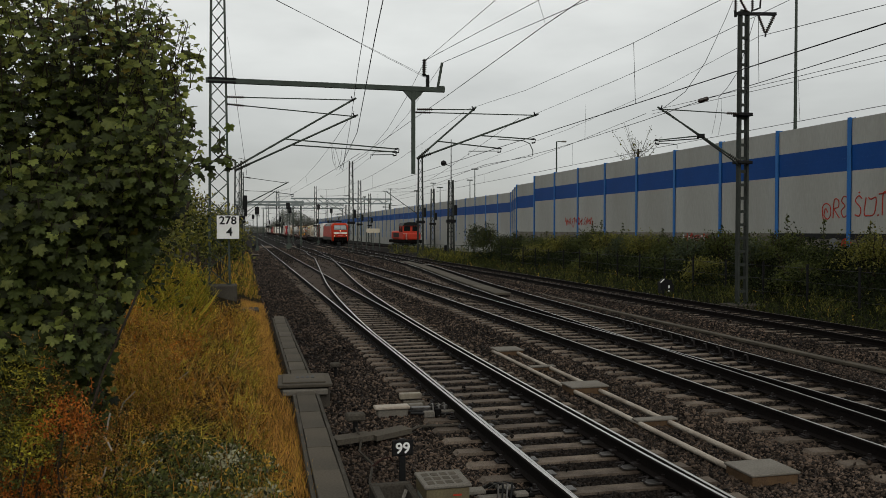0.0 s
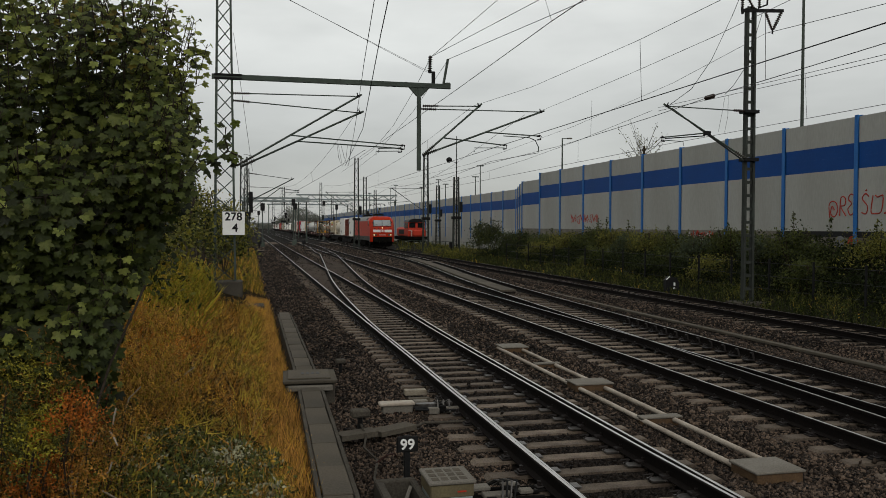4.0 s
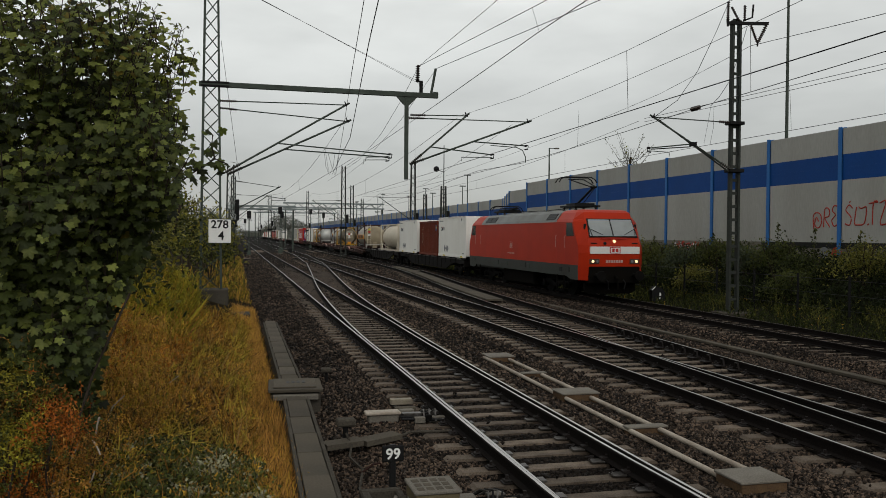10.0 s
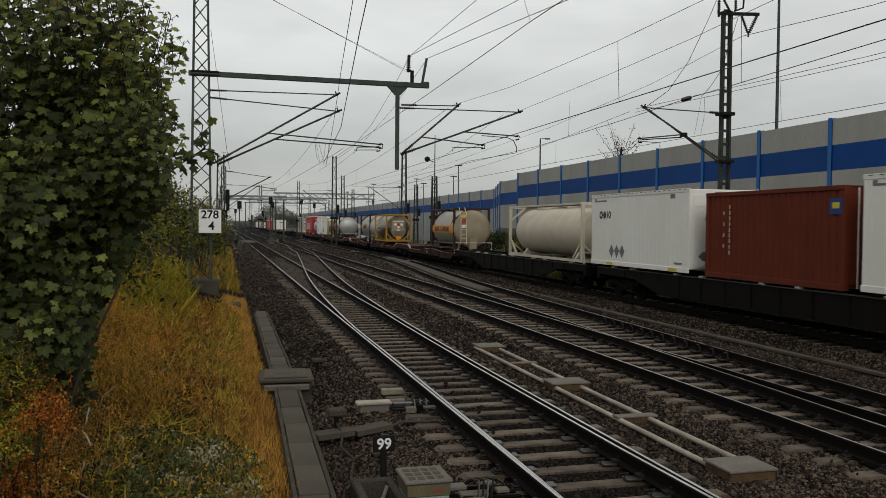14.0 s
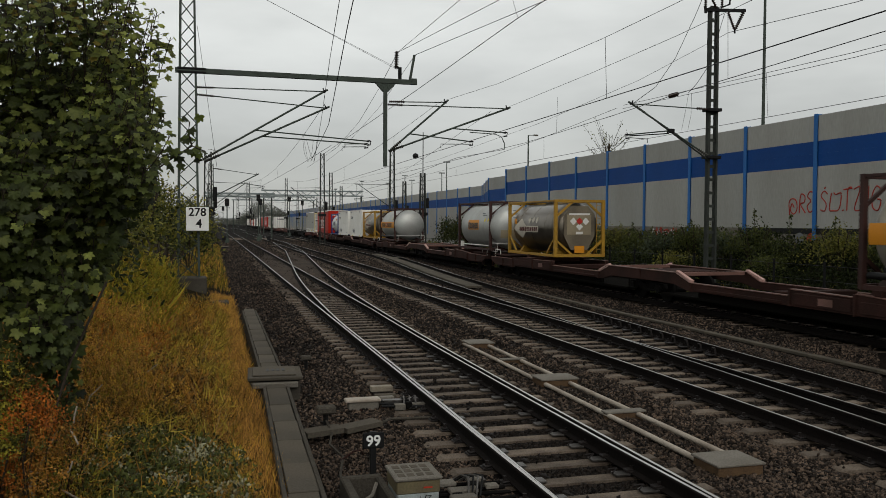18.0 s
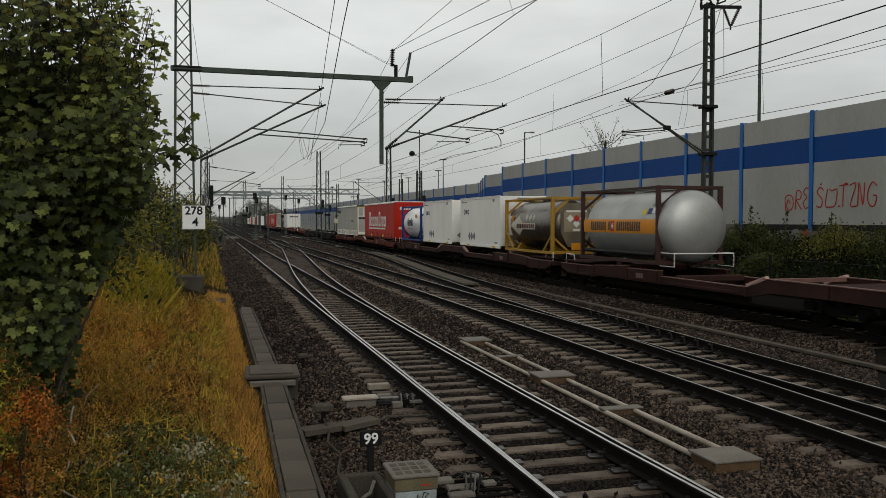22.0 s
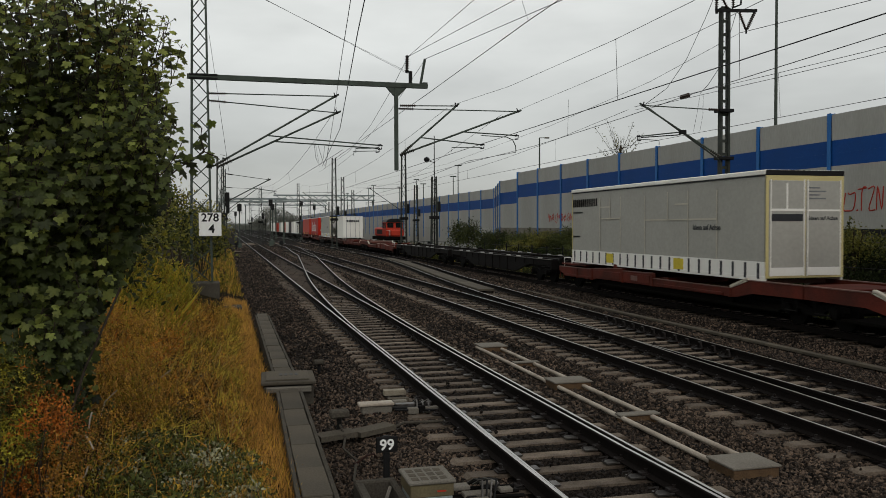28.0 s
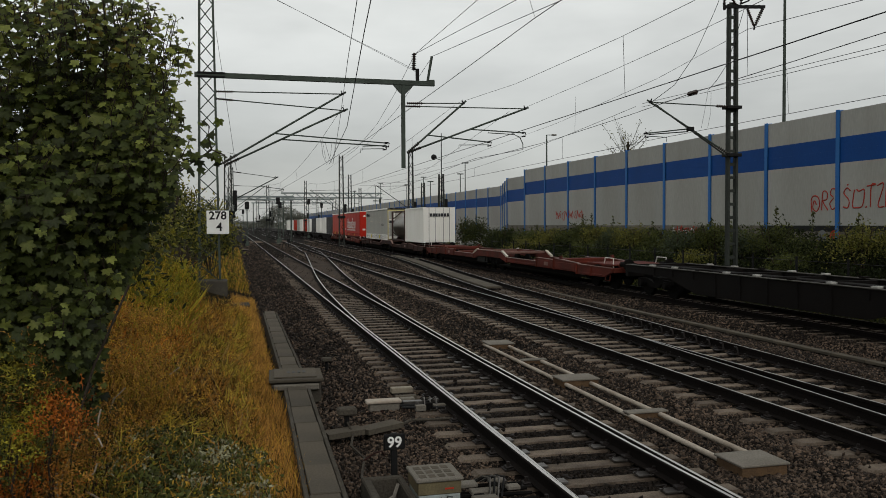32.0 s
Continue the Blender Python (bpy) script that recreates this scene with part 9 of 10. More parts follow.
def build_bushes():
    rnd = random.Random(21)
    # undergrowth behind the fence; near-black leaves hold the shade below the bushes
    n = 60000
    y = RNG.uniform(12, 74, n)
    x = RNG.uniform(19.8, 24.6, n)
    lump = np.array([noise.noise((a * 0.7, b * 0.45, 2.0)) for a, b in zip(x, y)])
    g = np.array([ground_z(a, b) for a, b in zip(x, y)])
    top = np.clip(np.interp(x, [19.8, 20.4, 22.0, 24.6], [0.70, 1.05, 0.70, 0.55]) + 0.55 * lump, 0.2, 1.5)
    P = np.stack([x, y, g + top * RNG.beta(1.5, 1.0, n)], 1)
    v, f = scatter(OVAL, OVAL_F, P, unit(n) + np.array([0, 0, 0.2]), unit(n) * 0.8 + np.array([0, -0.3, 0.6]), RNG.uniform(0.07, 0.15, n))
    kind = np.where(lump + RNG.normal(size=n) * 0.2 > 0.22, 1, 0)
    tagged(part("undergrowth", fast_mesh("undergrowth", v, f, ("shade_leaf", "bush_leaf"), np.repeat(kind, len(OVAL_F)))), "undergrowth on the verge behind the fence, coloured near-black for the bushes' shade", "undergrowth", kind="stuff")
    # single bushes that stand out of it: place, half width along the track, top, leaf
    species = {"e": ("elder", "bush_leaf"), "w": ("willow", "elder"), "b": ("buddleia", "elder"), "d": ("bush_leaf", "elder")}
    words = {"e": "green elder bush with an uneven top before the barrier", "w": "yellow-green willow bush before the barrier", "b": "grey-green bush with pale leaves before the barrier", "d": "dark green bush before the barrier"}
    for x, y, wide, top, sp in ((22.5, 80.0, 2.6, 3.0, "d"), (22.3, 75.5, 2.2, 3.1, "d"), (22.0, 69.5, 2.0, 2.05, "d"), (22.0, 65.8, 1.9, 2.15, "d"), (22.6, 62.0, 2.2, 1.95, "e"), (22.3, 56.5, 1.9, 2.1, "w"), (22.4, 53.8, 1.4, 1.95, "e"),
                                (22.6, 51.5, 1.5, 2.6, "e"), (22.5, 49.0, 1.2, 2.35, "w"), (22.4, 46.6, 1.0, 2.2, "b"), (22.5, 44.2, 1.7, 2.4, "w"), (22.5, 41.2, 1.2, 2.2, "e"), (22.3, 38.8, 1.4, 1.95, "b"), (22.6, 36.0, 1.2, 2.6, "e"),
                                (22.4, 33.2, 0.9, 2.2, "b"), (22.5, 31.2, 1.1, 2.55, "e"), (22.2, 29.1, 1.1, 1.95, "d"), (22.5, 26.2, 1.4, 2.5, "w"), (22.5, 23.0, 1.6, 2.4, "e"), (20.9, 58.5, 1.4, 1.35, "w"), (20.8, 47.5, 1.3, 1.25, "e"), (20.7, 34.6, 1.0, 1.1, "w"), (20.8, 28.0, 1.2, 1.2, "e"), (20.8, 40.0, 1.1, 1.15, "d")):
        g = ground_z(x, y)
        mid, half = (g + 0.45 * (top - g)), 0.60 * (top - g)
        bush("bush", words[sp], (x, y, mid + 0.1), (1.15, wide * 0.85, half), 2600, 0.075 + 0.0009 * y, species[sp], (0.74, 0.26), stems=6)
    # tall shoots that stand above the rest
    for x, y, top in ((22.3, 46.7, 3.0), (22.6, 31.4, 3.32), (22.6, 50.5, 3.25), (22.6, 51.9, 3.1), (22.6, 42.3, 2.7), (23.0, 29.6, 3.06), (22.6, 36.4, 2.85), (22.4, 76.5, 3.4), (22.8, 35.2, 2.8), (22.4, 60.0, 2.5), (22.6, 26.5, 2.95)):
        t = thing("tall_shoot", "thin leafy shoot rising above the bushes", "shoot")
        g = ground_z(x, y)
        part("stem", Shape().line([(x, y, g), (x + 0.05, y, (g + top) / 2), (x + 0.12, y + 0.1, top)], 0.010, 4), "bark", t)
        P = np.array([(x + 0.05 + rnd.uniform(-.32, .32) * (1.1 - f), y + rnd.uniform(-.32, .32) * (1.1 - f), g + (top - g) * f) for f in (rnd.uniform(0.45, 1) for _ in range(70))])
        v, f = scatter(OVAL, OVAL_F, P, unit(70), unit(70) + np.array([0, 0, .8]), RNG.uniform(0.07, 0.14, 70))
        tagged(part("foliage", fast_mesh("foliage", v, f, ("bush_leaf", "elder"), np.repeat(RNG.choice(2, 70), len(OVAL_F))), None, t), kind="stuff")
    # weeds at the verge's foot, mostly dark green: shade beneath the train put into colour
    P = lay(9000, 17.6, 20.6, 12, 80, 1.0)
    plants("verge_weeds", "low green and yellow weeds along the goods track", "weeds", SPRIG, SPRIG_F, P, 0.6, RNG.uniform(0.15, 0.5, len(P)), ("elder", "bush_leaf", "willow", "gold_weed"), (0.20, 0.66, 0.12, 0.02))
    c = lay(48, 18.4, 20.2, 16, 52, 1.0)
    P = np.repeat(c, 60, 0) + RNG.normal(size=(48 * 60, 3)) * np.array([0.25, 0.25, 0.0])
    P[:, 2] += RNG.uniform(0, 0.5, len(P))
    plants("verge_weed_tufts", "tufts of yellow-green weeds by the fence", "weeds", SPRIG, SPRIG_F, P, 0.9, RNG.uniform(0.14, 0.30, len(P)), ("willow", "elder", "bush_leaf"), (0.40, 0.35, 0.25))
    c = np.concatenate([lay(26, 16.9, 20.6, 66, 96, 1.0), lay(22, 19.0, 24.5, 88, 118, 1.0)])
    P = np.repeat(c, 70, 0) + RNG.normal(size=(len(c) * 70, 3)) * np.array([0.45, 0.6, 0.0])
    P[:, 2] += RNG.uniform(0, 0.75, len(P))
    plants("yard_weed_tufts", "bright yellow-green weeds round the foot of the far masts", "weeds", SPRIG, SPRIG_F, P, 0.9, RNG.uniform(0.25, 0.55, len(P)), ("hedge_yellow", "bush_pale", "bush_leaf"), (0.45, 0.3, 0.25))
    # hedge along the bank behind the maple
    for k, (x, y, h, w) in enumerate(((-2.4, 13, 1.6, 1.1), (-2.6, 16, 1.9, 1.2), (-2.2, 19.5, 1.7, 1.1), (-2.6, 23, 2.1, 1.3), (-2.3, 27, 1.9, 1.2), (-2.6, 31, 2.2, 1.3), (-1.9, 35, 2.3, 1.0), (-0.95, 37.5, 1.95, 1.15), (-1.2, 42, 2.0, 1.3),
                                      (-1.3, 49, 2.0, 1.4), (-1.5, 57, 2.1, 1.5), (-1.6, 66, 2.1, 1.6), (-1.8, 77, 2.2, 1.8), (-2.0, 90, 2.3, 2.0), (-2.4, 106, 2.4, 2.2), (-3, 126, 2.8, 2.6), (-5, 150, 3.2, 3), (-4.4, 21, 2.4, 1.6), (-4.6, 29, 2.7, 1.8), (-4.6, 40, 2.8, 2))):
        bush("hedge_bush", "green and yellowing bush on the bank", (x, y, ground_z(x, y) + h * 0.75), (w, w * 1.7, h), 1900 if y < 40 else 800, 0.085 + y * 0.0016, ("bush_leaf", "bush_pale", "hedge_yellow"), (0.30, 0.34, 0.36))
    P = lay(4200, -1.5, 0.6, 33, 95, 1.3)
    plants("bank_weeds", "yellow and green weeds on the bank beyond the mast", "weeds", SPRIG, SPRIG_F, P, 0.5, RNG.uniform(0.12, 0.40, len(P)), ("gold_weed", "green_grass", "dry_grass", "bush_pale"), (0.35, 0.25, 0.2, 0.2))


build_maple()
build_bank()
build_bushes()


# ---- loose stones ----
def build_stones():
    """Crushed stone over the beds: sharp eight-sided lumps, denser near the camera, off the sleepers and rails."""
    octa = np.array([(1, 0, 0), (-1, 0, 0), (0, 1, 0), (0, -1, 0), (0, 0, 1), (0, 0, -1)], float)
    tri = [(0, 2, 4), (2, 1, 4), (1, 3, 4), (3, 0, 4), (2, 0, 5), (1, 2, 5), (3, 1, 5), (0, 3, 5)]
    sl = np.array(SLEEPERS)
    for name, y0, y1, n, size in (("ballast_stones", 6.4, 11.0, 46000, 0.027), ("ballast_stones", 11.0, 18.0, 54000, 0.033), ("ballast_stones", 18.0, 32.0, 48000, 0.040), ("ballast_stones", 32, 60, 62000, 0.050), ("ballast_stones", 60, 130, 48000, 0.088)):
        y = RNG.uniform(y0, y1, n)
        x = RNG.uniform(np.where(y > 24.3, 0.62, 1.18), np.minimum(17.3, 0.90 * y + 0.6), n)
        keep = x < 0.90 * y + 0.5
        for line in (ONE - GAUGE, ONE + GAUGE, TWO - GAUGE, TWO + GAUGE, FOUR - GAUGE, FOUR + GAUGE):
            keep &= np.abs(x - line) > 0.10
        th = np.interp(y, np.arange(0, 140, 1.0), [three(float(q)) for q in range(140)])
        keep &= (np.abs(x - th + GAUGE) > 0.10) & (np.abs(x - th - GAUGE) > 0.10)
        keep &= ~((np.abs(x - 5.74) < 0.30) & (np.abs(y - 8.38) < 0.28))
        keep &= ~((x > 1.25) & (x < 2.35) & (y < 8.6))
        on = np.zeros(n, bool)
        for sx, sy, sh in sl[(sl[:, 1] > y0 - 1) & (sl[:, 1] < y1 + 1)]:
            on |= (np.abs(y - sy) < 0.15) & (np.abs(x - sx) < sh + 0.02)
        keep &= ~on | (RNG.uniform(size=n) < np.interp(y, [28, 60, 90], [0.004, 0.12, 0.5]))
        x, y, on, th = x[keep], y[keep], on[keep], th[keep]
        n = len(x)
        bed = np.full(n, -0.40)
        for cx, wide, cz in ((ONE, 2.3, 0.0), (TWO, 2.0, 0.0), (FOUR, 2.3, FOUR_Z)):
            bed = np.maximum(bed, np.interp(np.abs(x - cx), [0, 1.1, 1.32, wide - 0.35, wide + 0.5], [-0.240, -0.240, -0.235, -0.225, -0.42]) + cz)
        bed = np.maximum(bed, np.where(y > 30, np.interp(np.abs(x - th), [0, 1.1, 1.32, 1.9, 2.7], [-0.245, -0.245, -0.24, -0.233, -0.43]), np.interp(np.abs(x - th), [0, 1.1, 1.32, 1.9, 2.7], [-0.245, -0.245, -0.24, -0.233, -0.43])))
        bed = np.maximum(bed, -0.30 - 0.10 * np.clip((x - 11.5) / 2.5, 0, 1))
        z = bed + np.where(on, 0.06, 0.0) + RNG.uniform(-0.3, 0.45, n) * size
        s = size * RNG.uniform(0.55, 1.35, n)
        axes = s[:, None] * RNG.uniform(0.65, 1.25, (n, 3)) * np.array([1.0, 1.0, 0.75])
        q = RNG.normal(size=(n, 4))
        q /= np.linalg.norm(q, axis=1, keepdims=True)
        w, a, b, c = q.T
        R = np.stack([1 - 2 * (b * b + c * c), 2 * (a * b - w * c), 2 * (a * c + w * b), 2 * (a * b + w * c), 1 - 2 * (a * a + c * c), 2 * (b * c - w * a),
                      2 * (a * c - w * b), 2 * (b * c + w * a), 1 - 2 * (a * a + b * b)], 1).reshape(n, 3, 3)
        loc = octa[None] * axes[:, None, :] + RNG.normal(size=(n, 6, 3)) * 0.22 * s[:, None, None]
        v = np.einsum("nij,nkj->nki", R, loc) + np.stack([x, y, z], 1)[:, None, :]
        f = (np.asarray(tri)[None] + (np.arange(n) * 6)[:, None, None]).reshape(-1, 3)
        # dark stones between all rails; on the goods track they paint the train's shade
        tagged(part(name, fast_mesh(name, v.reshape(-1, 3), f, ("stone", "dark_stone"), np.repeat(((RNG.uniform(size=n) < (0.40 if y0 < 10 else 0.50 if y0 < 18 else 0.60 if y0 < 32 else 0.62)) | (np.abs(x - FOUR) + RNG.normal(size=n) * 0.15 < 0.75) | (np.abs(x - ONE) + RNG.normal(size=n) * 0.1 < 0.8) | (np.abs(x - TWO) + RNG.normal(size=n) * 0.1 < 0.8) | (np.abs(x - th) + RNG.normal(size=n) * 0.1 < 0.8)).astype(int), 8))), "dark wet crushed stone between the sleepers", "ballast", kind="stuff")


build_stones()


# ---- far side: lamps, gantries, signals, shunter, fence, paint on the barrier ----
def lamp_post(x, y, top, arm, label):
    p = thing("lamp_post", label, "lamp post", at=pose(x, y, -0.4))
    part("pole", Shape().rod((0, 0, 0), (0, 0, top + 0.4), 0.11, 8, 0.06), "mast", p)
    if arm:
        part("arm", Shape().rod((0, 0, top + 0.38), (arm, 0, top + 0.42), 0.035, 6), "mast", p)
        part("lamp_head", Shape().box(min(arm * 0.55, arm), max(arm * 0.55, arm), -0.12, 0.12, top + 0.34, top + 0.46, 0.02), "concrete", p)
    else:
        part("lamp_head", Shape().box(-0.5, 0.5, -0.15, 0.15, top + 0.3, top + 0.45, 0.03), "mast", p)


def gantry(x0, x1, y, z, deep, label):
    g = thing("signal_gantry", label, "gantry", at=pose(0, y, 0))
    for x in (x0, x1):
        part("leg", Shape().box(x - 0.13, x + 0.13, -0.2, 0.2, -0.4, z, 0.02), "mast", g)
    for dz in (0.0, deep):
        for dy in (-0.5, 0.5):
            part("chord", Shape().beam((x0 - 0.5, dy, z + dz), (x1 + 0.5, dy, z + dz), 0.26, 0.30), "far_steel", g)
    s, n = Shape(), int((x1 - x0) / 1.4)
    for k in range(n):
        a, b = x0 + (x1 - x0) * k / n, x0 + (x1 - x0) * (k + 1) / n
        for dy in (-0.5, 0.5):
            s.beam((a, dy, z if k % 2 else z + deep), (b, dy, z + deep if k % 2 else z), 0.12, 0.12)
    tagged(part("lattice", s, "far_steel", g), kind="stuff")


def signal(x, y, top, label, heads=1):
    q = thing("railway_signal", label, "railway signal", at=pose(x, y, -0.4))
    part("mast_tube", Shape().box(-0.07, 0.07, -0.07, 0.07, 0, top + 0.4, 0.02), "mast", q)
    for k in range(heads):
        part("signal_head", Shape().box(-0.28, 0.28, -0.2, 0.1, top - 0.6 - k * 1.9, top + 0.4 - k * 1.9, 0.05), "black_paint", q)
        part("hood", Shape().rod((0.0, -0.2, top - 0.1 - k * 1.9), (0.0, -0.42, top - 0.08 - k * 1.9), 0.12, 10), "black_paint", q)
    part("cabinet", Shape().box(-0.25, 0.25, -0.2, 0.2, 0.1, 0.9, 0.03), "mast", q)


def build_far():
    lamp_post(27.1, 37.0, 15.5, 0, "tall dark lamp post behind the noise barrier")
    lamp_post(27.1, 70.0, 10.45, 0.9, "grey lamp post with a short arm behind the barrier")
    for x, y, top in ((33, 118, 11.5), (35, 128, 10.5), (34, 150, 11.2), (36, 175, 11), (33, 190, 12), (36, 215, 12.5), (34, 240, 12), (32.5, 138, 9.8), (37, 260, 13)):
        lamp_post(x, y, top, 0, "distant yard lamp post beyond the barrier")
    gantry(11.5, 34.5, 200, 8.9, 1.1, "long grey signal gantry across the tracks")
    gantry(6.0, 30.0, 260, 9.2, 1.1, "further grey gantry across the tracks")
    gantry(-1.0, 10.0, 150, 7.0, 0.5, "light gantry with hanging signals")
    for x, y, top, n in ((1.8, 112, 5.6, 1), (6.45, 125, 6.6, 1), (7.2, 134, 6.2, 1), (14.4, 165, 7.6, 1), (17.6, 172, 7.0, 1), (2.2, 190, 6, 1)):
        signal(x, y, top, "black railway signal on a slim mast", n)
    # tall pole with a round lamp by the goods track
    p = thing("yard_pole", "tall thin pole with a round lamp and a cabinet", "yard lamp", at=pose(19.75, 79.2, -0.4))
    part("pole", Shape().rod((0, 0, 0), (0, 0, 11.8), 0.07, 8, 0.04), "black_iron", p)
    part("lamp_ball", Shape().turned([(0, 0.05), (0.2, 0.24), (0.5, 0.30), (0.8, 0.24), (1, 0.05)], (-0.75, 0, 9.2), (-0.75, 0, 9.75), 12), "black_iron", p)
    part("arm", Shape().rod((0, 0, 9.2), (-0.75, 0, 9.4), 0.03, 6), "black_iron", p)
    part("cabinet", Shape().box(-0.7, -0.25, -0.2, 0.2, 0.0, 1.5, 0.04), "black_iron", p)
    rnd = random.Random(31)
    for x, y in ((6.7, 96), (1.3, 92), (13.6, 62), (12.6, 84), (13.2, 104), (6.2, 118), (1.6, 124), (18.1, 98)):
        b = thing("yard_box", "small dark point motor box beside the rails", "motor box", "boxes in the yard", at=pose(x, y, -0.42, 0, 0, rnd.uniform(-6, 6)))
        part("box_body", Shape().box(-0.30, 0.30, -0.22, 0.22, 0, 0.34, 0.03), "black_iron", b)
        part("box_lid", Shape().box(-0.32, 0.32, -0.24, 0.24, 0.34, 0.40, 0.015), "concrete", b)
    for x, y, z in ((6.6, 104, 1.2), (1.35, 108, 1.1), (12.9, 116, 1.2)):
        b = thing("dwarf_signal", "small black dwarf signal on a short post in the yard", "railway signal", at=pose(x, y, -0.42))
        part("post", Shape().rod((0, 0, 0), (0, 0, z - 0.4), 0.05, 6), "black_iron", b)
        part("signal_case", Shape().box(-0.24, 0.24, -0.12, 0.12, z - 0.4, z + 0.1, 0.05), "black_paint", b)
    # parked shunter on a siding
    q = thing("shunting_locomotive", "parked red shunting locomotive with a black cab roof", "locomotive", at=pose(25.2, 131, -0.2, 0, 0, 4))
    part("frame", Shape().box(-1.4, 1.4, -5.4, 5.4, 0.75, 1.25, 0.05), "dark_wagon", q)
    part("front_hood", Shape().box(-1.05, 1.05, -0.9, 5.2, 1.25, 2.65, 0.22), "orange_red", q)
    part("rear_hood", Shape().box(-1.05, 1.05, -5.2, -3.4, 1.25, 2.3, 0.18), "orange_red", q)
    for s in (-1.045, 1.045):
        part("hood_grille", Shape().box(s - 0.015, s + 0.015, 0.2, 3.8, 1.6, 2.3), "black_paint", q)
    cab = part("cab", Shape().box(-1.35, 1.35, -3.4, -0.9, 1.25, 3.5, 0.1), "orange_red", q)
    part("cab_roof", Shape().prism([(-1.42, 3.45), (1.42, 3.45), (1.1, 3.85), (0.5, 4.0), (-0.5, 4.0), (-1.1, 3.85)], 1, -3.6, -0.7), "black_paint", cab)
    for x in (-0.68, 0.68):
        part("window", Shape().box(x - 0.5, x + 0.5, -3.43, -3.37, 2.6, 3.35, 0.02), "glass_dark", cab)
    for y in (-2.75, -1.55):
        part("window", Shape().box(-1.38, -1.32, y - 0.45, y + 0.45, 2.5, 3.35, 0.02), "glass_dark", cab)
    for e in (-1, 1):
        part("hand_rail", Shape().line([(e * 1.3, -5.3, 1.3), (e * 1.3, -5.3, 2.2), (e * 1.3, -1.0, 2.2)], 0.03), "pale_band", q)
        bogie(q, e * 3.4)
        buffers(q, e * 6.0, e)
    sd = thing("siding_track", "rusty siding track with the parked shunter", "railway track", kind="structure")
    for e in (-1, 1):
        rail(sd, lambda y, e=e: 25.2 + e * GAUGE - (y - 131) * 0.07, 92, 260, -0.2, "rail_dull")
    sleepers(sd, lambda y: 25.2 - (y - 131) * 0.07, lambda y: 1.3, 92, 180, -0.2, near=0)
    # route board and railing by the siding
    b = thing("route_board", "pale yellow board on three thin posts", "sign board", at=pose(18.9, 124, -0.35))
    part("board", Shape().box(-1.0, 1.0, -0.05, 0.05, 2.5, 3.15, 0.02), "cream", b)
    for x in (-1.0, 0.0, 1.0):
        part("post", Shape().box(x - 0.06, x + 0.06, -0.05, 0.05, 0, 2.6), "mast", b)
    f = thing("railing", "thin grey railing beside the siding", "railing")
    for k in range(16):
        part("post", Shape().box(19.3 + k * 0.5 - 0.04, 19.3 + k * 0.5 + 0.04, 110 - k * 1.4 - 0.04, 110 - k * 1.4 + 0.04, -0.4, 0.8), "mast", f)
    for z in (0.3, 0.78):
        part("rail_bar", Shape().beam((19.3, 110, z), (26.8, 89, z), 0.05, 0.05), "mast", f)
    # wire fence on the verge
    w = thing("wire_fence", "dark wire fence with thin posts along the verge", "fence")
    for k in range(20):
        y = 13 + k * 2.6
        part("post", Shape().box(19.57, 19.64, y - 0.035, y + 0.035, ground_z(19.6, y) - 0.1, ground_z(19.6, y) + 1.55, 0.01), "black_iron", w)
    for z in (0.4, 0.9, 1.4):
        part("strand", Shape().line([(19.6, 13 + k * 2.6, ground_z(19.6, 13 + k * 2.6) + z) for k in range(20)], 0.007, 4), "wire", w)
    # bare young tree behind the barrier
    rnd = random.Random(4)
    t = thing("bare_tree", "thin young tree with few leaves behind the barrier", "tree", at=pose(30.2, 61, 1.0))
    part("trunk", Shape().line([(0, 0, 0), (0.1, 0, 4), (0.3, 0, 8)], 0.09, 6), "bark", t)
    tips = []
    for k in range(64):
        a, z = rnd.uniform(0, 6.28), rnd.uniform(4.5, 8.0)
        r = rnd.uniform(0.5, 2.3)
        p0, p1 = Vector((0.2, 0, z)), Vector((0.2 + r * math.cos(a), r * math.sin(a), z + rnd.uniform(0.8, 2.6)))
        part("limb", Shape().line([p0, p0.lerp(p1, 0.5) + Vector((0, 0, -0.15)), p1], 0.012, 4), "bark", t)
        tips += [p0.lerp(p1, rnd.uniform(0.4, 1.05)) + Vector((rnd.uniform(-.2, .2), rnd.uniform(-.2, .2), rnd.uniform(-.2, .2))) for _ in range(7)]
    P = np.array([tuple(p) for p in tips])
    v, fc = scatter(OVAL, OVAL_F, P, unit(len(P)), unit(len(P)) + np.array([0, 0, .6]), RNG.uniform(0.08, 0.16, len(P)))
    tagged(part("crown", fast_mesh("crown", v, fc, ("bush_pale", "willow"), np.repeat(RNG.choice(2, len(P)), len(OVAL_F))), None, t), kind="stuff")
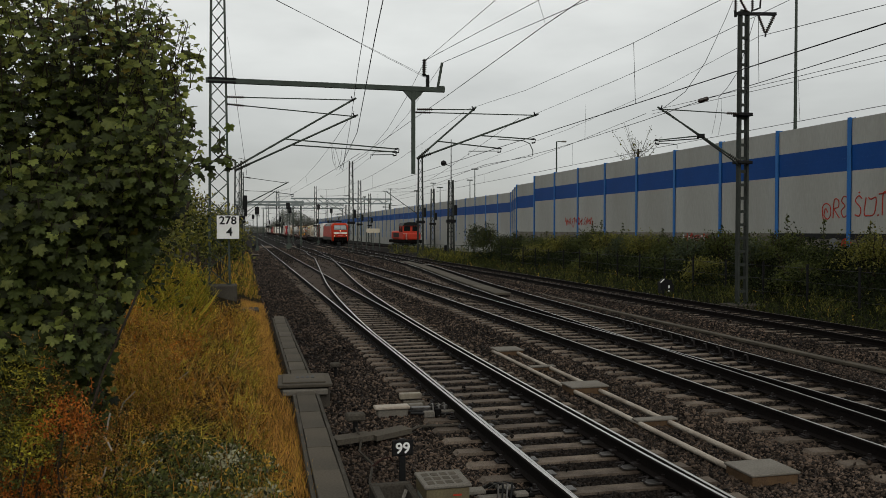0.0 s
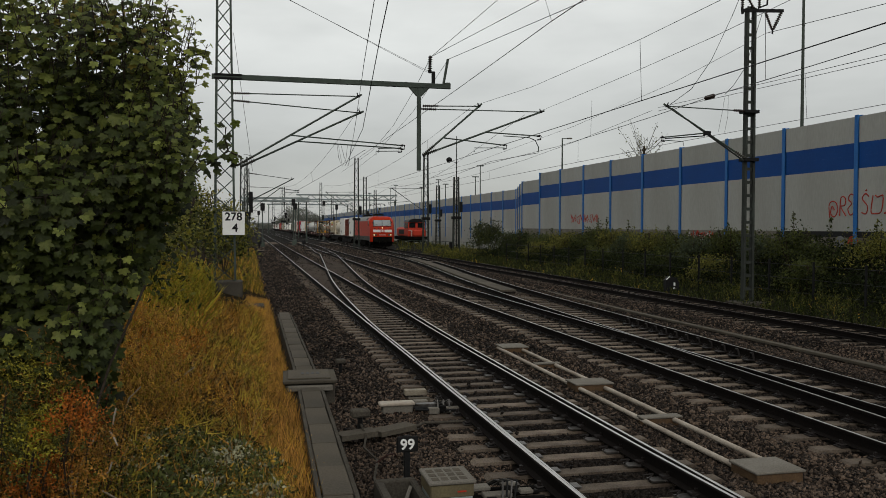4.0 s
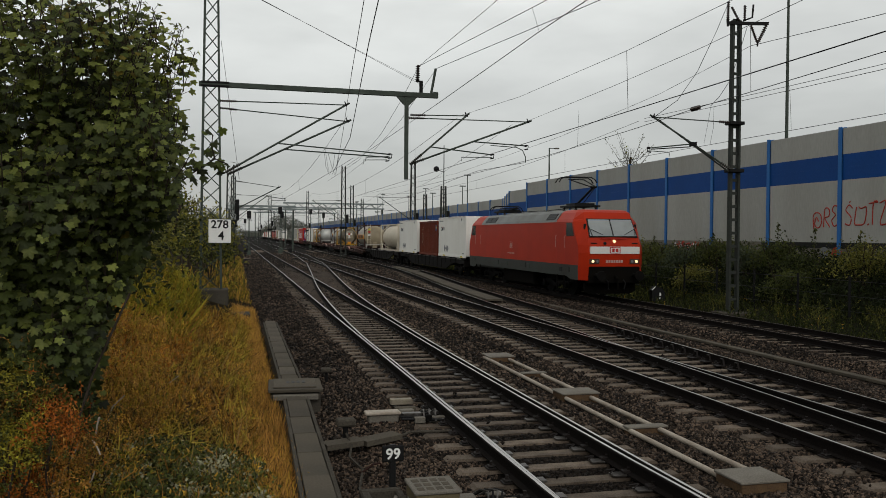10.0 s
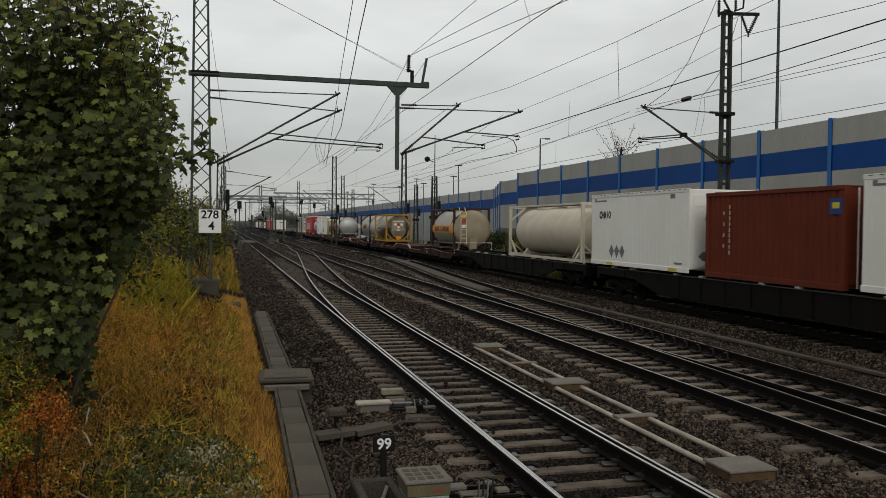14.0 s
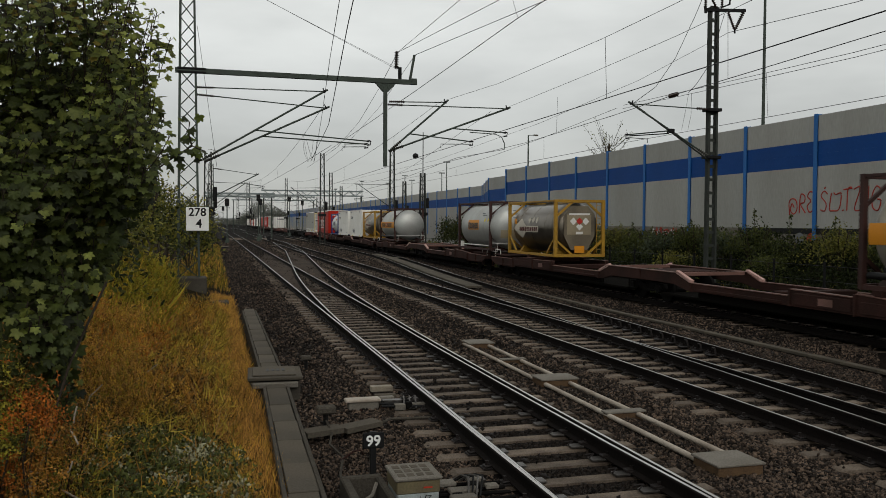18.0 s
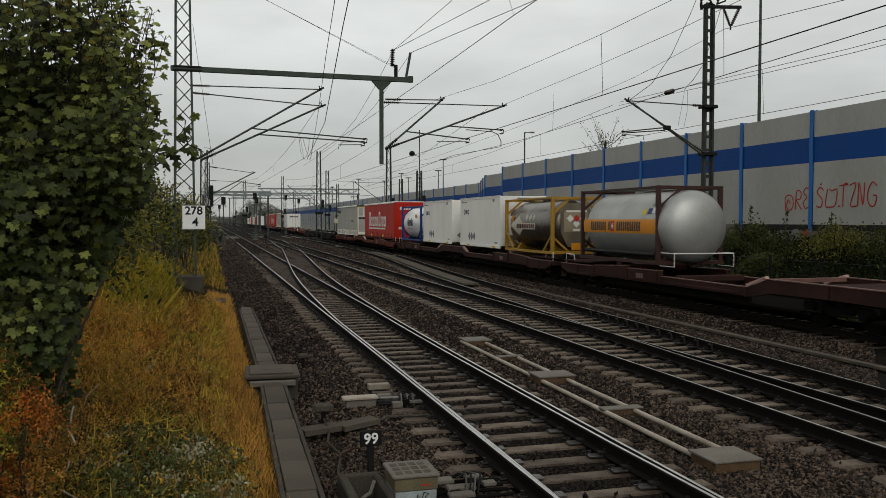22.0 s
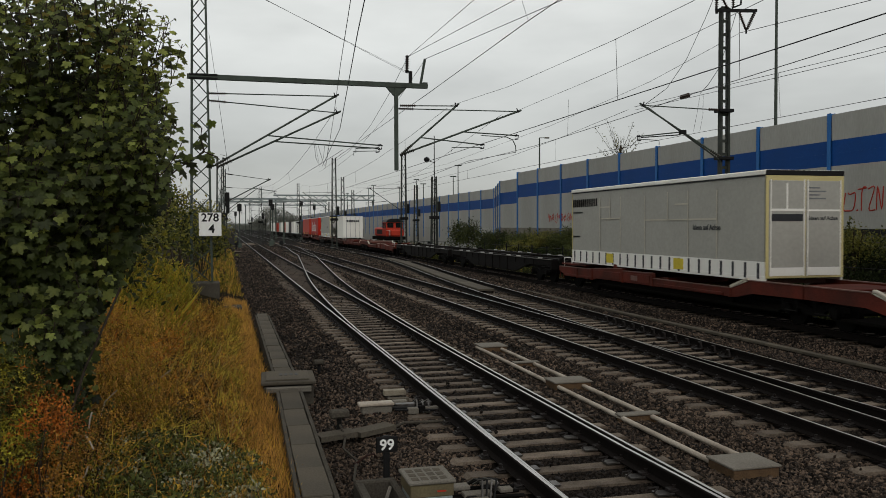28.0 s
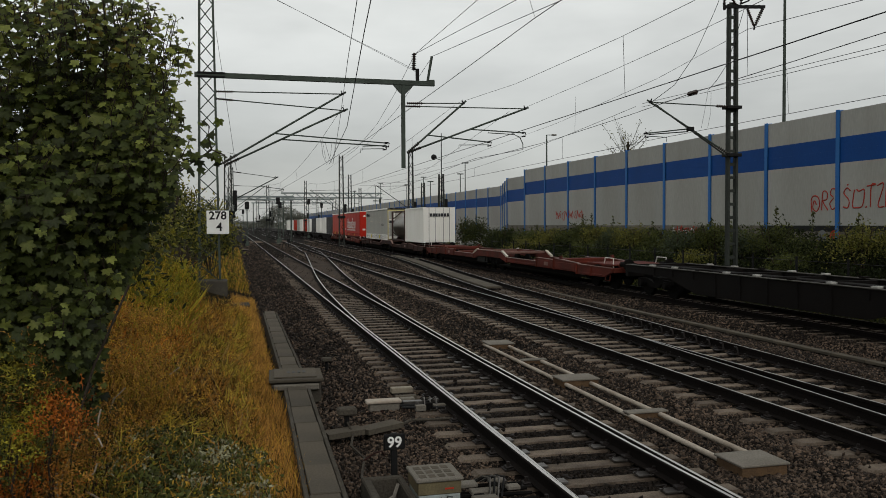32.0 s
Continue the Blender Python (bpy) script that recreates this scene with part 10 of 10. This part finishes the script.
    # sprayed strokes on the barrier: plain curves, no words
    def strokes(y, z, wide, high, n, mat, r, seed, label):
        g = random.Random(seed)
        th = thing("graffiti", label, "graffiti", at=pose(BARRIER_X - 0.062, y, z))
        for k in range(n):
            yc = wide / 2 - wide * (k + 0.5) / n
            w = wide / n * 0.42
            kind = k % 4
            if kind == 0:
                pts = [(0, yc + w * (1 - a * 0.2), high * (0.5 + 0.45 * math.sin(a * 1.25))) for a in range(0, 11)]
            elif kind == 1:
                pts = [(0, yc + w * math.cos(a * 0.75) * (1 - a * 0.06), high * (0.5 + 0.46 * math.sin(a * 0.75) * (1 - a * 0.05))) for a in range(0, 13)]
            elif kind == 2:
                pts = [(0, yc - w, high * 0.95), (0, yc + w * 0.7, high * 0.8), (0, yc - w * 0.3, high * 0.5), (0, yc + w, high * 0.2), (0, yc - w, high * 0.05)]
            else:
                pts = [(0, yc + w, high * 0.1), (0, yc + w * 0.5, high * 0.95), (0, yc, high * 0.3), (0, yc - w * 0.5, high * 0.85), (0, yc - w, high * 0.06)]
            pts = [(0, p[1] + g.uniform(-.12, .12), p[2] + g.uniform(-.12, .12)) for p in pts]
            part("stroke", Shape().line(pts, r, 4), mat, th)
    # the large tag: ten looped marks in one slanting hand
    tag = thing("graffiti", "red sprayed tag in looped strokes on the grey panels", "graffiti", at=pose(BARRIER_X - 0.062, 0, 0))
    loops = [[(0.1, 0.0), (0.0, 0.75), (0.35, 1.0), (0.85, 0.85), (0.95, 0.35), (0.6, 0.05), (0.2, 0.25), (0.35, 0.7), (0.62, 0.45)],
             [(0.15, 0.0), (0.3, 1.0), (0.85, 0.95), (0.8, 0.6), (0.3, 0.5), (0.95, 0.0)],
             [(0.95, 0.95), (0.4, 1.0), (0.15, 0.75), (0.6, 0.55), (0.1, 0.3), (0.4, 0.0), (0.95, 0.1)],
             [(0.9, 0.85), (0.5, 1.0), (0.15, 0.75), (0.75, 0.4), (0.6, 0.05), (0.1, 0.1)],
             [(0.15, 0.95), (0.0, 0.1), (0.3, 0.0), (0.85, 0.1), (1.0, 0.9), (0.55, 0.85), (0.35, 0.95)],
             [(0.0, 0.95), (1.0, 1.0), (0.5, 0.97), (0.4, 0.0)],
             [(0.0, 0.95), (0.9, 1.0), (0.1, 0.05), (1.0, 0.0)],
             [(0.05, 0.0), (0.2, 1.0), (0.75, 0.05), (0.95, 1.0)],
             [(0.95, 0.85), (0.5, 1.0), (0.1, 0.6), (0.2, 0.1), (0.7, 0.0), (0.95, 0.4), (0.6, 0.45)]]
    for pts, (y0, y1, z0, z1) in zip(loops, ((32.62, 32.05, 3.05, 3.78), (32.0, 31.5, 3.12, 3.92), (31.45, 31.0, 3.16, 4.05), (30.62, 30.1, 3.16, 4.05), (30.02, 29.35, 3.2, 4.0), (29.2, 28.72, 3.2, 4.12), (28.62, 28.25, 3.22, 4.12), (28.2, 27.8, 3.2, 4.15), (27.7, 27.15, 3.2, 4.15))):
        fine = []
        for k in range(len(pts) - 1):
            p0, p1, p2, p3 = pts[max(0, k - 1)], pts[k], pts[k + 1], pts[min(len(pts) - 1, k + 2)]
            for q in range(4):
                u = q / 4
                fine.append(tuple(0.5 * (2 * b + (c - a) * u + (2 * a - 5 * b + 4 * c - d) * u * u + (3 * b - a - 3 * c + d) * u ** 3) for a, b, c, d in zip(p0, p1, p2, p3)))
        fine.append(pts[-1])
        part("stroke", Shape().line([(0, y0 + (y1 - y0) * a, z0 + (z1 - z0) * b) for a, b in fine], 0.030, 4), "graffiti", tag)
    for y, z in ((30.35, 4.17), (29.27, 3.2)):
        part("dot", Shape().line([(0, y, z), (0, y - 0.07, z + 0.03)], 0.035, 4), "graffiti", tag)
    strokes(60.7, 2.88, 5.4, 0.66, 9, "graffiti", 0.026, 5, "faded red sprayed strokes on the panels")
    strokes(43.4, 1.95, 2.5, 0.42, 5, "graffiti", 0.05, 7, "red sprayed strokes low on the barrier")
    strokes(43.6, 1.85, 2.6, 0.42, 5, "graffiti_white", 0.05, 9, "white sprayed strokes low on the barrier")
    k = thing("sprayed_patch", "black sprayed strip along the foot of the barrier", "graffiti", at=pose(BARRIER_X - 0.075, 0, 0))
    part("strip", Shape().box(-0.005, 0.004, 26.0, 36.4, 2.18, 2.44), "black_paint", k)
    part("patch", Shape().turned([(0, 0.30), (1, 0.30)], (-0.012, 31.85, 1.95), (0.0, 31.85, 1.95), 18), "mark_grey", k)
    part("patch", Shape().turned([(0, 0.34), (1, 0.34)], (-0.010, 31.05, 1.92), (-0.002, 31.05, 1.92), 18), "graffiti", k)
    # distant town and woods at the end of the line
    for x, y, wd, h in ((-60, 820, 40, 4.0), (-14, 860, 22, 3.2), (26, 880, 30, 4.4), (70, 840, 36, 4), (-120, 860, 60, 5)):
        b = thing("distant_building", "low grey distant building at the end of the line", "building", at=pose(x, y, -0.4))
        part("wall", Shape().box(-wd / 2, wd / 2, -8, 8, 0, h, 0.1), "far_wall", b)
        part("roof", Shape().prism([(-9, h), (9, h), (0, h + 2)], 0, -wd / 2 - 0.5, wd / 2 + 0.5), "far_wall", b)
        for i in range(int(wd / 4)):
            part("window", Shape().box(-wd / 2 + 1.5 + i * 4, -wd / 2 + 3 + i * 4, -8.05, -7.9, 1.2, 2.7), "mark_grey", b)
    for k in range(46):
        a = -0.40 + k * 0.017
        d = 640 + 70 * math.sin(k * 2.1)
        x, y = d * math.sin(a), d * math.cos(a)
        h = 5.6 + 1.6 * math.sin(k * 1.7) + 1.2 * math.sin(k * 0.9)
        bush("distant_tree", "hazy grey-green distant tree on the horizon", (x, y, h * 0.42), (9, 6, h * 0.6), 1500, 0.7, ("hazed_leaf", "hazed_leaf"), (0.5, 0.5), "tree", 2)
    # taller trees behind the gantries
    for x, y, h, w in ((23.5, 450, 15.0, 6.0), (30.5, 455, 11.5, 6.0), (17.5, 460, 8.0, 5.0), (37.0, 462, 8.5, 6.0)):
        bush("distant_tree", "grey distant tree standing above the yard", (x, y, h * 0.48), (w, 5, h * 0.52), 2600, 0.55, ("hazed_leaf", "hazed_leaf"), (0.5, 0.5), "tree", 4)


build_far()


# ---- movement ----
def motions():
    for ob, u in TRAIN:
        rows = []
        for t in range(33):
            y = u - travel(t)
            rows.append((t, pose(four(y), y, FOUR_Z, 0, 0, -math.degrees(math.atan((four(y + 6) - four(y - 6)) / 12)))))
        walk(ob, rows)


motions()
